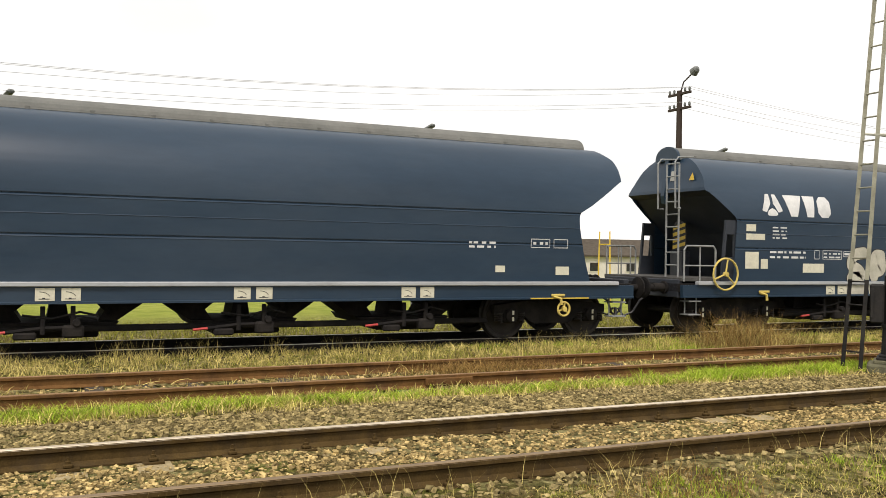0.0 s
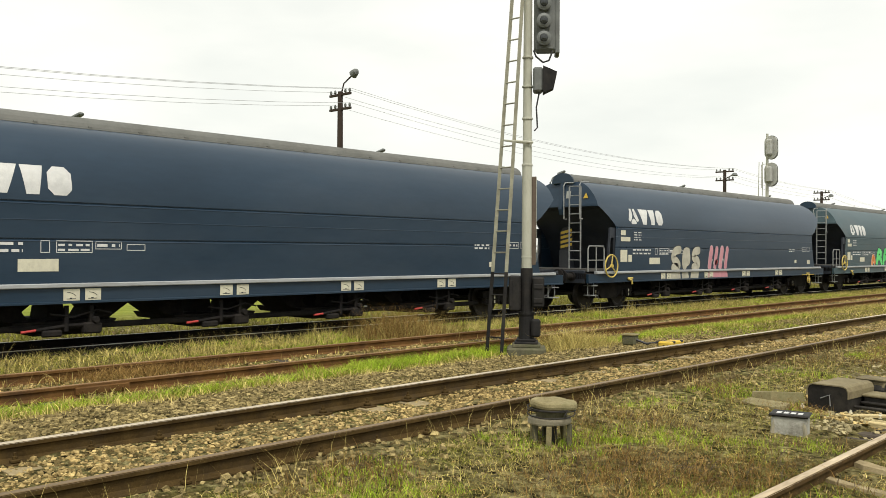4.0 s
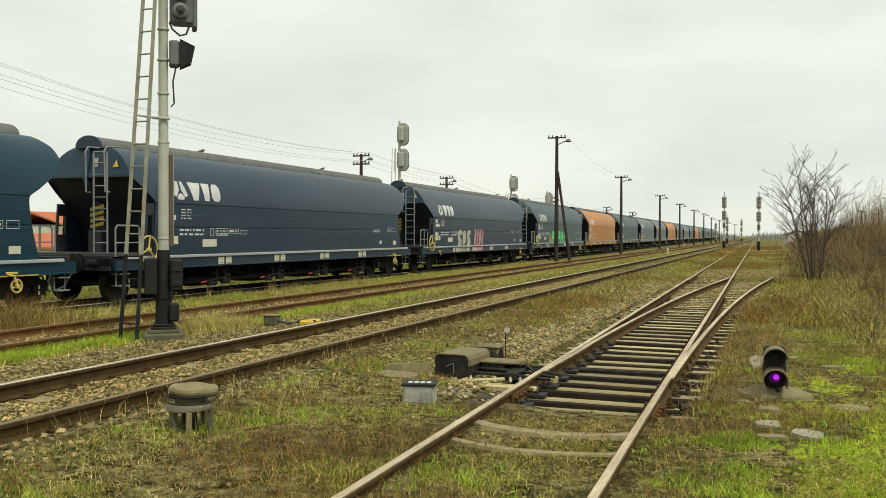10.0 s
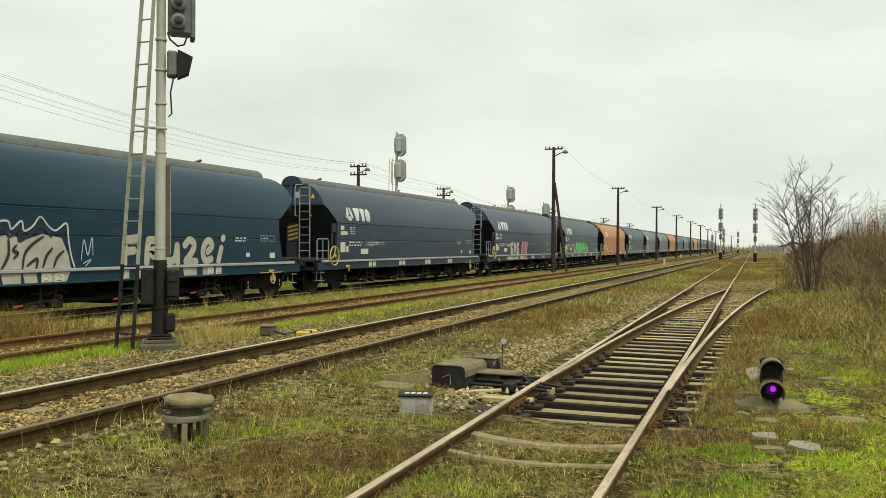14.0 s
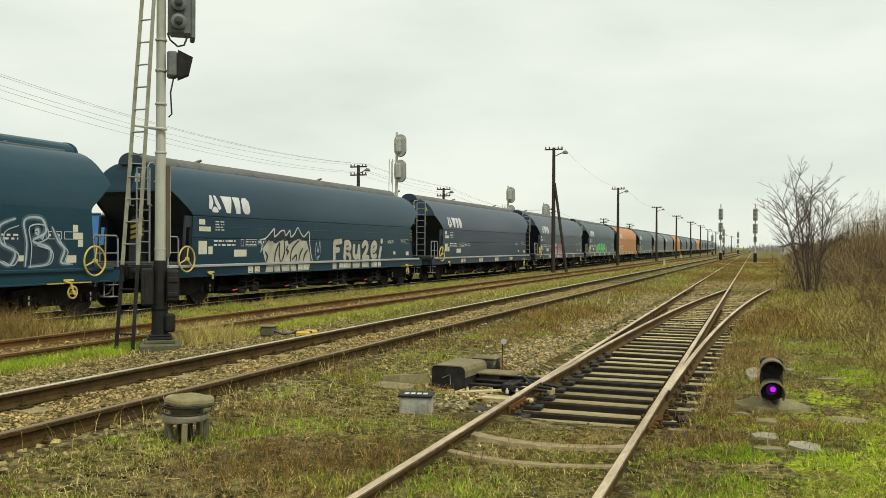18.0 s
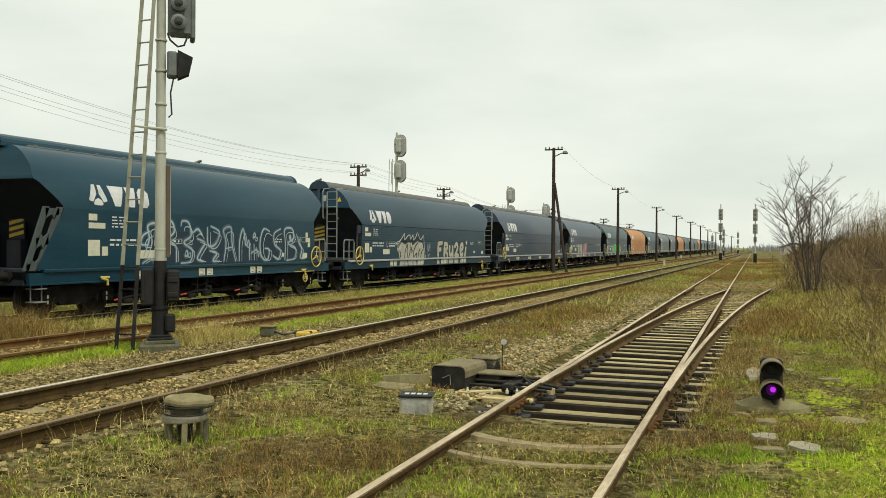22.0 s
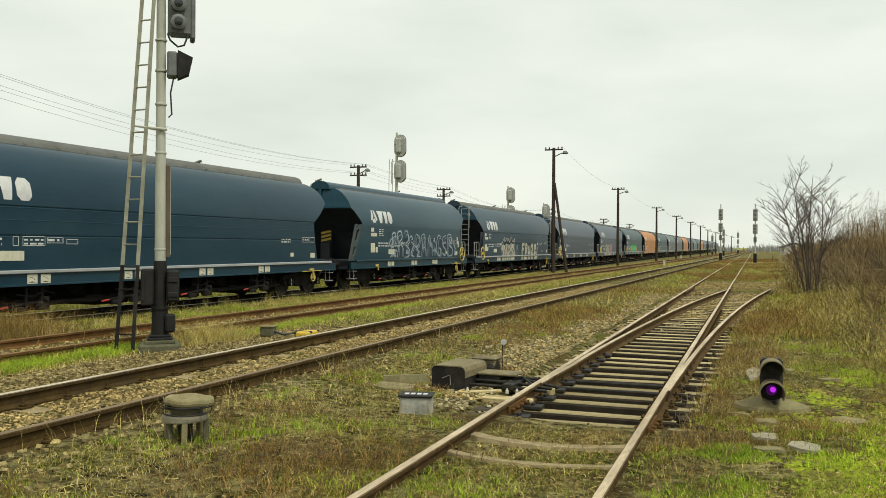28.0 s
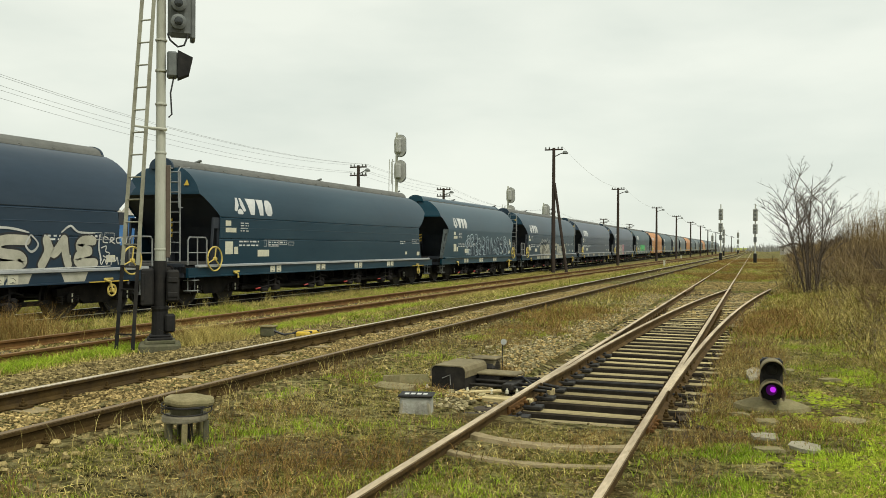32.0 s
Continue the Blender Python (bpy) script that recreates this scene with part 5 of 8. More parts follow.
WILD = [[(4.15, 1.35), (4.35, 1.72), (4.30, 2.02), (4.62, 2.06), (4.58, 1.78), (4.75, 1.60)], [(4.12, 1.20), (4.40, 1.30), (4.62, 1.22), (4.55, 1.42), (4.80, 1.45)],
        [(4.85, 1.20), (4.95, 1.62), (4.82, 2.05), (5.20, 2.14), (5.32, 1.90), (5.05, 1.72), (5.38, 1.58), (5.42, 1.22)], [(5.60, 2.05), (5.66, 2.16), (5.92, 2.12), (6.02, 1.82), (5.72, 1.66), (6.08, 1.48), (6.00, 1.22), (5.62, 1.18)],
        [(5.78, 1.42), (5.86, 1.46), (5.88, 1.36), (5.78, 1.34), (5.78, 1.42)], [(6.30, 1.75), (6.62, 1.66), (6.46, 1.48), (6.30, 1.28), (6.58, 1.20)], [(6.75, 2.02), (6.78, 1.60), (7.10, 1.62), (7.30, 1.92), (6.90, 2.06)],
        [(6.85, 1.46), (7.18, 1.40), (7.00, 1.22), (7.32, 1.20)], [(7.52, 1.20), (7.62, 1.66), (7.50, 1.98), (7.86, 2.04), (7.92, 1.62), (8.10, 1.20)], [(7.64, 1.52), (7.92, 1.55)],
        [(8.28, 1.20), (8.30, 1.72), (8.48, 2.02), (8.62, 1.60), (8.78, 1.72), (8.82, 1.22)], [(9.00, 1.86), (9.08, 1.92), (9.12, 1.84), (9.02, 1.80), (9.00, 1.86)], [(9.05, 1.62), (9.08, 1.22)],
        [(9.92, 1.98), (9.58, 2.04), (9.38, 1.70), (9.45, 1.32), (9.78, 1.20), (9.90, 1.48), (9.66, 1.52)], [(10.12, 1.32), (10.42, 1.22), (10.56, 1.46), (10.22, 1.62), (10.18, 1.92), (10.56, 2.06)],
        [(10.82, 1.20), (10.86, 1.62), (10.80, 2.04), (11.25, 2.08), (11.36, 1.82), (11.02, 1.66), (11.48, 1.52), (11.42, 1.24), (10.92, 1.18)], [(11.06, 1.84), (11.16, 1.88), (11.16, 1.78), (11.06, 1.84)],
        [(11.55, 1.92), (11.72, 1.66), (11.90, 1.50), (11.80, 1.26), (12.05, 1.22)], [(4.30, 1.60), (4.05, 1.62), (4.12, 1.80), (4.38, 1.90)], [(6.12, 1.90), (6.32, 1.98), (6.52, 1.84)], [(8.92, 1.40), (9.20, 1.48), (9.30, 1.30)]]
WILD = [[(4.1 + (u - 4.1) * 1.0, 1.17 + (z - 1.17) * 1.12) for u, z in p] for p in WILD]
tag_lines(w2, WILD, 0.15, M_SPRAY_M, 0.006, "soft blue-grey spray mist")
tag_lines(w2, WILD, 0.055, M_SPRAY_B, 0.013, "pale blue sprayed line")
tag_lines(w2, [[(u * 0.9 + p[0][0] * 0.1 + 0.13, 1.17 + (z - 1.17) * 0.86) for u, z in p[::-1]] for p in WILD], 0.032, M_SPRAY_B, 0.0165, "pale blue inner sprayed line")
for k, (u_, z_) in enumerate(((12.15, 1.93), (12.15, 1.76), (12.30, 1.76), (12.30, 1.60))):
    part("side_placard", scan([rect(u_, z_, 0.15, 0.15)], lift0=0.007), M_PLATE, w2)
w1 = add_wagon(U5 - 3 * LONG - SHORT, "hopper_wagon", "dark teal-blue hopper wagon with clean weathered sides", M_TEAL, trim=0.28)
w0 = add_wagon(U5 - 4 * LONG - SHORT, "hopper_wagon", "navy-blue hopper wagon with black and white graffiti", M_NAVY, plat="right")
W0 = LONG - 5.72
throw_up(w0, [[[(W0 + 0.95, 1.74), (W0 + 0.40, 1.74), (W0 + 0.15, 1.62), (W0 + 0.30, 1.48), (W0 + 0.75, 1.42), (W0 + 0.85, 1.28), (W0 + 0.50, 1.21), (W0 - 0.10, 1.22)]],
              [[(W0 + 1.35, 1.22), (W0 + 1.52, 1.50), (W0 + 1.48, 1.74)], [(W0 + 1.48, 1.74), (W0 + 1.68, 1.46), (W0 + 1.98, 1.76)], [(W0 + 1.98, 1.74), (W0 + 2.02, 1.45), (W0 + 2.10, 1.22)]],
              [[(W0 + 2.85, 1.74), (W0 + 2.55, 1.74), (W0 + 2.42, 1.60), (W0 + 2.72, 1.52)], [(W0 + 2.72, 1.50), (W0 + 2.42, 1.42), (W0 + 2.40, 1.26), (W0 + 2.90, 1.24)]]],
         0.21, M_SPRAY_S, M_DARKMARK, 0.045)
tag_lines(w0, [[(W0 - 0.4, 2.0), (W0 + 0.5, 1.98), (W0 + 1.0, 1.90)], [(W0 + 1.05, 1.86), (W0 + 1.25, 1.66), (W0 + 1.08, 1.50), (W0 + 0.92, 1.64), (W0 + 1.05, 1.86)],
              [(W0 + 1.9, 1.92), (W0 + 2.15, 2.06), (W0 + 2.4, 1.93), (W0 + 2.9, 1.92)], [(W0 + 3.06, 1.88), (W0 + 3.02, 1.60), (W0 + 3.10, 1.30)]], 0.05, M_SPRAY_W, 0.016, "white sprayed highlight")
tag_lines(w0, [[(W0 - 0.2, 1.14), (W0 + 1.2, 1.14), (W0 + 2.4, 1.15), (W0 + 3.4, 1.16)]], 0.03, M_SPRAY_W, 0.013, "white sprayed base line")
TAGS = [[(3.32, 1.80), (3.20, 1.84), (3.16, 1.72), (3.30, 1.70)], [(3.38, 1.70), (3.42, 1.82), (3.52, 1.78), (3.42, 1.74), (3.54, 1.68)], [(3.74, 1.82), (3.60, 1.80), (3.62, 1.70), (3.74, 1.70)],
        [(3.78, 1.82), (3.80, 1.70), (3.86, 1.78), (3.92, 1.70), (3.96, 1.84)], [(3.10, 1.58), (3.26, 1.62), (3.24, 1.50), (3.36, 1.46), (3.28, 1.36), (3.16, 1.40)], [(3.06, 1.36), (3.10, 1.20), (3.20, 1.32), (3.28, 1.20), (3.34, 1.36)],
        [(3.42, 1.20), (3.44, 1.36), (3.56, 1.28), (3.62, 1.36), (3.66, 1.20)], [(3.86, 1.34), (3.74, 1.28), (3.88, 1.22), (3.74, 1.18)]]
tag_lines(w0, [[(W0 + u, z) for u, z in p] for p in TAGS], 0.028, M_SPRAY_W, 0.016, "thin white sprayed tag", False)
sill_fill(w0, ((W0 + 0.0, W0 + 0.35, W0 + 0.2, W0 + 0.5), (W0 + 0.42, W0 + 1.0, W0 + 0.55, W0 + 1.1), (W0 + 2.0, W0 + 2.6, W0 + 1.9, W0 + 2.7)), M_SPRAY_S)
add_wagon(U5 - 5 * LONG - SHORT, "hopper_wagon", "dark teal-blue hopper wagon with clean weathered sides", M_TEAL)
w6 = add_wagon(U5 + LONG, "hopper_wagon", "dusty slate-blue hopper wagon with bright green graffiti", M_NAVY2)
for k in range(5):
    u_ = 6.4 + 1.0 * k
    throw_up(w6, [[[(u_, 1.25), (u_ + 0.1, 1.6), (u_ + 0.25, 1.85)], [(u_ + 0.25, 1.85), (u_ + 0.6, 1.75), (u_ + 0.55, 1.5), (u_ + 0.7, 1.25)], [(u_ + 0.1, 1.48), (u_ + 0.55, 1.5)]]], 0.26, M_SPRAY_G, M_DARKMARK)
for u_ in (5.85, 11.7):
    throw_up(w6, [[[(u_ - 0.15, 1.25), (u_, 1.55), (u_ + 0.2, 1.3)]]], 0.28, M_SPRAY_O, M_SPRAY_W, 0.02, "orange sprayed shape")
FRONT = [(M_ORANGE, "faded orange bogie hopper wagon", M_END), (M_NAVY2, "haze-paled dusty slate-blue bogie hopper wagon", None), (M_GREY, "weathered grey-green bogie hopper wagon", None),
         (M_GREY, "weathered grey-green bogie hopper wagon", None), (M_ORANGE, "faded orange bogie hopper wagon", M_END), (M_NAVY2, "haze-paled dusty slate-blue bogie hopper wagon", None),
         (M_GREY, "weathered grey-green bogie hopper wagon", None), (M_NAVY2, "haze-paled dusty slate-blue bogie hopper wagon", None), (M_ORANGE, "faded orange bogie hopper wagon", M_END),
         (M_GREY, "weathered grey-green bogie hopper wagon", None), (M_NAVY2, "haze-paled dusty slate-blue bogie hopper wagon", None), (M_NAVY2, "haze-paled dusty slate-blue bogie hopper wagon", None),
         (M_GREY, "weathered grey-green bogie hopper wagon", None), (M_NAVY2, "haze-paled dusty slate-blue bogie hopper wagon", None), (M_NAVY2, "haze-paled dusty slate-blue bogie hopper wagon", None)] + [(M_GREY, "weathered grey-green bogie hopper wagon", None)] * 2
lead = U5 + 2 * LONG
for i, (m_, txt, e_) in enumerate(FRONT):
    ln_ = LONG
    add_wagon(lead, "hopper_wagon", txt, m_, ln=ln_, detail=1 if i < 3 else 0, end_paint=e_)
    lead += ln_

TRAVEL = [(0, 0), (1, 2.2), (2, 4.4), (4.5, 10.21), (6, 13.75), (8, 18.57), (10, 23.5), (12, 28.43), (14, 33.45), (17.5, 42.85),
          (19, 46.79), (21, 51.93), (23, 57.05), (25.5, 63.3), (28, 69.43), (30, 74.17), (32, 78.85)]


# ================= signals, posts and trackside gear =================
def mast_signal():
    x, y, z = -9.41, 11.98, -0.2
    w = thing("signal_mast", "pale grey colour-light signal mast with ladder and black foot", "railway signal", pose(x, y, z, 0, 0, 38))
    part("foundation", Shape().box(-0.33, 0.33, -0.33, 0.33, -0.15, 0.10, 0.03).box(-0.24, 0.24, -0.24, 0.24, 0.10, 0.155, 0.01), M_CONC_D, w, "weathered concrete footing")
    part("base_casting", Shape().box(-0.20, 0.20, -0.20, 0.20, 0.156, 0.20, 0.012).box(-0.17, 0.17, -0.17, 0.17, 0.20, 0.24, 0.015).lathe([(0.145, 0.22), (0.135, 0.30), (0.125, 0.62), (0.14, 0.66), (0.14, 0.70)], 16)
         .box(0.08, 0.24, -0.2, -0.02, 0.28, 0.58, 0.03), M_MASTBLK, w, "black cast base")
    part("lower_pole", Shape().lathe([(0.105, 0.68), (0.105, 1.45)], 16), M_MASTBLK, w)
    part("relay_case", Shape().box(-0.30, -0.10, -0.20, 0.06, 0.72, 1.32, 0.025).box(-0.29, -0.24, -0.22, -0.20, 0.8, 1.25, 0.01), M_MASTBLK, w, "black relay cabinet")
    part("junction_case", Shape().box(0.10, 0.30, -0.22, 0.04, 0.78, 1.30, 0.03).box(0.12, 0.28, -0.24, -0.22, 0.86, 0.94, 0.01)
         .box(0.12, 0.28, -0.24, -0.22, 1.1, 1.18, 0.01), M_MASTBLK, w, "black junction box")
    part("pole", Shape().lathe([(0.088, 1.45), (0.086, 3.2), (0.078, 3.22), (0.072, 6.9)], 18), M_MAST, w, "pale grey steel pole", smooth=False)
    s = Shape()
    for zz in (1.62, 3.2, 4.0, 4.55, 5.05):
        part("clamp_band", Shape().lathe([(0.088, zz), (0.095, zz + 0.006), (0.095, zz + 0.03), (0.088, zz + 0.036)], 16), M_MAST, w)
    part("conduit", Shape().box(0.085, 0.155, -0.04, 0.05, 1.50, 3.02, 0.008), M_DUCT, w, "brown cable duct")
    part("duct_edge", Shape().box(0.155, 0.163, -0.045, -0.035, 1.55, 3.02, 0.002), M_MAST, w)
    # ladder, leaning towards the pole
    lad = Shape()
    a0, a1, b0, b1 = Vector((-0.68, 0.10, 0.0)), Vector((-0.22, 0.0, 6.9)), Vector((-0.42, -0.12, 0.0)), Vector((-0.05, -0.12, 6.9))
    up = Shape()
    for p, q in ((a0, a1), (b0, b1)):
        t = 1.38 / 6.9
        m_ = p.lerp(q, t)
        for bar_, a_, b_ in ((lad, p, m_), (up, m_, q)):
            d_ = [Vector((sx_ * 0.03, sy_ * 0.012, 0)) for sx_, sy_ in ((-1, -1), (1, -1), (1, 1), (-1, 1))]
            bar_.add([a_ + o_ for o_ in d_] + [b_ + o_ for o_ in d_], [(3, 2, 1, 0), (4, 5, 6, 7), (0, 1, 5, 4), (1, 2, 6, 5), (2, 3, 7, 6), (3, 0, 4, 7)])
    for i in range(19):
        t = (0.25 + 0.366 * i) / 6.9
        (lad if t < 0.2 else up).tube([a0.lerp(a1, t), b0.lerp(b1, t)], 0.013, 6)
    part("ladder_foot", lad, M_MASTBLK, w, "black lower ladder")
    part("ladder", up, M_LADDER, w, "olive-grey leaning ladder")
    part("ladder_bracket", Shape().tube([(-0.28, -0.12, 3.62), (0.1, -0.1, 3.60)], 0.022, 6).tube([(-0.44, 0.05, 3.66), (0.08, 0.09, 3.60)], 0.018, 6), M_MAST, w)
    # lower lamp turned away
    lamp = part("lamp_housing", Shape().box(0.09, 0.26, -0.16, 0.12, 4.46, 4.88, 0.03), M_SIGGREY, w, "grey auxiliary lamp case")
    hood = Shape()
    pts = [(0.26, -0.17, 4.44), (0.26, 0.13, 4.44), (0.26, 0.13, 4.90), (0.26, -0.17, 4.90), (0.44, -0.12, 4.52), (0.44, 0.09, 4.52), (0.50, 0.10, 4.80), (0.50, -0.13, 4.80)]
    hood.add(pts, [(3, 2, 1, 0), (4, 5, 6, 7), (0, 1, 5, 4), (1, 2, 6, 5), (2, 3, 7, 6), (3, 0, 4, 7)])
    part("lamp_hood", hood, M_MASTBLK, lamp, "black tapered lamp hood")
    part("lamp_cable", Shape().tube([(0.2, -0.1, 4.46), (0.15, -0.1, 4.2), (0.17, -0.1, 3.85), (0.12, -0.08, 3.80)], 0.014, 6), M_CABLE, w)
    # main head: a back board with lamps, cable loop
    head = part("signal_head", Shape().box(0.10, 0.50, -0.10, 0.10, 5.14, 6.8, 0.06), M_SIGGREY, w, "grey signal head")
    lens = Shape()
    for zz in (5.36, 5.66, 5.96, 6.26):
        part("lamp_unit", Shape().lathe([(0.11, 0), (0.125, 0.02), (0.125, 0.10), (0.08, 0.12)], 16, Matrix.Translation((0.26, -0.10, zz)) @ pose(0, 0, 0, 90, 0, 8)), M_SIGGREY, head)
        part("lens", Shape().lathe([(0.07, 0), (0.06, 0.02), (0.02, 0.03)], 14, Matrix.Translation((0.27, -0.22, zz)) @ pose(0, 0, 0, 90, 0, 8)), M_LENS, head)
    part("head_rim", Shape().box(0.46, 0.54, -0.08, 0.30, 5.12, 6.8, 0.02), M_SIGGREY, head)
    part("cable_loop", Shape().tube([(0.10, -0.1, 5.17), (0.14, -0.12, 5.06), (0.26, -0.12, 4.96), (0.36, -0.12, 4.99), (0.42, -0.1, 5.16)], 0.016, 6), M_CABLE, w)
    return w


mast_signal()


def oval_signal(x, y, h, heads, group="signals beyond the train"):
    w = thing("signal_post", "signal post with pale oval back boards seen from behind", "railway signal", pose(x, y, -0.4), group)
    part("post", Shape().lathe([(0.10, 0), (0.085, h * 0.6), (0.06, h)], 12), M_MAST, w)
    part("ladder", Shape().tube([(-0.3, 0.0, 0), (-0.25, 0.0, h - 1.5)], 0.02, 5).tube([(-0.55, 0, 0), (-0.45, 0, h - 1.5)], 0.02, 5), M_MAST, w)
    for k in range(heads):
        zc = h - 0.75 - 1.45 * k
        n = 24
        out = []
        for i in range(n):
            a = 2 * math.pi * i / n
            out.append((0.20 + 0.34 * math.cos(a), zc + (0.28 if math.sin(a) > 0 else -0.28) + 0.34 * math.sin(a)))
        b = part("back_board", fixed_normals(Shape().prism(out, -0.05, 0.05).mesh("back_board")), M_SIGBACK, w, "pale oval back board")
        part("lamp_case", Shape().box(0.02, 0.34, -0.30, -0.05, zc - 0.42, zc + 0.42, 0.06), M_SIGBACK, b)
        out2 = [(0.20 + (px - 0.2) * 1.06, zc + (pz - zc) * 1.04) for px, pz in out]
        part("board_rim", fixed_normals(Shape().prism(out2, 0.05, 0.10).mesh("board_rim")), M_SIGGREY, b)
    part("hoop", Shape().tube([(-0.32, 0, h - 2.9), (-0.32, 0, h - 1.65), (0.0, 0, h - 1.6)], 0.02, 5), M_MAST, w)
    return w


oval_signal(-20.0, 46.2, 8.35, 2)
oval_signal(-20.0, 69.0, 6.8, 2)
oval_signal(-20.0, 81.0, 6.0, 1)


def three_aspect(x, y, h):
    w = thing("line_signal", "tall signal post with three dark lamp heads", "railway signal", pose(x, y, -0.25), "signals far down the line")
    part("post", Shape().lathe([(0.11, 0), (0.11, 1.2), (0.08, 1.25), (0.06, h)], 10), M_MAST, w)
    part("base", Shape().box(-0.18, 0.18, -0.18, 0.18, 0, 1.1, 0.04), M_MASTBLK, w)
    for z0, z1, q in ((h - 1.9, h - 0.55, 0.26), (h - 3.35, h - 2.25, 0.26), (h - 4.3, h - 3.7, 0.18)):
        hd = part("signal_head", Shape().box(-q, q, -0.2, 0.1, z0, z1, 0.05), M_SIGBACK, w)
        for k in range(3):
            zz = z0 + (z1 - z0) * (k + 0.5) / 3
            part("hood", Shape().lathe([(0.13, 0), (0.13, 0.22)], 10, Matrix.Translation((0, -0.2, zz)) @ pose(0, 0, 0, 90, 0, 0)), M_SIGGREY, hd)
    return w


three_aspect(-5.6, 111.0, 6.95)
three_aspect(-1.6, 105.0, 6.65)
for x, y, h in ((-9, 190, 6), (-7.5, 230, 6), (-4, 260, 6), (-12.4, 210, 5)):
    three_aspect(x, y, h)


def timber_pole(x, y, h, arms, brace=False, lamp=True, lean=0.0):
    w = thing("telegraph_pole", "dark tarred timber pole with cross-arms and a small lamp", "utility pole", pose(x, y, -0.4, 0, lean, 0), "poles along the yard")
    part("pole", Shape().lathe([(0.15, 0), (0.13, h * 0.5), (0.10, h)], 10), M_POLE, w)
    if brace:
        part("brace", Shape().tube([(0.95, -0.1, 0), (0.08, -0.05, h * 0.72)], 0.11, 8, r1=0.09), M_POLE, w)
    for k in range(arms):
        zz = h - 0.12 - 0.55 * k
        arm = part("cross_arm", Shape().box(-0.62, 0.62, -0.045, 0.045, zz - 0.045, zz + 0.045, 0.01), M_POLE, w)
        for q in (-0.55, -0.3, 0.3, 0.55):
            part("insulator", Shape().lathe([(0.025, zz + 0.05), (0.05, zz + 0.09), (0.045, zz + 0.16), (0.02, zz + 0.2)], 8, Matrix.Translation((q, 0, 0))), M_SIGGREY, arm)
    if lamp:
        part("lamp_arm", Shape().tube([(0.05, -0.05, h - 0.6), (0.45, -0.2, h - 0.45), (0.8, -0.35, h - 0.35)], 0.03, 6), M_POLE, w)
        part("lamp_head", Shape().lathe([(0.05, 0.16), (0.13, 0.12), (0.2, 0.0), (0.16, -0.05)], 12, Matrix.Translation((0.85, -0.38, h - 0.42))), M_SIGGREY, w)
    return w


POLES_R = [(-13.6, 57.8, 8.5), (-13.6, 84.4, 7.5), (-13.6, 114.7, 7.0), (-13.6, 140.0, 6.75), (-13.6, 166.0, 6.5), (-13.6, 190.0, 6.4), (-13.6, 213.0, 6.0),
           (-13.6, 245.0, 6.0), (-13.6, 290.0, 6.0), (-13.6, 345.0, 6.0)]
for i, (x, y, h) in enumerate(POLES_R):
    timber_pole(x, y, h, 1, brace=(i == 0))
POLES_L = [(-26.0, 21.6, 8.0), (-26.0, 53.6, 7.3), (-26.0, 70.1, 6.8), (-26.0, 108.0, 6.6), (-26.0, 146.6, 6.55), (-26.0, 175.0, 6.4)]


def lamp_top_pole(x, y, h):
    w = timber_pole(x, y, h, 2, lamp=False)
    part("lamp_arm", Shape().tube([(0.05, 0, h - 0.1), (0.15, 0.05, h + 0.3), (0.55, 0.1, h + 0.55)], 0.03, 6), M_POLE, w)
    part("lamp_head", Shape().lathe([(0.06, 0.28), (0.13, 0.2), (0.17, 0.0), (0.1, -0.06)], 12, Matrix.Translation((0.62, 0.1, h + 0.58)) @ pose(0, 0, 0, 0, 60, 0)), M_SIGGREY, w, "grey bowl lamp")
    return w


for i, (x, y, h) in enumerate(POLES_L):
    if i == 0:
        lamp_top_pole(x, y, h)
    else:
        timber_pole(x, y, h, 2)


def yard_lamp(x, y):
    w = thing("yard_lamp", "slim grey lamp post with a slanted lantern beyond the train", "street lamp", pose(x, y, -0.5), "row of yard lamps")
    part("post", Shape().lathe([(0.07, 0), (0.05, 3.0), (0.04, 5.2)], 10), M_SIGGREY, w)
    part("arm", Shape().tube([(0, 0, 5.15), (0.08, 0.06, 5.4), (0.26, 0.16, 5.52)], 0.025, 6), M_SIGGREY, w)
    part("lantern", Shape().box(-0.09, 0.09, -0.2, 0.2, -0.05, 0.06, 0.04, pose(0.42, 0.26, 5.62, 22, 0, -62)), M_SIGGREY, w)
    return w


for k in range(-1, 9):
    yard_lamp(-24.0, -0.9 + 11.05 * k)


def wire(a, b, sag, n=14):
    a, b = Vector(a), Vector(b)
    pts = []
    for i in range(n + 1):
        t = i / n
        p = a.lerp(b, t)
        p.z -= sag * 4 * t * (1 - t)
        pts.append(p)
    return pts


def wires():
    w = thing("overhead_wires", "thin grey overhead wires strung between the timber poles", "wires")
    spans = []
    ext = [(-26.0, -62.0, 7.8), (-26.0, -24.0, 7.8)] + POLES_L
    for (x0, y0, h0), (x1, y1, h1) in zip(ext, ext[1:]):
        for q, dz in ((-0.65, 0.0), (0.35, 0.02), (0.65, 0.0), (-0.35, -0.55), (0.65, -0.55)):
            spans.append(((x0 + q, y0, h0 - 0.4 + 0.05 + dz), (x1 + q, y1, h1 - 0.4 + 0.05 + dz), 1.05 * ((y1 - y0) / 40) ** 2))
    for (x0, y0, h0), (x1, y1, h1) in zip(POLES_R, POLES_R[1:]):
        spans.append(((x0 + 0.65, y0, h0 - 0.4), (x1 + 0.65, y1, h1 - 0.4), 0.7))
    for a, b, sg in spans:
        part("wire", Shape().tube(wire(a, b, sg), 0.0065, 4), M_WIRE, w)


wires()


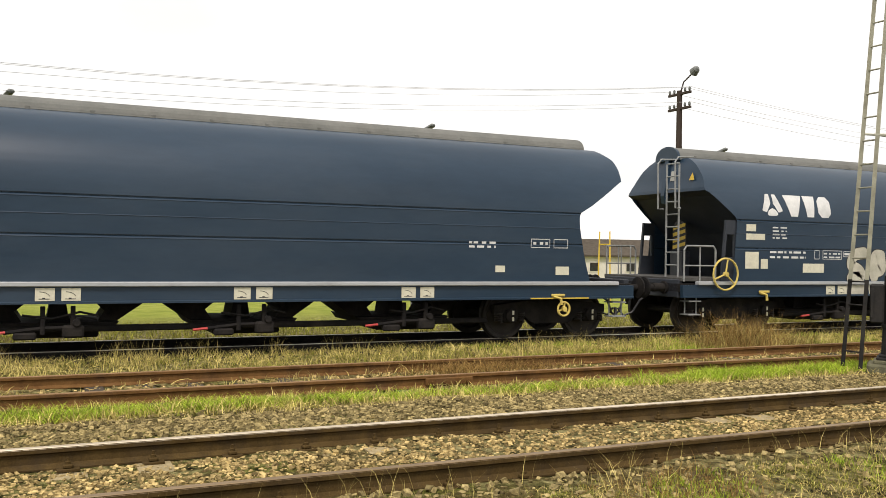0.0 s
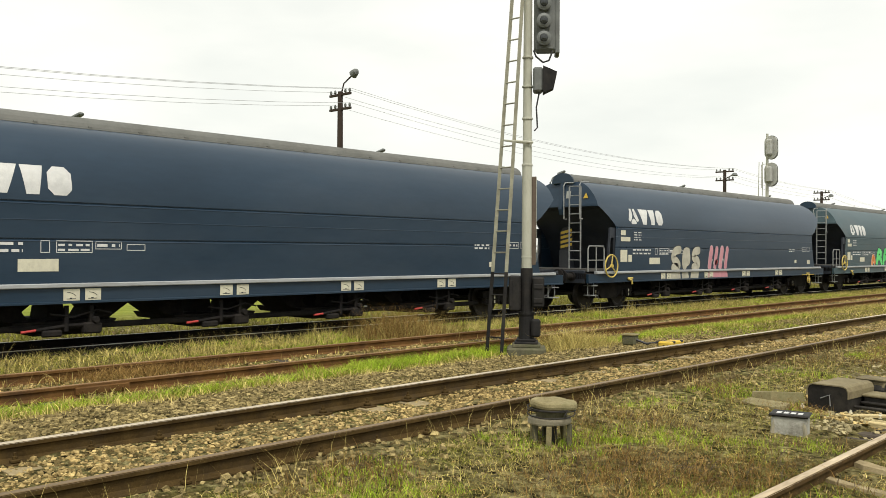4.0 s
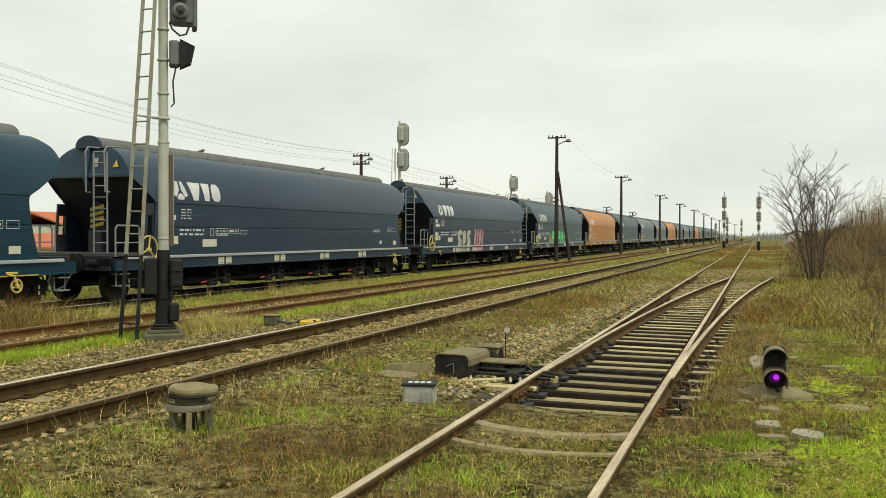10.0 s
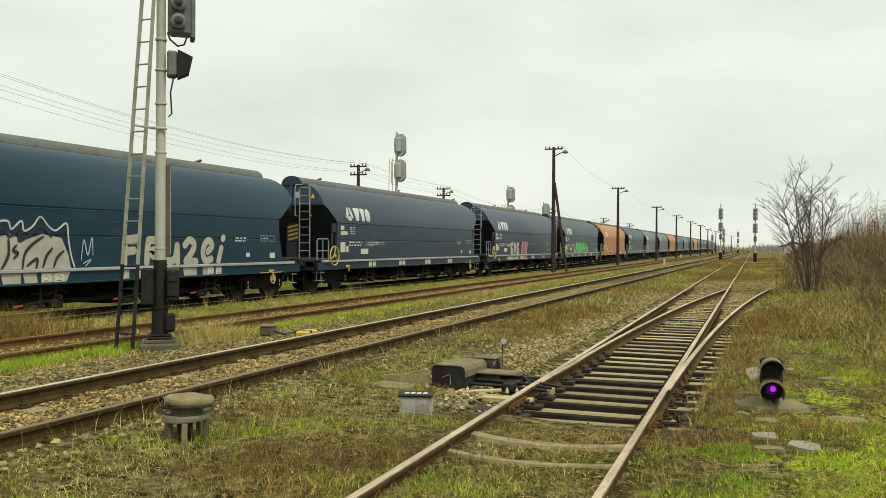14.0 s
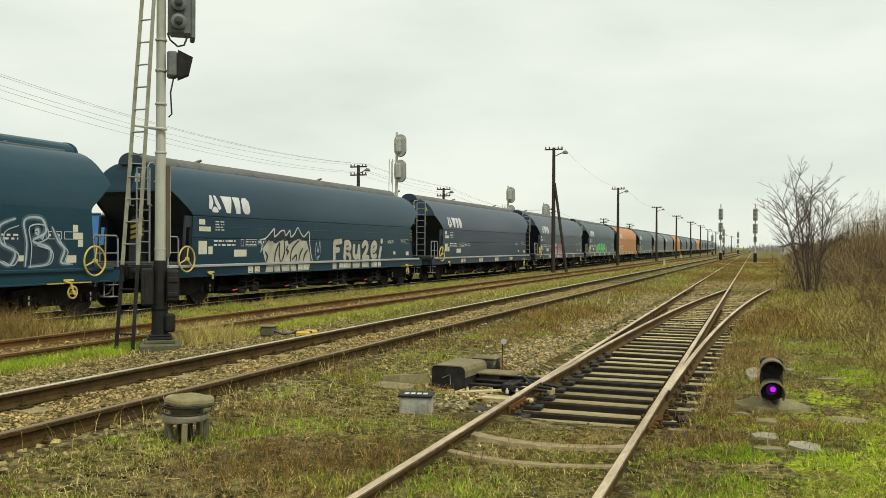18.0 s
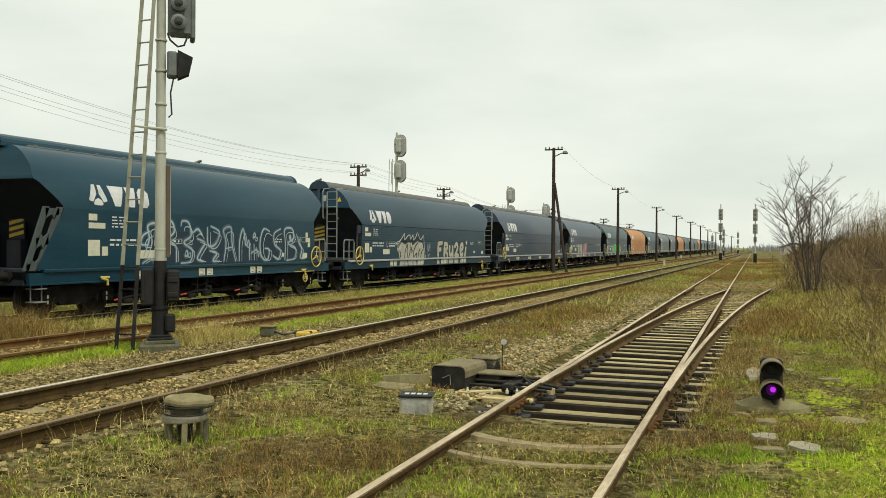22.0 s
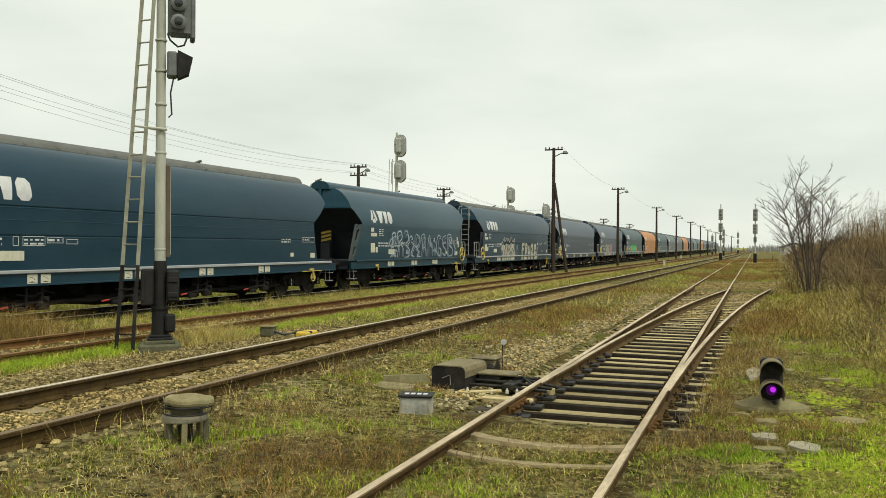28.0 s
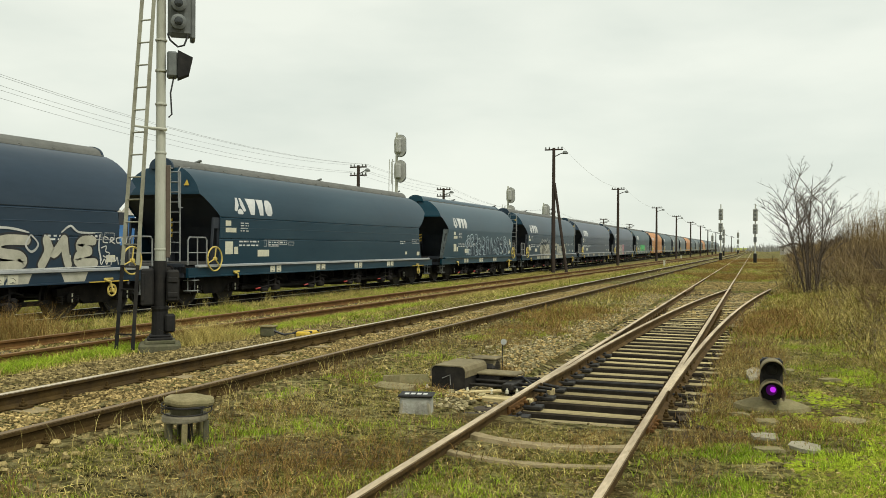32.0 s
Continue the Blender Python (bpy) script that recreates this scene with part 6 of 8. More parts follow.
def cable_pot():
    w = thing("cable_post", "short dark concrete cable post with a pale round lid on staves", "trackside post", pose(-4.74, 6.40, -0.262))
    lid = Shape()
    n = 26
    rim = [0.20 + 0.006 * math.sin(3 * i) + 0.005 * math.sin(7 * i + 1) for i in range(n)]
    pts = []
    for k, z in ((0.94, 0.395), (1.03, 0.405), (1.06, 0.425), (1.03, 0.448), (0.97, 0.458), (0.45, 0.464)):
        pts += [(rim[i] * k * math.cos(2 * math.pi * i / n), rim[i] * k * math.sin(2 * math.pi * i / n), z + 0.004 * math.sin(5 * i)) for i in range(n)]
    lid.add(pts, [(k * n + i, k * n + (i + 1) % n, (k + 1) * n + (i + 1) % n, (k + 1) * n + i) for k in range(5) for i in range(n)]
            + [tuple(range(n - 1, -1, -1)), tuple(range(5 * n, 6 * n))])
    part("lid", lid, M_CONC_M, w, "thick round tan stone lid, chipped at the rim", at=pose(0, 0, 0, -1.5, 2, 0))
    # Neck is coloured dark to stand for the shaded gap under the lid.
    part("neck", Shape().lathe([(0.15, 0.29), (0.135, 0.32), (0.145, 0.37), (0.16, 0.39)], 20), M_CONC_D, w)
    part("ring", Shape().lathe([(0.14, 0.255), (0.19, 0.255), (0.197, 0.27), (0.195, 0.305), (0.14, 0.31)], 24), M_CONC, w, "pale concrete ring on posts", at=pose(-0.012, 0, 0, 0, -1.5, 0))
    for z, r, tl in ((0.405, 0.212, 2.5), (0.375, 0.214, -3.0), (0.345, 0.212, 4.0)):
        part("wire_loop", Shape().ring((0, 0, 0), r, 0.006, "z", 26, 4), M_IRON, w, "rusty binding wire", at=pose(0, 0, z, tl, tl * 0.6, 0))
    part("wire_end", Shape().tube([(0.2, -0.05, 0.38), (0.24, -0.09, 0.40), (0.23, -0.12, 0.36)], 0.006, 4), M_IRON, w)
    for k, a in enumerate((0.35, 1.5, 2.6, 3.6, 4.25, 5.2)):
        part("stave", Shape().box(-0.024, 0.024, -0.02, 0.02, -0.06, 0.255, 0.006, pose(0.165 * math.cos(a), 0.165 * math.sin(a), 0, 2 * math.sin(3 * k), 2 * math.cos(5 * k), math.degrees(a) + 90)), M_CONC_M if k % 2 else M_CONC_D, w)
    # Added core: its black fills in for shade between the staves.
    part("core", Shape().lathe([(0.05, -0.02), (0.05, 0.26)], 12), M_IRON, w, "added dark core in the open middle")
    return w


cable_pot()


def point_machine():
    w = thing("point_machine", "black cast point machine with a dusty khaki lid beside the turnout", "point machine", pose(-3.62, 10.35, -0.25, 0, 0, -4) @ Matrix.Scale(0.92, 4))
    out = [(-0.24, 0.03), (-0.24, 0.28), (-0.22, 0.32), (-0.18, 0.335), (0.18, 0.335), (0.22, 0.32), (0.24, 0.28), (0.24, 0.03)]
    part("case", fixed_normals(Shape().prism(out, -0.36, 0.36).mesh("case")), M_IRON, w)
    lid = [(-0.252, 0.20), (-0.252, 0.285), (-0.228, 0.333), (-0.185, 0.352), (0.185, 0.352), (0.228, 0.333), (0.252, 0.285), (0.252, 0.20),
           (0.243, 0.20), (0.243, 0.28), (0.22, 0.325), (0.18, 0.338), (-0.18, 0.338), (-0.22, 0.325), (-0.243, 0.28), (-0.243, 0.20)]
    part("lid", fixed_normals(Shape().prism(lid, -0.375, 0.375).mesh("lid")), M_LID, w, "dusty khaki curved lid")
    part("base_plate", Shape().box(-0.32, 0.32, -0.46, 0.46, 0.0, 0.03, 0.008), M_IRON, w)
    part("hasp", Shape().tube([(-0.08, -0.37, 0.18), (0.03, -0.375, 0.23), (0.04, -0.375, 0.10)], 0.007, 5), M_GALV, w)
    part("motor", Shape().lathe([(0.12, -0.16), (0.15, -0.13), (0.15, 0.13), (0.12, 0.16)], 14, pose(0.16, 0.62, 0.20, 0, 90, 0)), M_IRON, w, "black round motor")
    part("motor_lid", Shape().box(-0.02, 0.34, 0.48, 0.78, 0.335, 0.365, 0.012).box(0.0, 0.32, 0.5, 0.76, 0.05, 0.335, 0.02), M_LID, w)
    part("side_cover", Shape().box(0.25, 0.80, 0.0, 0.34, 0.20, 0.235, 0.012), M_LID, w, "khaki side cover plate")
    part("side_housing", Shape().box(0.27, 0.58, 0.02, 0.32, 0.05, 0.20, 0.012), M_IRON, w)
    for k in range(3):
        part("throw_rod", Shape().tube([(0.25, -0.2 + 0.2 * k, 0.10 + 0.03 * k), (0.75, -0.2 + 0.2 * k, 0.10 + 0.03 * k), (1.30, -0.2 + 0.2 * k, 0.08)], 0.02, 8), M_IRON, w)
    part("rod_joint", Shape().box(0.72, 0.86, -0.28, 0.28, 0.06, 0.15, 0.015), M_IRON, w)
    part("cable_bend", Shape().tube([(0.55, 0.1, 0.12), (0.85, 0.16, 0.19), (1.0, 0.1, 0.10), (1.05, -0.05, 0.02)], 0.018, 6), M_CABLE, w)
    part("support_timber", Shape().box(-0.5, 1.2, -0.60, -0.40, -0.08, 0.02, 0.015), M_WOOD, w)
    part("support_timber", Shape().box(-0.5, 1.2, 0.30, 0.5, -0.08, 0.02, 0.015), M_WOOD, w)
    part("loose_board", Shape().box(-0.3, 0.3, -0.05, 0.05, 0.0, 0.03, 0.006), M_WOOD, w, at=pose(0.45, -0.42, 0.03, 0, -3, 24))
    for q, r_ in ((-0.28, -0.42), (0.30, -0.42), (0.62, -0.38), (0.80, -0.30), (0.92, -0.26)):
        part("bolt", Shape().lathe([(0.022, 0.02), (0.022, 0.06), (0.012, 0.065), (0.012, 0.085)], 6, Matrix.Translation((q, r_, 0.01))), M_PLATE, w)


point_machine()


def slab(name, label, x, y, z, sx, sy, sz, rz, m=None, tilt=0.0, seed=0):
    """A broken flat slab with an uneven outline."""
    rnd = random.Random(seed)
    n = 7
    s = Shape()
    top, bot = [], []
    for i in range(n):
        a = 2 * math.pi * i / n
        k = rnd.uniform(0.7, 1.15)
        c = 1 / max(abs(math.cos(a)), abs(math.sin(a))) ** 0.7
        top.append((sx * 0.46 * math.cos(a) * k * c, sy * 0.46 * math.sin(a) * k * c, sz + rnd.uniform(-0.01, 0.01)))
        bot.append((sx * 0.5 * math.cos(a) * k * c, sy * 0.5 * math.sin(a) * k * c, -0.06))
    s.add(top + bot, [tuple(range(n)), tuple(range(2 * n - 1, n - 1, -1))] + [(i, i + n, (i + 1) % n + n, (i + 1) % n) for i in range(n)])
    ob = part(name, fixed_normals(s.mesh(name)), m or M_CONC_M, at=pose(x, y, z, tilt, 0, rz))
    return tagged(ob, label, "slab")


slab("concrete_slab", "tilted mossy concrete slab beside the point machine", -4.35, 10.3, -0.22, 0.75, 0.42, 0.10, 35, tilt=-8, seed=3)
slab("concrete_slab", "tilted mossy concrete slab beside the point machine", -4.2, 9.75, -0.22, 0.6, 0.4, 0.06, -10, tilt=4, seed=4)


def point_box():
    w = thing("junction_box", "small pale cable junction box with stencilled marks", "junction box", pose(-3.48, 8.6, -0.24, 0, 0, 14))
    part("box", Shape().box(-0.165, 0.165, -0.12, 0.12, -0.02, 0.18, 0.02), M_BOX, w, "pale scuffed box")
    part("lid", Shape().box(-0.185, 0.185, -0.14, 0.14, 0.18, 0.205, 0.012), M_IRON, w, "black lid")
    for k in range(4):
        part("stencil_mark", Shape().box(-0.12 + 0.065 * k, -0.075 + 0.065 * k, -0.07, 0.02, 0.2055, 0.2075), M_WHITE, w)
    for q in (-1, 1):
        part("foot", Shape().tube([(q * 0.13, -0.1, 0.15), (q * 0.16, -0.12, -0.02)], 0.02, 6), M_CONC, w)


point_box()


def marker_peg():
    w = thing("marker_peg", "thin wire peg with a small white number disc", "marker", pose(-3.51, 11.86, -0.24))
    part("stem", Shape().tube([(0, 0, 0), (0, 0, 0.42)], 0.008, 5), M_IRON, w)
    part("disc", Shape().lathe([(0.042, -0.004), (0.042, 0.004)], 12, Matrix.Translation((0.02, 0, 0.42)) @ pose(0, 0, 0, 80, 0, 15)), M_SIGBACK, w)


marker_peg()


def dwarf_signal():
    w = thing("dwarf_signal", "black two-lamp dwarf signal lit violet on a concrete base", "railway signal", pose(0.02, 10.15, -0.22, 0, 0, 2))
    b = Shape()
    n = 10
    pts = []
    for r, z in ((1.0, -0.05), (0.92, 0.04), (0.5, 0.10)):
        for i in range(n):
            a = 2 * math.pi * i / n
            pts.append((0.42 * r * math.cos(a) * (1 + 0.1 * math.sin(3 * a)), 0.3 * r * math.sin(a), z))
    b.add(pts, [(k * n + i, k * n + (i + 1) % n, (k + 1) * n + (i + 1) % n, (k + 1) * n + i) for k in range(2) for i in range(n)] + [tuple(range(2 * n, 3 * n))])
    part("base", b, M_CONC_M, w, "low mossy concrete base")
    part("case", Shape().box(-0.115, 0.115, -0.02, 0.14, 0.11, 0.54, 0.03), M_IRON, w)
    for zc, lit in ((0.43, False), (0.21, True)):
        hood = Shape()
        k = 14
        ring = []
        for yy, r in ((-0.02, 0.122), (-0.34, 0.132)):
            for rr in (r, r - 0.012):
                for i in range(k + 1):
                    a = math.pi * ((-0.18 + 1.36 * i / k) if lit else (-0.02 + 1.04 * i / k))
                    ring.append((rr * math.cos(a), yy, zc + rr * math.sin(a)))
        q = k + 1
        fs = []
        for i in range(k):
            fs += [(i, i + 1, 2 * q + i + 1, 2 * q + i), (q + i, 3 * q + i, 3 * q + i + 1, q + i + 1), (2 * q + i, 2 * q + i + 1, 3 * q + i + 1, 3 * q + i)]
        hood.add(ring, fs)
        part("hood", hood, M_LID if lit else M_LID, w, "dusty lamp hood")
        part("bezel", Shape().lathe([(0.115, 0), (0.115, 0.03)], 20, Matrix.Translation((0, -0.02, zc)) @ pose(0, 0, 0, 90, 0, 0)), M_IRON, w)
        # Upper lens is flat black: the hood's inner shade is put into its colour.
        part("lens", Shape().lathe([(0.058, 0), (0.05, 0.02), (0.02, 0.03)], 18, Matrix.Translation((0, -0.05, zc)) @ pose(0, 0, 0, 90, 0, 0)), M_VIOLET if lit else M_DARKMARK, w,
             "violet lens" if lit else "lens blackened for hood shade")
        if lit:
            part("lit_spot", Shape().lathe([(0.032, 0), (0.024, 0.012), (0.006, 0.016)], 12, Matrix.Translation((0.012, -0.075, zc + 0.008)) @ pose(0, 0, 0, 90, 0, 0)), M_VIOLET_HOT, w, "glowing violet spot of the lens")
    part("conduit", Shape().tube([(0.0, -0.1, 0.08), (0.03, -0.16, 0.09), (0.03, -0.2, 0.02)], 0.025, 8), M_IRON, w)
    return w


dwarf_signal()
for i, (x, y, sx, sy, rz) in enumerate(((-0.02, 9.28, 0.22, 0.26, 5), (-0.02, 8.55, 0.27, 0.30, 8), (0.0, 8.02, 0.26, 0.16, -8), (0.29, 8.12, 0.26, 0.46, 25),
                                        (-0.22, 12.9, 0.24, 1.3, 0), (0.72, 9.55, 0.42, 0.45, -10), (-0.30, 9.66, 0.24, 0.14, 6), (0.72, 12.3, 0.3, 0.2, 0),
                                        (0.27, 13.3, 0.2, 0.3, 0), (0.6, 26.0, 0.7, 0.4, 5))):
    slab("paving_slab", "broken pale concrete slab sunk in moss", x, y, ground_z(x, y) - 0.025, sx, sy, 0.05, rz, M_CONC if i in (1, 3, 4) else M_CONC_M, seed=20 + i)


def magnet():
    w = thing("track_magnet", "yellow track magnet with black stripes beside the rail", "track magnet", pose(-8.05, 14.5, -0.17, 0, 0, 4))
    part("body", Shape().box(-0.12, 0.12, -0.30, 0.30, 0.0, 0.10, 0.025), M_HAZ, w)
    for q in (0.2, -0.12):
        part("stripe", Shape().box(-0.122, 0.122, q - 0.04, q + 0.04, 0.06, 0.102, 0.003), M_DARKMARK, w)
    c = thing("cable_box", "small grey-green cable box on a stub", "junction box", pose(-8.75, 14.25, -0.2, 0, 0, 10))
    part("box", Shape().box(-0.12, 0.12, -0.12, 0.12, 0.02, 0.19, 0.02), M_CONC_D, c)
    part("lid", Shape().box(-0.135, 0.135, -0.135, 0.135, 0.19, 0.22, 0.01), M_CONC_M, c)
    part("cable", Shape().tube([(0.1, 0, 0.12), (0.28, 0.06, 0.05), (0.42, 0.1, 0.06), (0.52, 0.14, 0.1)], 0.025, 6), M_CABLE, c)


magnet()
for x, y in ((-8.9, 81.0), (-12.6, 137.0)):
    p_ = thing("marker_post", "short white marker post in the grass", "marker", pose(x, y, -0.25), "white marker posts")
    part("post", Shape().box(-0.08, 0.08, -0.06, 0.06, 0, 0.55, 0.02).box(-0.1, 0.1, -0.08, 0.08, -0.05, 0.06, 0.01), M_PLATE, p_)
    part("cap", Shape().box(-0.09, 0.09, -0.07, 0.07, 0.55, 0.6, 0.02), M_PLATE, p_)


# distant poles at the edge of the wood
timber_pole(12.2, 145.0, 5.6, 1, lamp=False)
timber_pole(14.6, 146.0, 5.8, 2, lamp=False)


# ================= plants =================
def branchy(name, label, x, y, h, spread, seed, trunks, mat_t, mat_s, depth=5, thick=0.06):
    """A leafless shrub: stems that fork into ever thinner twigs."""
    rnd = random.Random(seed)
    w = thing(name, label, "tree", pose(x, y, ground_z(x, y) - 0.05))
    thick_s, thin_s = Shape(), Shape()

    def grow(p, d, ln, r, lev):
        q = p + d * ln
        mid = p.lerp(q, 0.5) + Vector((rnd.uniform(-1, 1), rnd.uniform(-1, 1), 0)) * ln * 0.05
        (thick_s if r > 0.018 else thin_s).tube([p, mid, q], r, 5 if r > 0.018 else 3, r1=r * 0.68)
        if lev == 0:
            return
        for _ in range(rnd.choice((2, 3, 3)) if lev > 1 else 3):
            ax = Vector((rnd.uniform(-1, 1), rnd.uniform(-1, 1), rnd.uniform(-0.5, 0.9)))
            nd = (d + ax * 0.62 + Vector((0, 0, 0.16))).normalized()
            grow(p.lerp(q, rnd.uniform(0.55, 1.0)), nd, ln * rnd.uniform(0.6, 0.85), max(0.004, r * rnd.uniform(0.5, 0.66)), lev - 1)

    for i in range(trunks):
        a = 2 * math.pi * i / trunks + rnd.uniform(-0.4, 0.4)
        lean = rnd.uniform(0.15, 0.75) * spread
        d = Vector((math.cos(a) * lean, math.sin(a) * lean, 1)).normalized()
        grow(Vector((math.cos(a) * 0.12, math.sin(a) * 0.12, 0)), d, h * rnd.uniform(0.27, 0.34), thick * rnd.uniform(0.7, 1.2), depth)
    part("trunk", thick_s, mat_t, w)
    part("crown", thin_s, mat_s, w, "fan of fine bare twigs")
    return w


def shrub_tree(x, y, seed):
    """An upright many-stemmed shrub: long rods that carry short side twigs all the way up."""
    rnd = random.Random(seed)
    w = thing("bare_shrub_tree", "leafless many-stemmed shrub tree beside the siding", "tree", pose(x, y, ground_z(x, y) - 0.05))
    stems, twigs = Shape(), Shape()

    def rod(p, d, ln, r, lev):
        n = 5 if lev > 1 else 3
        pts = [p.copy()]
        for _ in range(n):
            d = (d + Vector((rnd.uniform(-1, 1), rnd.uniform(-1, 1), rnd.uniform(-0.2, 0.5))) * 0.10).normalized()
            pts.append(pts[-1] + d * ln / n)
        (stems if r > 0.016 else twigs).tube(pts, r, 6 if r > 0.016 else 3, r1=max(0.003, r * 0.22))
        if lev == 0:
            return
        for _ in range((0, 4, 5, 9)[lev]):
            t = rnd.uniform(0.22, 0.98)
            k = min(n - 1, int(t * n))
            q = pts[k].lerp(pts[k + 1], t * n - k)
            a = rnd.uniform(0, 6.283)
            side = Vector((math.cos(a), math.sin(a), rnd.uniform(-0.1, 0.5)))
            rod(q, (d * 0.75 + side * 0.75).normalized(), ln * rnd.uniform(0.28, 0.5) * (1.15 - 0.5 * t), max(0.0042, r * 0.46), lev - 1)

    for i in range(11):
        a = 2 * math.pi * i / 11 + rnd.uniform(-0.3, 0.3)
        lean = 0.06 if i % 4 == 0 else rnd.uniform(0.12, 0.34)
        d = Vector((math.cos(a) * lean, math.sin(a) * lean, 1)).normalized()
        rod(Vector((math.cos(a) * 0.18, math.sin(a) * 0.18, 0)), d, rnd.uniform(3.5, 4.7) * (1.0 - 0.3 * lean), rnd.uniform(0.020, 0.042), 3)
    part("trunk", stems, M_BARK, w)
    part("crown", twigs, M_TWIG, w, "fan of fine bare twigs")


shrub_tree(1.4, 35.0, 7)
branchy("bare_bush", "low leafless bush at the foot of the shrub tree", 3.6, 30.0, 1.7, 1.3, 17, 9, M_TWIG, M_TWIG, depth=4, thick=0.02)
branchy("bare_bush", "low leafless bush in the dry bank", 5.2, 26.5, 1.9, 1.2, 18, 9, M_TWIG, M_TWIG, depth=4, thick=0.02)
branchy("bare_bush", "low leafless bush in the dry bank", 4.2, 40.0, 2.0, 1.2, 19, 9, M_TWIG, M_TWIG, depth=4, thick=0.02)
branchy("bare_bush", "reddish leafless bush in the dry bank", 6.0, 37.0, 2.2, 1.2, 23, 9, M_TWIG, M_TWIG, depth=4, thick=0.02)
branchy("bare_tree", "leafless tree beyond the train", -44, 39.5, 5.8, 0.8, 37, 3, M_BARK, M_TWIG, depth=6, thick=0.12)


def poplar(x, y, h, seed):
    """A slim tree: one stem with steep branches that all reach upwards."""
    rnd = random.Random(seed)
    w = thing("poplar_tree", "tall slim leafless poplar at the yard's edge", "tree", pose(x, y, ground_z(x, y) - 0.05), "poplars")
    part("trunk", Shape().tube([(0, 0, 0), (0.05, 0, h * 0.5), (0, 0.04, h)], 0.13, 7, r1=0.02), M_POPLAR, w)
    crown = Shape()
    for _ in range(230):
        t = rnd.uniform(0.06, 0.9)
        a, ln = rnd.uniform(0, 6.283), h * rnd.uniform(0.12, 0.34) * (1.15 - t)
        p = Vector((0, 0, h * t))
        side = Vector((math.cos(a), math.sin(a), 0))
        m_ = p + side * ln * 0.28 + Vector((0, 0, ln * 0.4))
        q = m_ + side * ln * rnd.uniform(0.02, 0.14) + Vector((0, 0, ln * 0.7))
        crown.tube([p, m_, q], 0.028, 3, r1=0.008)
        for _ in range(3):
            k = m_.lerp(q, rnd.random())
            crown.tube([k, k + side * rnd.uniform(-0.15, 0.2) + Vector((rnd.uniform(-0.2, 0.2), rnd.uniform(-0.2, 0.2), rnd.uniform(0.4, 0.9)))], 0.012, 3, r1=0.005)
    part("crown", crown, M_POPLAR, w, "dense steep bare twigs")


for i, (x, y, h) in enumerate(((11.6, 92, 9.8), (12.3, 95, 11.5), (13.0, 92, 11.2), (13.6, 97, 12.0))):
    poplar(x, y, h, 41 + i)
for i, (x, y, h) in enumerate(((2.4, 21.5, 1.0), (3.3, 18.5, 1.1), (3.0, 26.5, 1.5), (4.6, 20.5, 1.5), (6.2, 28.5, 1.6), (2.6, 32.0, 1.2), (7.0, 41.0, 1.9), (5.6, 33.5, 1.7), (9.5, 38.0, 2.2), (10.5, 45.0, 2.4))):
    branchy("bramble_bush", "tangled leafless bramble bush", x, y, h, 1.6, 300 + i, 11, M_BRUSH, M_BRUSH, depth=4, thick=0.014)
for i in range(16):
    rr = random.Random(200 + i)
    yy = 46 + i * 9
    branchy("bare_bush", "leafless bush along the edge of the yard", 5.0 + rr.uniform(-1.5, 5) + i * 0.35, yy, rr.uniform(1.8, 3.2), 0.9, 100 + i, 5, M_TWIG, M_TWIG, depth=4, thick=0.035)


def blades(name, label, category, material, spots, seed, height, width, lean=0.5, per=7, spread=0.06):
    """Tufts of grass: each blade is a bent strip of two triangles plus a tip."""
    rnd = np.random.RandomState(seed)
    sp = np.asarray(spots, dtype=np.float64)
    n = len(sp) * per
    base = np.repeat(sp, per, axis=0)
    base[:, :2] += rnd.normal(0, spread, (n, 2))
    h = height * rnd.uniform(0.45, 1.25, n) * (base[:, 3] if base.shape[1] > 3 else 1)
    a = rnd.uniform(0, 2 * np.pi, n)
    ln = lean * h * rnd.uniform(0.1, 1.0, n)
    d = np.stack([np.cos(a), np.sin(a)], 1)
    b = rnd.uniform(0, 2 * np.pi, n)
    s = np.stack([np.cos(b), np.sin(b)], 1) * (width * rnd.uniform(0.6, 1.3, n))[:, None]
    v = np.zeros((n, 5, 3))
    v[:, 0, :2] = base[:, :2] - s
    v[:, 1, :2] = base[:, :2] + s
    v[:, 2, :2] = base[:, :2] + d * (ln * 0.35)[:, None] - s * 0.7
    v[:, 3, :2] = base[:, :2] + d * (ln * 0.35)[:, None] + s * 0.7
    v[:, 4, :2] = base[:, :2] + d * ln[:, None]
    v[:, 0:2, 2] = base[:, 2:3] - 0.02
    v[:, 2:4, 2] = (base[:, 2] + h * 0.55)[:, None]
    v[:, 4, 2] = base[:, 2] + h
    idx = (np.arange(n) * 5)[:, None]
    tris = np.concatenate([idx + [0, 1, 3], idx + [0, 3, 2], idx + [2, 3, 4]], 0)
    return tri_cloud(name, v.reshape(-1, 3), tris, material, label, category)


def scatter(seed, count, x0, x1, y0, y1, keep=None, power=1.0):
    """Places on the ground, thinning with distance, where keep() allows."""
    rnd = random.Random(seed)
    out = []
    while len(out) < count:
        y = y0 + (y1 - y0) * rnd.random() ** power
        x = rnd.uniform(x0, x1)
        if keep is None or keep(x, y, rnd):
            out.append((x, y, ground_z(x, y), rnd.uniform(0.6, 1.2)))
    return out


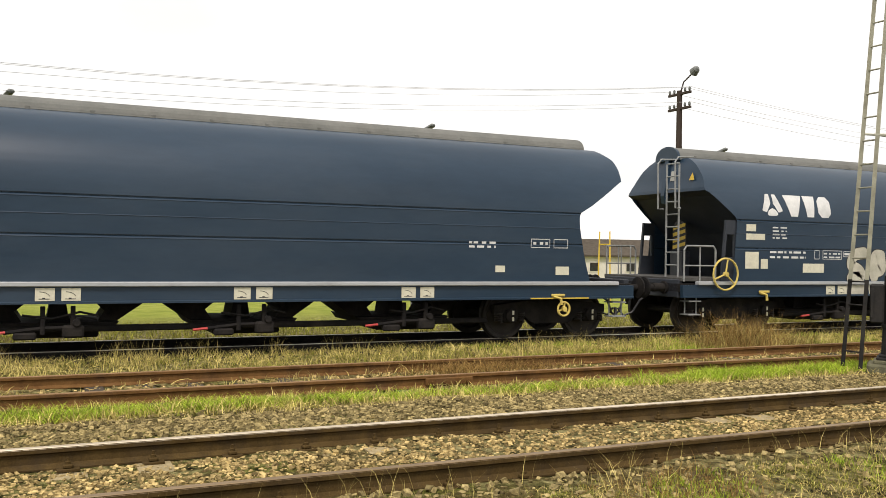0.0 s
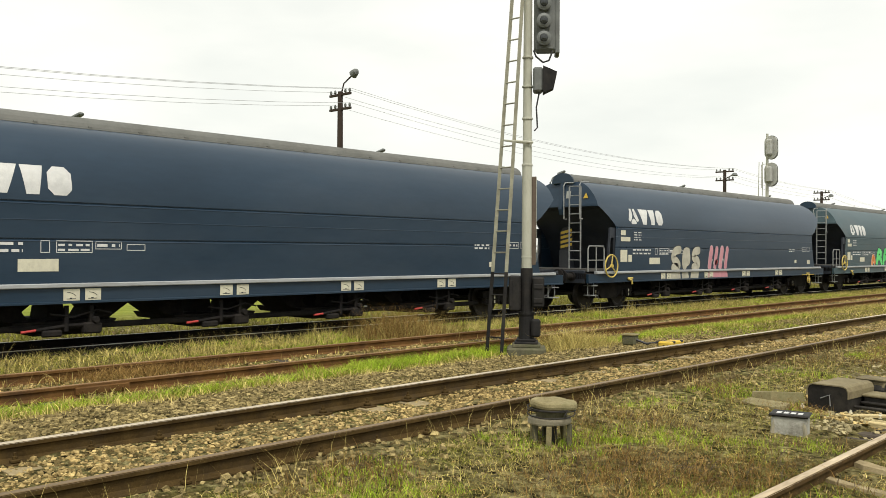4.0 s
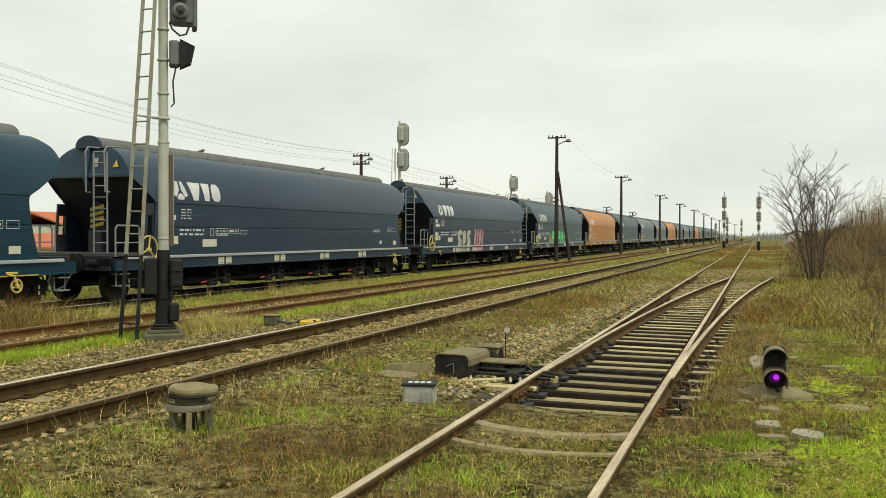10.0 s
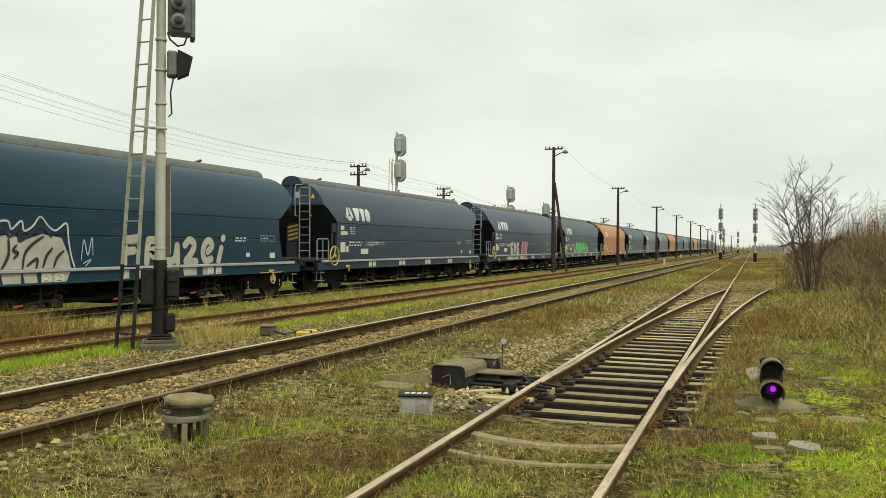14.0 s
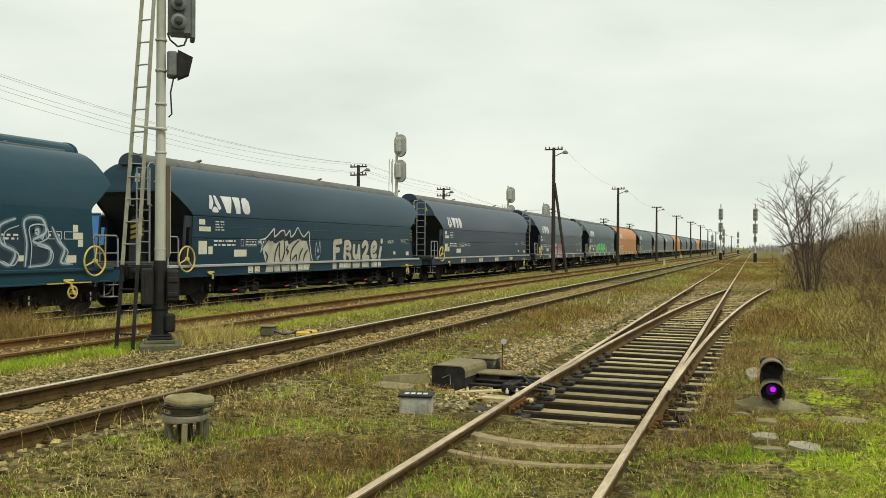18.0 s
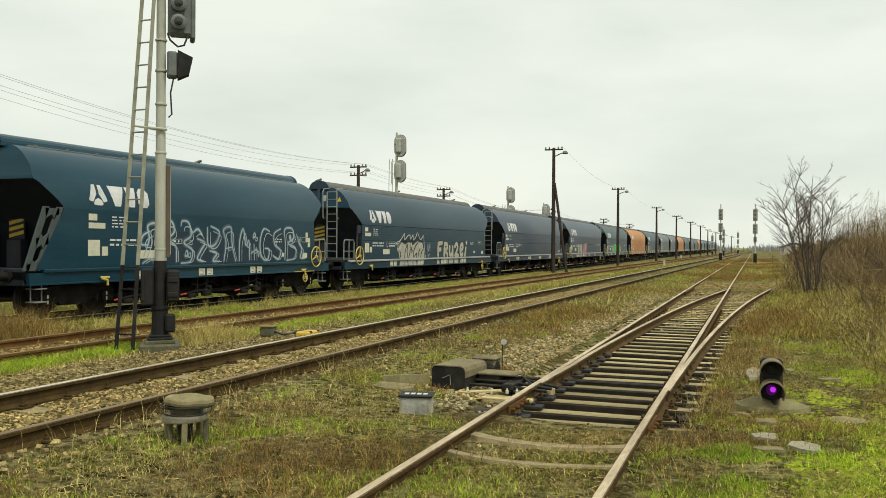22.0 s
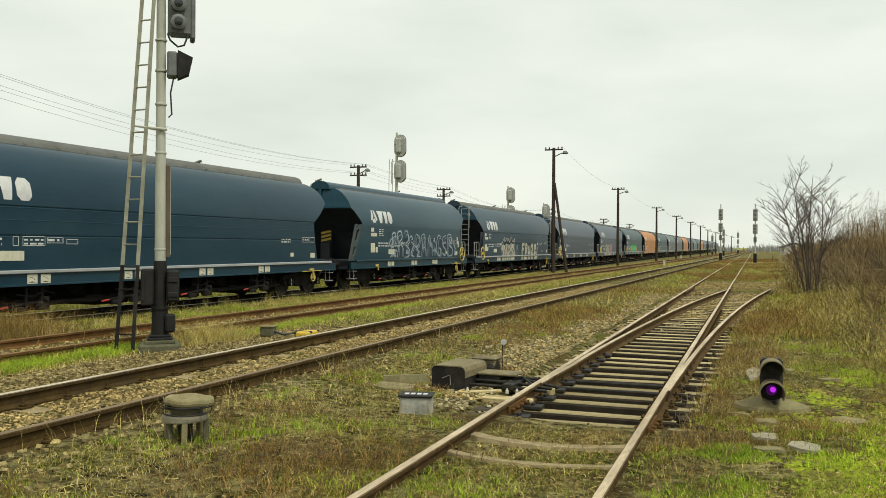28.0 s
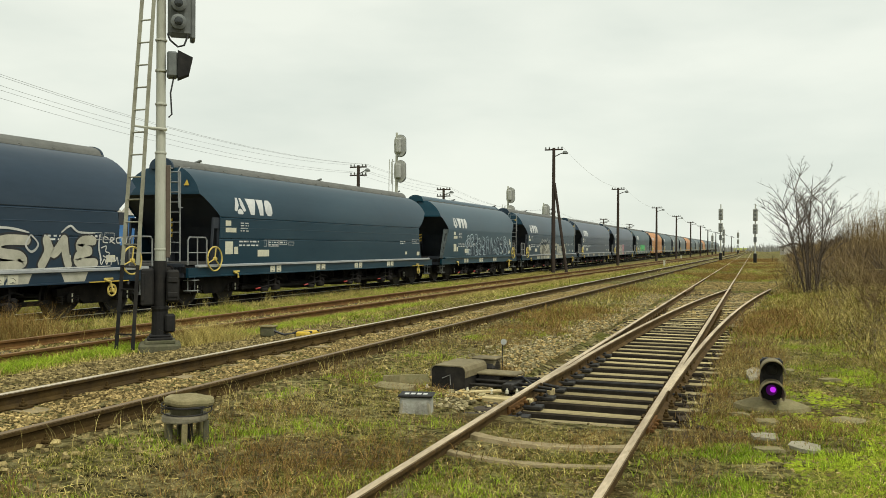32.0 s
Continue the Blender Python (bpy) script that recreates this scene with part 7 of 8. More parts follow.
def off_rails(x, y):
    if 8.6 < y < 34 and turnout_x(y) - (1.7 if y < 10.2 else 2.1) < x < turnout_x(y) - 1.0 and noise.noise((x * 1.1, y * 0.8, 11.0)) > -0.22:
        return False
    if abs(x - X_MAIN) < 1.05 or abs(x - X_RUST) < 0.9 or abs(x - X_TRAIN) < 1.5:
        return False
    if y > 8.3 and turnout_x(y) - 1.2 < x < diverge_x(y) + 1.15 and y < 48:
        return False
    if y <= 8.3 and abs(abs(x - turnout_x(y)) - 0.7525) < 0.1:
        return False
    return True


def patchy(freq, level, shift=0.0):
    return lambda x, y, r: off_rails(x, y) and noise.noise((x * freq + shift, y * freq, shift)) > level + r.uniform(-0.25, 0.25)


NEARX = (-5.2, 3.5)
blades("dry_grass", "short dry straw grass over the soil", "grass", M_DRY, scatter(1, 8000, *NEARX, 3.2, 34, patchy(0.8, 0.0), 1.5), 1, 0.035, 0.0026, 3.4, 9, 0.09)
blades("dead_weeds", "brown dead weeds between the tracks", "grass", M_DRYDK, scatter(2, 5200, *NEARX, 3.5, 34, patchy(0.5, 0.10, 7), 1.4), 2, 0.085, 0.0022, 2.3, 10, 0.09)
blades("green_grass", "fresh green grass tufts", "grass", M_GREEN, scatter(3, 1700, *NEARX, 3.2, 24, patchy(0.75, 0.32, 13), 1.5), 3, 0.065, 0.003, 1.5, 16, 0.05)
blades("olive_grass", "olive grass between the tracks", "grass", M_OLIVE, scatter(4, 8500, *NEARX, 3.2, 36, patchy(0.9, 0.02, 21), 1.5), 4, 0.035, 0.003, 2.6, 9, 0.09)
blades("lush_grass", "bright green lawn-like grass beside the turnout rail", "grass", M_GREEN,
       scatter(18, 2000, -0.9, 1.4, 3.4, 8.2, lambda x, y, r: x > turnout_x(y) + 0.86 and noise.noise((x * 1.6, y * 1.6, 5.0)) > 0.0 + 0.22 * max(0, y - 6.2) + r.uniform(-0.2, 0.2), 1.2), 18, 0.04, 0.003, 1.6, 16, 0.05)
blades("wispy_stalks", "thin pale straw stalks along the near rail", "grass", M_DRY,
       scatter(19, 260, -5.7, -4.3, -1.0, 16, None, 1.0), 19, 0.26, 0.0018, 1.0, 4, 0.06)
blades("verge_grass", "strip of lush green grass beside the rusty siding", "grass", M_GREEN,
       scatter(5, 3000, -10.7, -9.35, -3, 26, lambda x, y, r: abs(x + 10.05 + 0.15 * math.sin(y * 0.7)) < 0.14 + 0.34 * max(0.0, noise.noise((x * 0.8, y * 0.75, 1.0)) + 0.2) + 0.10 * r.random() - 0.1 * (noise.noise((y * 0.6, 3.0, 1.0)) < -0.1), 1.1), 5, 0.10, 0.0038, 2.1, 12, 0.1)
blades("verge_clump", "lush green clumps beside the signal mast", "grass", M_GREEN,
       scatter(25, 520, -10.45, -9.75, 8.0, 12.6, lambda x, y, r: noise.noise((x * 1.2, y * 0.9, 6.0)) > -0.15, 1.0), 25, 0.14, 0.0042, 1.5, 12, 0.08)
blades("siding_dry_grass", "pale dry grass beside the rusty siding", "grass", M_DRY,
       scatter(6, 7500, -14.9, -9.2, -4, 60, lambda x, y, r: abs(abs(x - X_RUST) - 0.7525) > 0.1 and (x < -12.4 or x > -10.6 or r.random() < 0.16), 1.25), 6, 0.11, 0.006, 1.6, 8, 0.11)
blades("siding_olive_grass", "olive grass between siding and running track", "grass", M_OLIVE,
       scatter(7, 8000, -14.9, -9.4, -4, 60, lambda x, y, r: (x < -12.5 and r.random() < 0.25 + 0.1 * max(0, y)) or (x > -10.4 and r.random() < 0.6), 1.25), 7, 0.09, 0.0045, 1.7, 8, 0.11)
blades("siding_green_tufts", "green tufts between siding and running track", "grass", M_GREEN,
       scatter(20, 2200, -14.6, -12.4, -4, 40, lambda x, y, r: y > 7 + 2 * r.random() and noise.noise((x * 0.9, y * 0.6, 8.0)) > 0.0, 1.2), 20, 0.10, 0.0045, 1.3, 9, 0.08)
blades("tall_straw_tufts", "tall pale straw tufts before the running track", "grass", M_DRY,
       scatter(21, 420, -14.7, -13.2, -3, 30, lambda x, y, r: noise.noise((x * 0.7, y * 1.1, 4.0)) > 0.12, 1.1), 21, 0.34, 0.003, 0.8, 7, 0.07)
blades("siding_debris", "heap of red-brown dead weeds on the rusty siding", "weeds", M_DRYDK,
       [(-11.95 + random.gauss(0, 0.2), 6.2 + random.gauss(0, 0.75), -0.3, random.uniform(0.5, 1.2)) for _ in range(260)], 24, 0.17, 0.004, 1.9, 8, 0.06)
blades("far_yard_grass", "dry grass along the distant tracks", "grass", M_DRY,
       scatter(8, 5200, -13.9, 3.5, 24, 110, lambda x, y, r: off_rails(x, y) and abs(x - turnout_x(y)) > 0.9 or r.random() < 0.06, 1.2), 8, 0.12, 0.009, 1.8, 6, 0.25)
blades("far_weeds", "brown weeds along the distant tracks", "grass", M_DRYDK,
       scatter(9, 6000, -6.0, 1.0, 18, 140, lambda x, y, r: off_rails(x, y) and noise.noise((x * 0.3, y * 0.12, 6.0)) > 0.0, 1.2), 9, 0.18, 0.006, 2.0, 8, 0.2)
blades("far_olive", "olive grass between the distant tracks", "grass", M_OLIVE,
       scatter(16, 6500, -10.3, 1.4, 18, 100, lambda x, y, r: off_rails(x, y), 1.2), 16, 0.09, 0.008, 2.0, 7, 0.22)
blades("far_green", "green grass patches between the distant tracks", "grass", M_GREEN,
       scatter(22, 1300, -10.3, 1.2, 16, 70, lambda x, y, r: off_rails(x, y) and noise.noise((x * 0.4, y * 0.2, 2.0)) > 0.12, 1.2), 22, 0.08, 0.006, 1.6, 8, 0.15)
blades("beyond_grass", "dull dry grass beyond the running track", "grass", M_OLIVE,
       scatter(17, 4200, -25, -17.3, -8, 60, None, 1.1), 17, 0.16, 0.01, 1.4, 7, 0.2)


def in_bank(shift):
    """Inside the weedy bank, whose foot runs slantwise to the siding."""
    return lambda x, y, r: x > 2.1 - 0.08 * min(y, 22) + shift + r.uniform(-0.4, 0.5)


def hummocks(spots, cap=1.0):
    """Lower growth at the foot of the bank, tall clumps within it."""
    return [(x, y, z, k * min(cap, 0.2 + 0.4 * max(0.0, x - 2.1 + 0.08 * min(y, 22))) * (0.65 + 0.9 * max(0.0, noise.noise((x * 0.7, y * 0.5, 3.3)) + 0.15))) for x, y, z, k in spots]


def canes(name, label, category, material, spots, seed, height, reach, width):
    """Arching stems: each a thin strip that rises, bows over and sinks back."""
    rnd = np.random.RandomState(seed)
    sp = np.asarray(spots, dtype=np.float64)
    n, k = len(sp), 7
    a = rnd.uniform(0, 2 * np.pi, n)
    h = height * rnd.uniform(0.5, 1.2, n) * sp[:, 3]
    rc = reach * rnd.uniform(0.3, 1.2, n) * sp[:, 3]
    wig = rnd.normal(0, 0.06, (n, k, 3))
    q = np.linspace(0, 1, k)
    c = np.zeros((n, k, 3))
    c[..., 0] = sp[:, 0:1] + np.cos(a)[:, None] * rc[:, None] * q
    c[..., 1] = sp[:, 1:2] + np.sin(a)[:, None] * rc[:, None] * q
    c[..., 2] = sp[:, 2:3] - 0.02 + h[:, None] * (2.6 * q - 1.9 * q * q)
    c[:, 1:] += wig[:, 1:] * (h * 0.7)[:, None, None]
    wd = width * np.linspace(1.0, 0.3, k)[None, :, None]
    side = np.stack([-np.sin(a) * 0.8, np.cos(a) * 0.8, np.full(n, 0.6)], 1)[:, None, :] * wd
    v = np.stack([c - side, c + side], 2).reshape(n, 2 * k, 3)
    base = (np.arange(n) * 2 * k)[:, None, None]
    f = np.array([t for i in range(k - 1) for t in ((2 * i, 2 * i + 1, 2 * i + 3), (2 * i, 2 * i + 3, 2 * i + 2))])
    return tri_cloud(name, v.reshape(-1, 3), (f[None] + base).reshape(-1, 3), material, label, category)


blades("bank_weeds", "thick bank of brown dead weeds and brambles", "weeds", M_DRYDK, hummocks(scatter(10, 5200, 0.2, 15, 10, 60, in_bank(0.2), 1.2)), 10, 0.42, 0.0045, 2.2, 10, 0.22)
blades("bank_straw", "tall pale straw in the bank of weeds", "weeds", M_DRY, hummocks(scatter(11, 6500, 0.2, 15, 10, 60, in_bank(0.2), 1.2)), 11, 0.48, 0.0045, 2.2, 8, 0.2)
blades("bank_olive", "olive undergrowth at the foot of the bank", "weeds", M_OLIVE, hummocks(scatter(14, 4200, 0.0, 12, 9, 55, in_bank(-0.2), 1.2)), 14, 0.45, 0.005, 1.9, 8, 0.18)
blades("bank_brush", "tangle of olive-brown brushwood on the bank", "weeds", M_BRUSH, hummocks(scatter(23, 4200, 2.0, 22, 24, 85, in_bank(2.4), 1.1), 1.9), 23, 1.0, 0.0055, 2.6, 10, 0.3)
canes("bramble_canes", "arching brown bramble canes over the bank", "brambles", M_TWIG, hummocks(scatter(31, 2600, 0.6, 14, 15, 60, in_bank(0.6), 1.2)), 31, 1.0, 1.3, 0.006)
canes("straw_canes", "bent pale straw stems on the bank", "weeds", M_DRY, hummocks(scatter(32, 8000, 0.3, 12, 10, 50, in_bank(0.3), 1.3)), 32, 0.75, 0.9, 0.0045)
canes("tall_brush", "tall reddish brown brushwood at the back of the bank", "brambles", M_BRUSH, scatter(35, 2200, 2.4, 10, 34, 80, lambda x, y, r: x > 2.3 + 0.05 * (y - 34) + r.uniform(0, 0.8), 1.0), 35, 3.1, 0.9, 0.009)
canes("red_canes", "reddish brown brushwood stems on the bank", "brambles", M_BRUSH, hummocks(scatter(33, 5200, 1.6, 20, 22, 85, in_bank(2.0), 1.1), 1.9), 33, 1.5, 1.0, 0.007)
canes("shrub_foot_canes", "thin bent stems round the foot of the shrub tree", "brambles", M_TWIG, [(1.5 + random.gauss(0, 0.7), 34.2 + random.gauss(0, 0.9), 0.0, random.uniform(0.5, 1.2)) for _ in range(260)], 34, 1.2, 1.1, 0.006)
blades("far_hedge", "distant brown brushwood hedge", "hedge", M_BRUSH,
       scatter(15, 2600, 2.5, 45, 55, 260, lambda x, y, r: x > 2.0 + 0.012 * y + r.uniform(0, 3), 1.2), 15, 2.0, 0.03, 0.8, 9, 1.0)
blades("track_bush_weeds", "clump of tall dry weeds by the running track", "weeds", M_DRYDK,
       [(-13.3 + random.gauss(0, 0.35), 12.75 + random.gauss(0, 0.5), -0.32, random.uniform(0.4, 1.3)) for _ in range(330)], 12, 0.55, 0.0035, 1.4, 8, 0.08)
blades("track_bush_straw", "pale straw clump by the running track", "weeds", M_DRY,
       [(-13.3 + random.gauss(0, 0.4), 12.75 + random.gauss(0, 0.6), -0.32, random.uniform(0.4, 1.2)) for _ in range(170)], 13, 0.5, 0.003, 1.2, 7, 0.07)


canes("straw_litter", "fallen straw strewn over the soil", "litter", M_DRY, scatter(41, 13000, *NEARX, 3.0, 26, lambda x, y, r: off_rails(x, y), 1.5), 41, 0.03, 0.20, 0.0024)
canes("brown_litter", "dead brown stems strewn over the soil", "litter", M_DRYDK, scatter(42, 11000, *NEARX, 3.0, 26, lambda x, y, r: off_rails(x, y) and noise.noise((x * 0.6, y * 0.6, 7.0)) > -0.2, 1.5), 42, 0.05, 0.16, 0.0026)
canes("siding_litter", "bleached straw strewn beside the rusty siding", "litter", M_DRY, scatter(43, 9000, -14.8, -9.3, -3, 42, lambda x, y, r: abs(x - X_RUST) > 0.85 or r.random() < 0.3, 1.2), 43, 0.07, 0.3, 0.005)
blades("mast_straw", "pale straw clump beside the signal mast", "weeds", M_DRY,
       [(-9.35 + random.gauss(0, 0.28), 13.3 + random.gauss(0, 0.4), -0.22, random.uniform(0.4, 1.2)) for _ in range(320)], 27, 0.33, 0.0032, 2.0, 8, 0.08)
blades("edge_scrub", "low brown scrub along the edge of the yard", "weeds", M_BRUSH,
       scatter(26, 3000, 0.4, 10, 42, 150, lambda x, y, r: x > 0.5 + 0.012 * y + r.uniform(0, 1.2), 1.1), 26, 0.9, 0.014, 1.4, 8, 0.4)

def beside_turnout(x, y, r):
    """The strip of soil between the turnout's timber ends and the dwarf signal."""
    edge = turnout_x(y) + 0.9 if y < 8.3 else diverge_x(y) + 1.1
    return edge < x < (-0.28 if y < 10.6 else 0.15) + 0.2 * noise.noise((y * 0.8, 2.0, 4.0)) and noise.noise((x * 1.5, y * 1.1, 9.0)) > -0.12 + 0.1 * max(0.0, 8.5 - y) + r.uniform(-0.2, 0.2)


def rusty_patch(x, y, r):
    return off_rails(x, y) and noise.noise((x * 0.9, y * 0.7, 31.0)) > 0.18 + r.uniform(-0.15, 0.15)


blades("turnout_scrub", "thin brown dead scrub beside the turnout timbers", "weeds", M_DRYDK, scatter(51, 650, -1.6, 0.6, 5.0, 26, beside_turnout, 1.0), 51, 0.12, 0.0022, 1.3, 9, 0.08)
canes("turnout_twigs", "dark bent stems beside the turnout timbers", "weeds", M_TWIG, scatter(52, 1500, -1.6, 0.6, 5.0, 26, beside_turnout, 1.0), 52, 0.12, 0.2, 0.0026)
blades("turnout_straw", "thin straw beside the turnout timbers", "weeds", M_DRY, scatter(53, 600, -1.6, 0.6, 5.0, 24, beside_turnout, 1.0), 53, 0.11, 0.002, 1.5, 7, 0.08)
blades("rusty_weeds", "patches of rust-brown dead weeds between the tracks", "weeds", M_DRYDK, scatter(54, 620, -5.4, -1.4, 4.0, 24, rusty_patch, 1.3), 54, 0.12, 0.0022, 1.5, 11, 0.09)
canes("rusty_twigs", "dark dead stems in the weed patches", "weeds", M_TWIG, scatter(55, 1500, -5.4, -1.4, 4.0, 24, rusty_patch, 1.3), 55, 0.11, 0.2, 0.0024)
canes("near_brambles", "grey-brown tangled stems creeping from the bank", "brambles", M_TWIG, scatter(56, 1500, 0.6, 4.5, 8.5, 22, lambda x, y, r: x > 2.6 - 0.1 * y + r.uniform(0, 0.9), 1.2), 56, 0.35, 0.7, 0.0042)


def moss():
    rnd = random.Random(4)
    n = 0
    V, T = [], []
    while n < 17000:
        x, y = rnd.uniform(-0.5, 2.4), 6.0 + 8.0 * rnd.random() ** 1.6
        if noise.noise((x * 1.3, y * 1.0, 2)) + 0.6 * noise.noise((x * 4.1, y * 3.3, 7)) < -0.05 + 0.06 * max(0, y - 9.5) + 1.1 * max(0, 0.35 - x) + rnd.uniform(-0.2, 0.2):
            continue
        r, k = rnd.uniform(0.012, 0.045), 7
        z = ground_z(x, y)
        o = len(V)
        V.append((x, y, z + r * 0.26))
        for i in range(k):
            a = 2 * math.pi * i / k
            V.append((x + r * math.cos(a) * rnd.uniform(0.7, 1.2), y + r * math.sin(a) * rnd.uniform(0.7, 1.2), z - 0.006))
        T += [(o, o + 1 + i, o + 1 + (i + 1) % k) for i in range(k)]
        n += 1
    tri_cloud("moss", np.array(V), np.array(T), M_MOSS, "bright yellow-green moss cushions", "moss")


moss()

# ================= ballast =================
CUBE_V = np.array([(x, y, z) for x in (-0.72, 0.72) for y in (-0.72, 0.72) for z in (-0.72, 0.72)])
CUBE_F = np.array([(0, 1, 3), (0, 3, 2), (4, 6, 7), (4, 7, 5), (0, 4, 5), (0, 5, 1), (2, 3, 7), (2, 7, 6), (0, 2, 6), (0, 6, 4), (1, 5, 7), (1, 7, 3)])


def stones(name, label, material, spots, seed, size):
    rnd = np.random.RandomState(seed)
    sp = np.asarray(spots)
    n = len(sp)
    v = CUBE_V[None] * (1 + rnd.uniform(-0.45, 0.25, (n, 8, 3)))
    v = v * (size * rnd.uniform(0.55, 1.35, (n, 1, 1))) * rnd.uniform(0.5, 1.25, (n, 1, 3))
    a, b = rnd.uniform(0, 6.28, n), rnd.uniform(0, 6.28, n)
    ca, sa, cb, sb = np.cos(a), np.sin(a), np.cos(b), np.sin(b)
    x, y, z = v[..., 0], v[..., 1], v[..., 2]
    y, z = y * cb[:, None] - z * sb[:, None], y * sb[:, None] + z * cb[:, None]
    x, y = x * ca[:, None] - y * sa[:, None], x * sa[:, None] + y * ca[:, None]
    v = np.stack([x + sp[:, 0:1], y + sp[:, 1:2], z * 0.8 + sp[:, 2:3]], -1)
    tris = (CUBE_F[None] + (np.arange(n) * 8)[:, None, None]).reshape(-1, 3)
    ob = tri_cloud(name, v.reshape(-1, 3), tris, material, label, "ballast")
    ob.data.shade_flat()
    return ob


def stone_spots(seed, count, x0, x1, y0, y1, power=1.3, keep=None, lift=0.0):
    rnd = random.Random(seed)
    out = []
    while len(out) < count:
        x, y = rnd.uniform(x0, x1), y0 + (y1 - y0) * rnd.random() ** power
        if keep is None or keep(x, y, rnd):
            out.append((x, y, ground_z(x, y) + rnd.uniform(-0.012, 0.012) + lift))
    return out


no_main_rail = lambda x, y, r: abs(abs(x - X_MAIN) - 0.7525) > 0.08
stones("shoulder_ballast", "dark angular stones of the ballast shoulder", M_STONE, stone_spots(1, 42000, -9.75, -7.3, -3, 32, 1.4, lambda x, y, r: x > -9.5 + 0.3 * math.sin(y) or r.random() < 0.3), 1, 0.028)
stones("track_ballast", "pale tan stones between the near rails", M_STONE_P, stone_spots(2, 36000, -7.2, -5.8, -2, 40, 1.5, no_main_rail, -0.004), 2, 0.021)
stones("edge_ballast", "scattered stones beside the near rail", M_STONE, stone_spots(3, 3500, -5.65, -4.6, -1, 40, 1.5, lambda x, y, r: r.random() < 1.0 - 0.8 * (x + 5.65)), 3, 0.03)
stones("siding_ballast", "pale gravel between the rusty rails", M_STONE_P, stone_spots(4, 7000, -12.35, -10.4, -3, 45, 1.2, lambda x, y, r: abs(abs(x - X_RUST) - 0.7525) > 0.09), 4, 0.03)
stones("turnout_ballast", "pale stones beside and beyond the turnout", M_STONE_P, stone_spots(5, 14000, -4.2, 1.5, 9.5, 46, 1.3,
       lambda x, y, r: (turnout_x(y) - 2.1 + r.uniform(-0.6, 0.3) < x < turnout_x(y) - 0.95) or (y > 19 + r.uniform(-2, 2) and turnout_x(y) - 0.9 < x < diverge_x(y) + 1.0)), 5, 0.032)
stones("gravel_patch", "patch of pale loose gravel beside the turnout", M_STONE_G, stone_spots(9, 5200, -5.2, -2.2, 9.0, 34, 1.4,
       lambda x, y, r: turnout_x(y) - (1.75 if y < 10.2 else 2.4) + r.uniform(-0.3, 0.3) < x < turnout_x(y) - 0.95 and noise.noise((x * 1.1, y * 0.8, 11.0)) > -0.3 + r.uniform(-0.1, 0.1)), 9, 0.030)
stones("oily_ballast", "black oily stones between the turnout sleepers", M_STONE_D, stone_spots(8, 4200, -3.4, -0.3, 8.8, 22, 1.1,
       lambda x, y, r: abs(x - turnout_x(y)) < 1.25), 8, 0.035)
stones("sleeper_gravel", "pale gravel lying between the turnout sleepers", M_STONE_G, stone_spots(10, 5200, -3.0, -0.6, 8.8, 22, 1.2,
       lambda x, y, r: turnout_x(y) - 0.66 < x < diverge_x(y) + 0.66 and noise.noise((x * 0.9, y * 0.9, 4.0)) > -0.05 - 0.05 * (y - 12), 0.03), 10, 0.030)
stones("litter_stones", "loose pebbles on the soil", M_STONE, stone_spots(6, 16000, -5.0, 3.0, 3, 26, 1.6, lambda x, y, r: not (8.75 < y and turnout_x(y) - 1.3 < x < diverge_x(y) + 1.2)), 6, 0.015)
stones("running_track_ballast", "dark stones under the train", M_STONE_D, stone_spots(7, 7000, -17.4, -14.2, -6, 50, 1.2), 7, 0.045)

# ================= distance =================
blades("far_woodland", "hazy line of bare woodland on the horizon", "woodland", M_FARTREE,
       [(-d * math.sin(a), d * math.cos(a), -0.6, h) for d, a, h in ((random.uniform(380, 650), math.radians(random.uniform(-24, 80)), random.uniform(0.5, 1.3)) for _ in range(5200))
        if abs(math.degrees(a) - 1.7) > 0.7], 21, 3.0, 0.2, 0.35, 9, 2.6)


def house(x, y, sx, sy, h, rz, wall, roof, name, label):
    w = thing(name, label, "building", pose(x, y, -0.75, 0, 0, rz))
    part("masonry", Shape().box(-sx / 2, sx / 2, -sy / 2, sy / 2, 0, h), wall, w)
    k = h + sx * 0.16
    part("roof", fixed_normals(Shape().prism([(-sx / 2 - 0.3, h - 0.1), (0, k), (sx / 2 + 0.3, h - 0.1), (sx / 2 + 0.3, h + 0.05), (0, k + 0.18), (-sx / 2 - 0.3, h + 0.05)], -sy / 2 - 0.3, sy / 2 + 0.3).mesh("roof")), roof, w)
    for i in range(3):
        q = -sy / 2 + sy * (i + 0.5) / 3
        wn_ = part("window", Shape().box(sx / 2 - 0.02, sx / 2 + 0.04, q - 0.5, q + 0.5, h * 0.35, h * 0.75, 0.01), M_PLASTER, w)
        part("pane", Shape().box(sx / 2 + 0.04, sx / 2 + 0.05, q - 0.42, q + 0.42, h * 0.38, h * 0.72), M_LENS, wn_)
    return w


house(5.0, 215, 5, 6, 2.4, 8, M_PLASTER, M_TIE, "cottage", "far pale cottage with a brown roof")
house(-50, 50, 5, 9, 1.3, 12, M_PLASTER, M_BRICK, "cottage", "pale cottage with an orange clay roof beyond the yard")
house(-65, 46.5, 8, 10, 2.1, -10, M_PLASTER, M_TIE, "cottage", "low cottage with a brown roof beyond the yard")
house(-70, 75, 8, 14, 3.0, 5, M_PLASTER, M_BRICK, "cottage", "pale cottage with an orange clay roof beyond the yard")


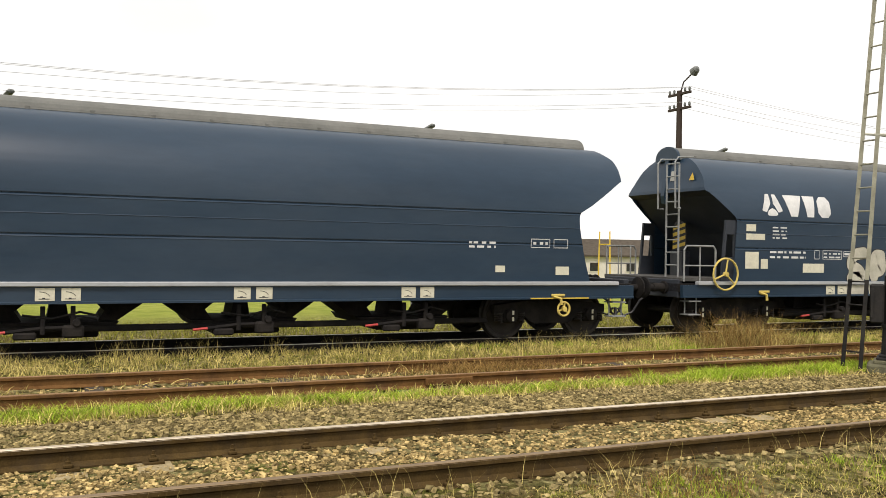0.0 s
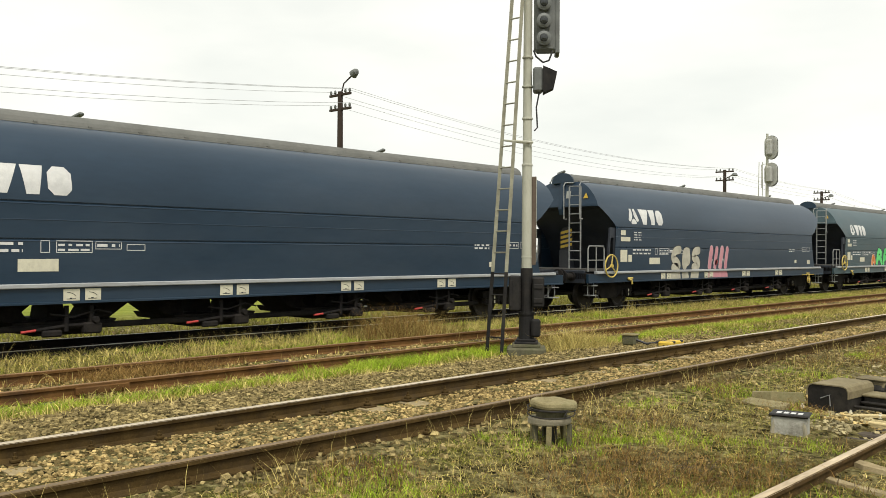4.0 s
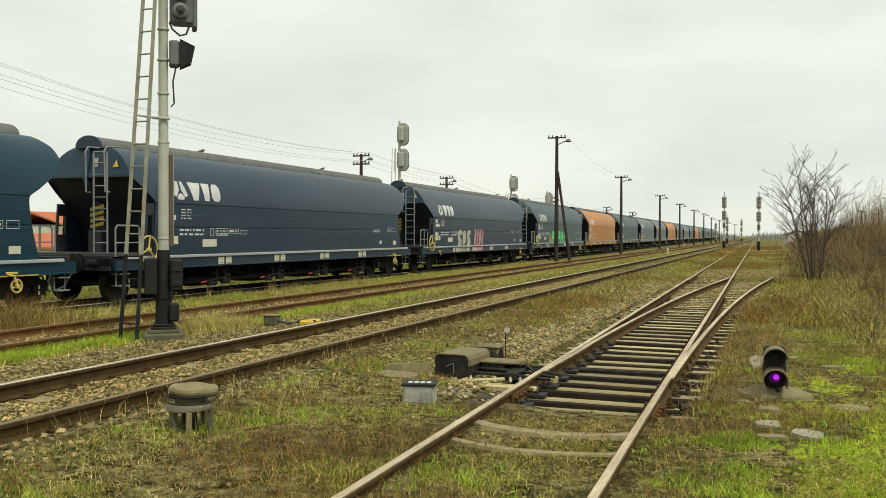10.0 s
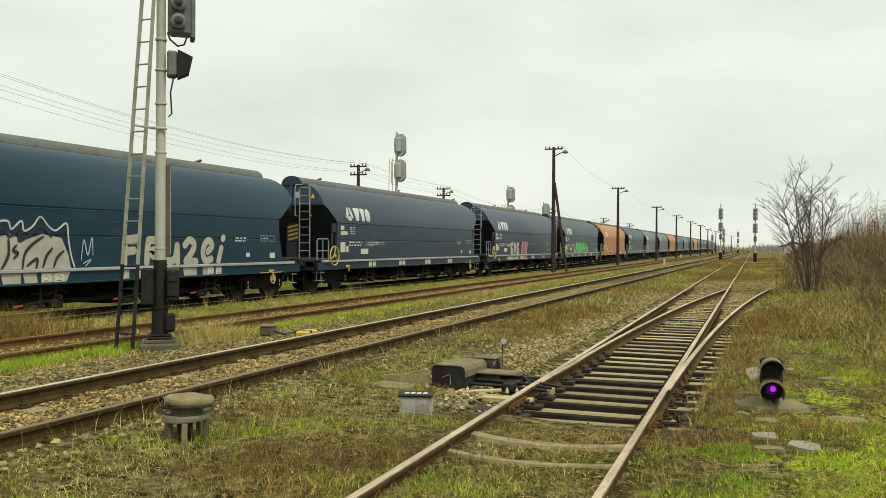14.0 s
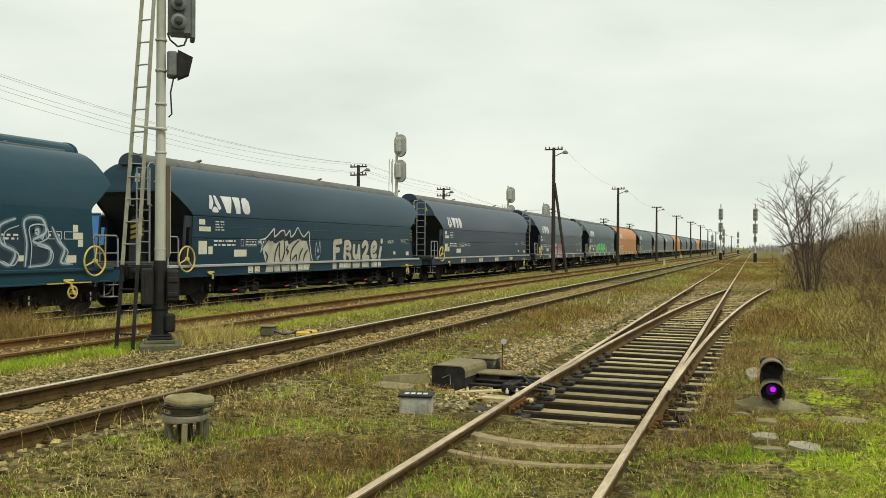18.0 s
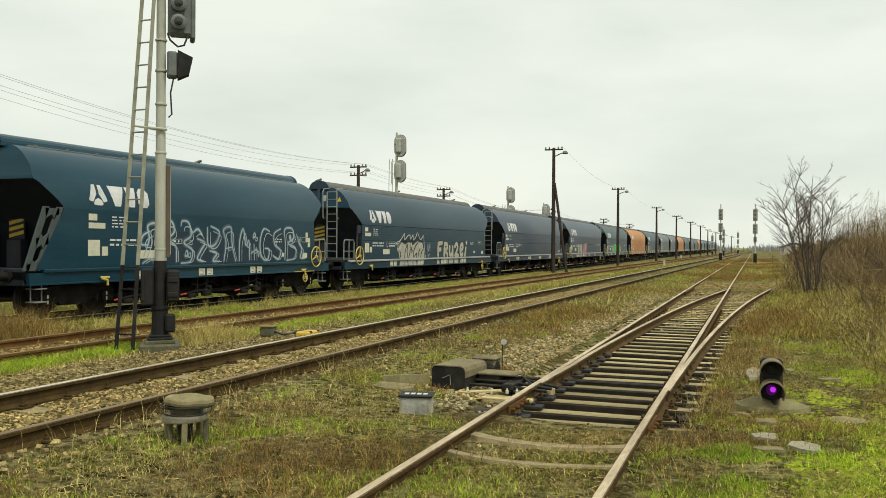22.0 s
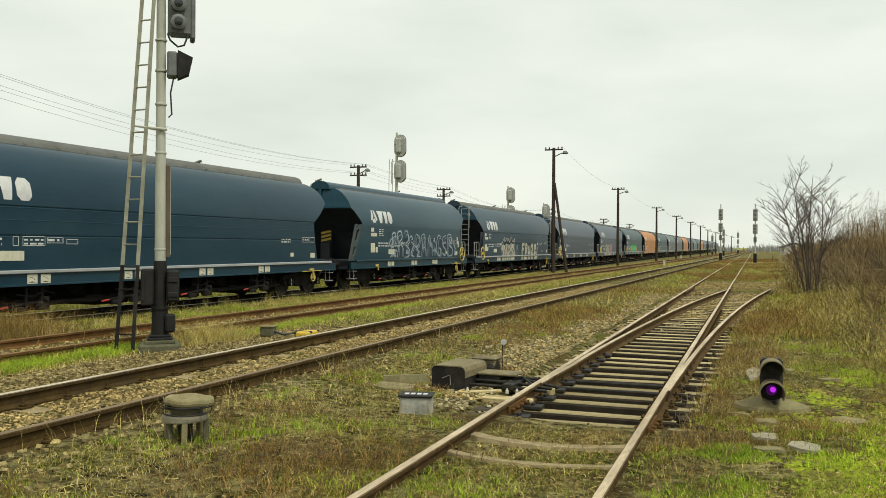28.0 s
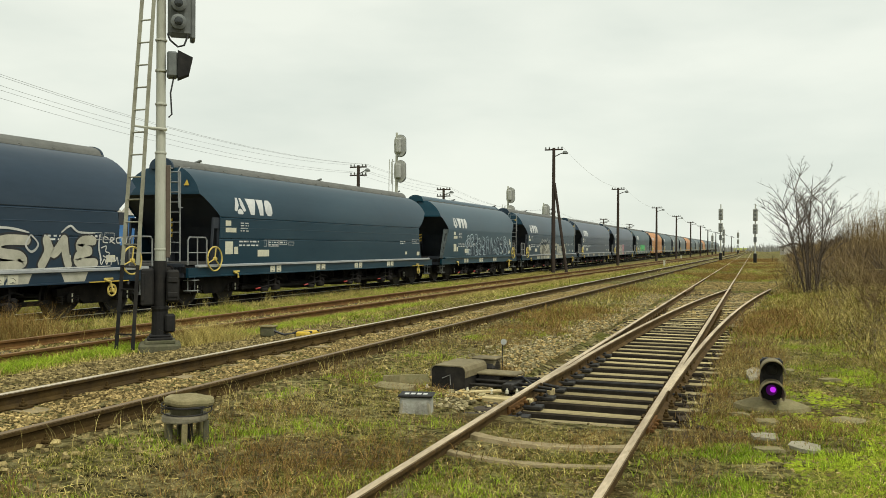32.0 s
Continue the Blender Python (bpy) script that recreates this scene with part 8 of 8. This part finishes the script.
def shed():
    w = thing("blue_kiosk", "blue sheet-metal hut with white gables beyond the tracks", "hut", pose(-28.2, 31.8, -0.65, 0, 0, -48.4))
    part("wall_shell", Shape().box(-1.6, 0.0, -1.42, 1.42, 0.5, 3.48, 0.02), M_SHED, w)
    part("plinth", Shape().box(-1.62, 0.02, -1.44, 1.44, 0, 0.5, 0.02), M_PLASTER, w, "white plinth")
    part("roof", Shape().box(-1.65, 0.06, -1.48, 0.0, 3.48, 3.56, 0.02), M_SIGGREY, w, "flat grey roof")
    for y, hw, z in ((0.48, 0.46, 4.15), (1.1, 0.38, 3.95)):
        g = [(-hw, 3.48), (hw, 3.48), (hw, 3.52), (0.0, z), (-hw, 3.52)]
        part("gable", fixed_normals(Shape().prism(g, -0.06, 1.65, pose(0, y, 0, 0, 0, 90)).mesh("gable")), M_PLASTER, w, "white gable end")
    part("door", Shape().box(0.0, 0.03, -1.3, -0.5, 0.5, 2.5, 0.01), M_SHED, w)
    part("notice", Shape().box(0.0, 0.015, -0.4, -0.05, 1.0, 1.5), M_PLATE, w)


shed()


def yellow_frame():
    w = thing("yellow_gauge_frame", "yellow tubular loading gauge frame beyond the tracks", "frame", pose(-34, 24.0, -0.65, 0, 0, 0))
    for q in (-0.5, 0.5):
        part("post", Shape().tube([(q, 0, 0), (q * 0.8, 0, 3.2)], 0.035, 6), M_HAZ, w)
    part("bar", Shape().tube([(-0.42, 0, 2.6), (0.42, 0, 2.6)], 0.03, 6), M_HAZ, w)


yellow_frame()


# ================= movement =================
def travel(t):
    """Metres that the train has run, gliding through the noted times."""
    ts, ss = [a for a, _ in TRAVEL], [b for _, b in TRAVEL]
    m = [(ss[1] - ss[0]) / (ts[1] - ts[0])]
    for i in range(1, len(ts) - 1):
        m.append((ss[i + 1] - ss[i - 1]) / (ts[i + 1] - ts[i - 1]))
    m.append((ss[-1] - ss[-2]) / (ts[-1] - ts[-2]))
    for i in range(len(ts) - 1):
        if t <= ts[i + 1]:
            h = ts[i + 1] - ts[i]
            q = (t - ts[i]) / h
            return ((2 * q ** 3 - 3 * q ** 2 + 1) * ss[i] + (q ** 3 - 2 * q ** 2 + q) * h * m[i]
                    + (-2 * q ** 3 + 3 * q ** 2) * ss[i + 1] + (q ** 3 - q ** 2) * h * m[i + 1])
    return ss[-1]


def on_track(y):
    """Where a wagon stands whose rear coupling plane is at y, turned along the track."""
    a, b = bend(y + 2.3), bend(y + 16.7)
    turn = (b - a) / 14.4
    return pose(X_TRAIN - a + 2.3 * turn, y, Z_RUST, 0, 0, math.degrees(math.atan(turn)))


def motions():
    times = [i for i in range(0, 33)]
    for w, y in TRAIN:
        walk(w, [(t, on_track(y + travel(t))) for t in times])
    fine = [0.25 * i for i in range(129)]
    spins = [(t, math.degrees(travel(t) / 0.46)) for t in fine]
    for wh in ROLLING:
        base = wh.matrix_basis.copy()
        walk(wh, [(t, Matrix.Translation(base.translation) @ pose(0, 0, 0, -a, 0, 0) @ base.to_3x3().to_4x4()) for t, a in spins])


motions()
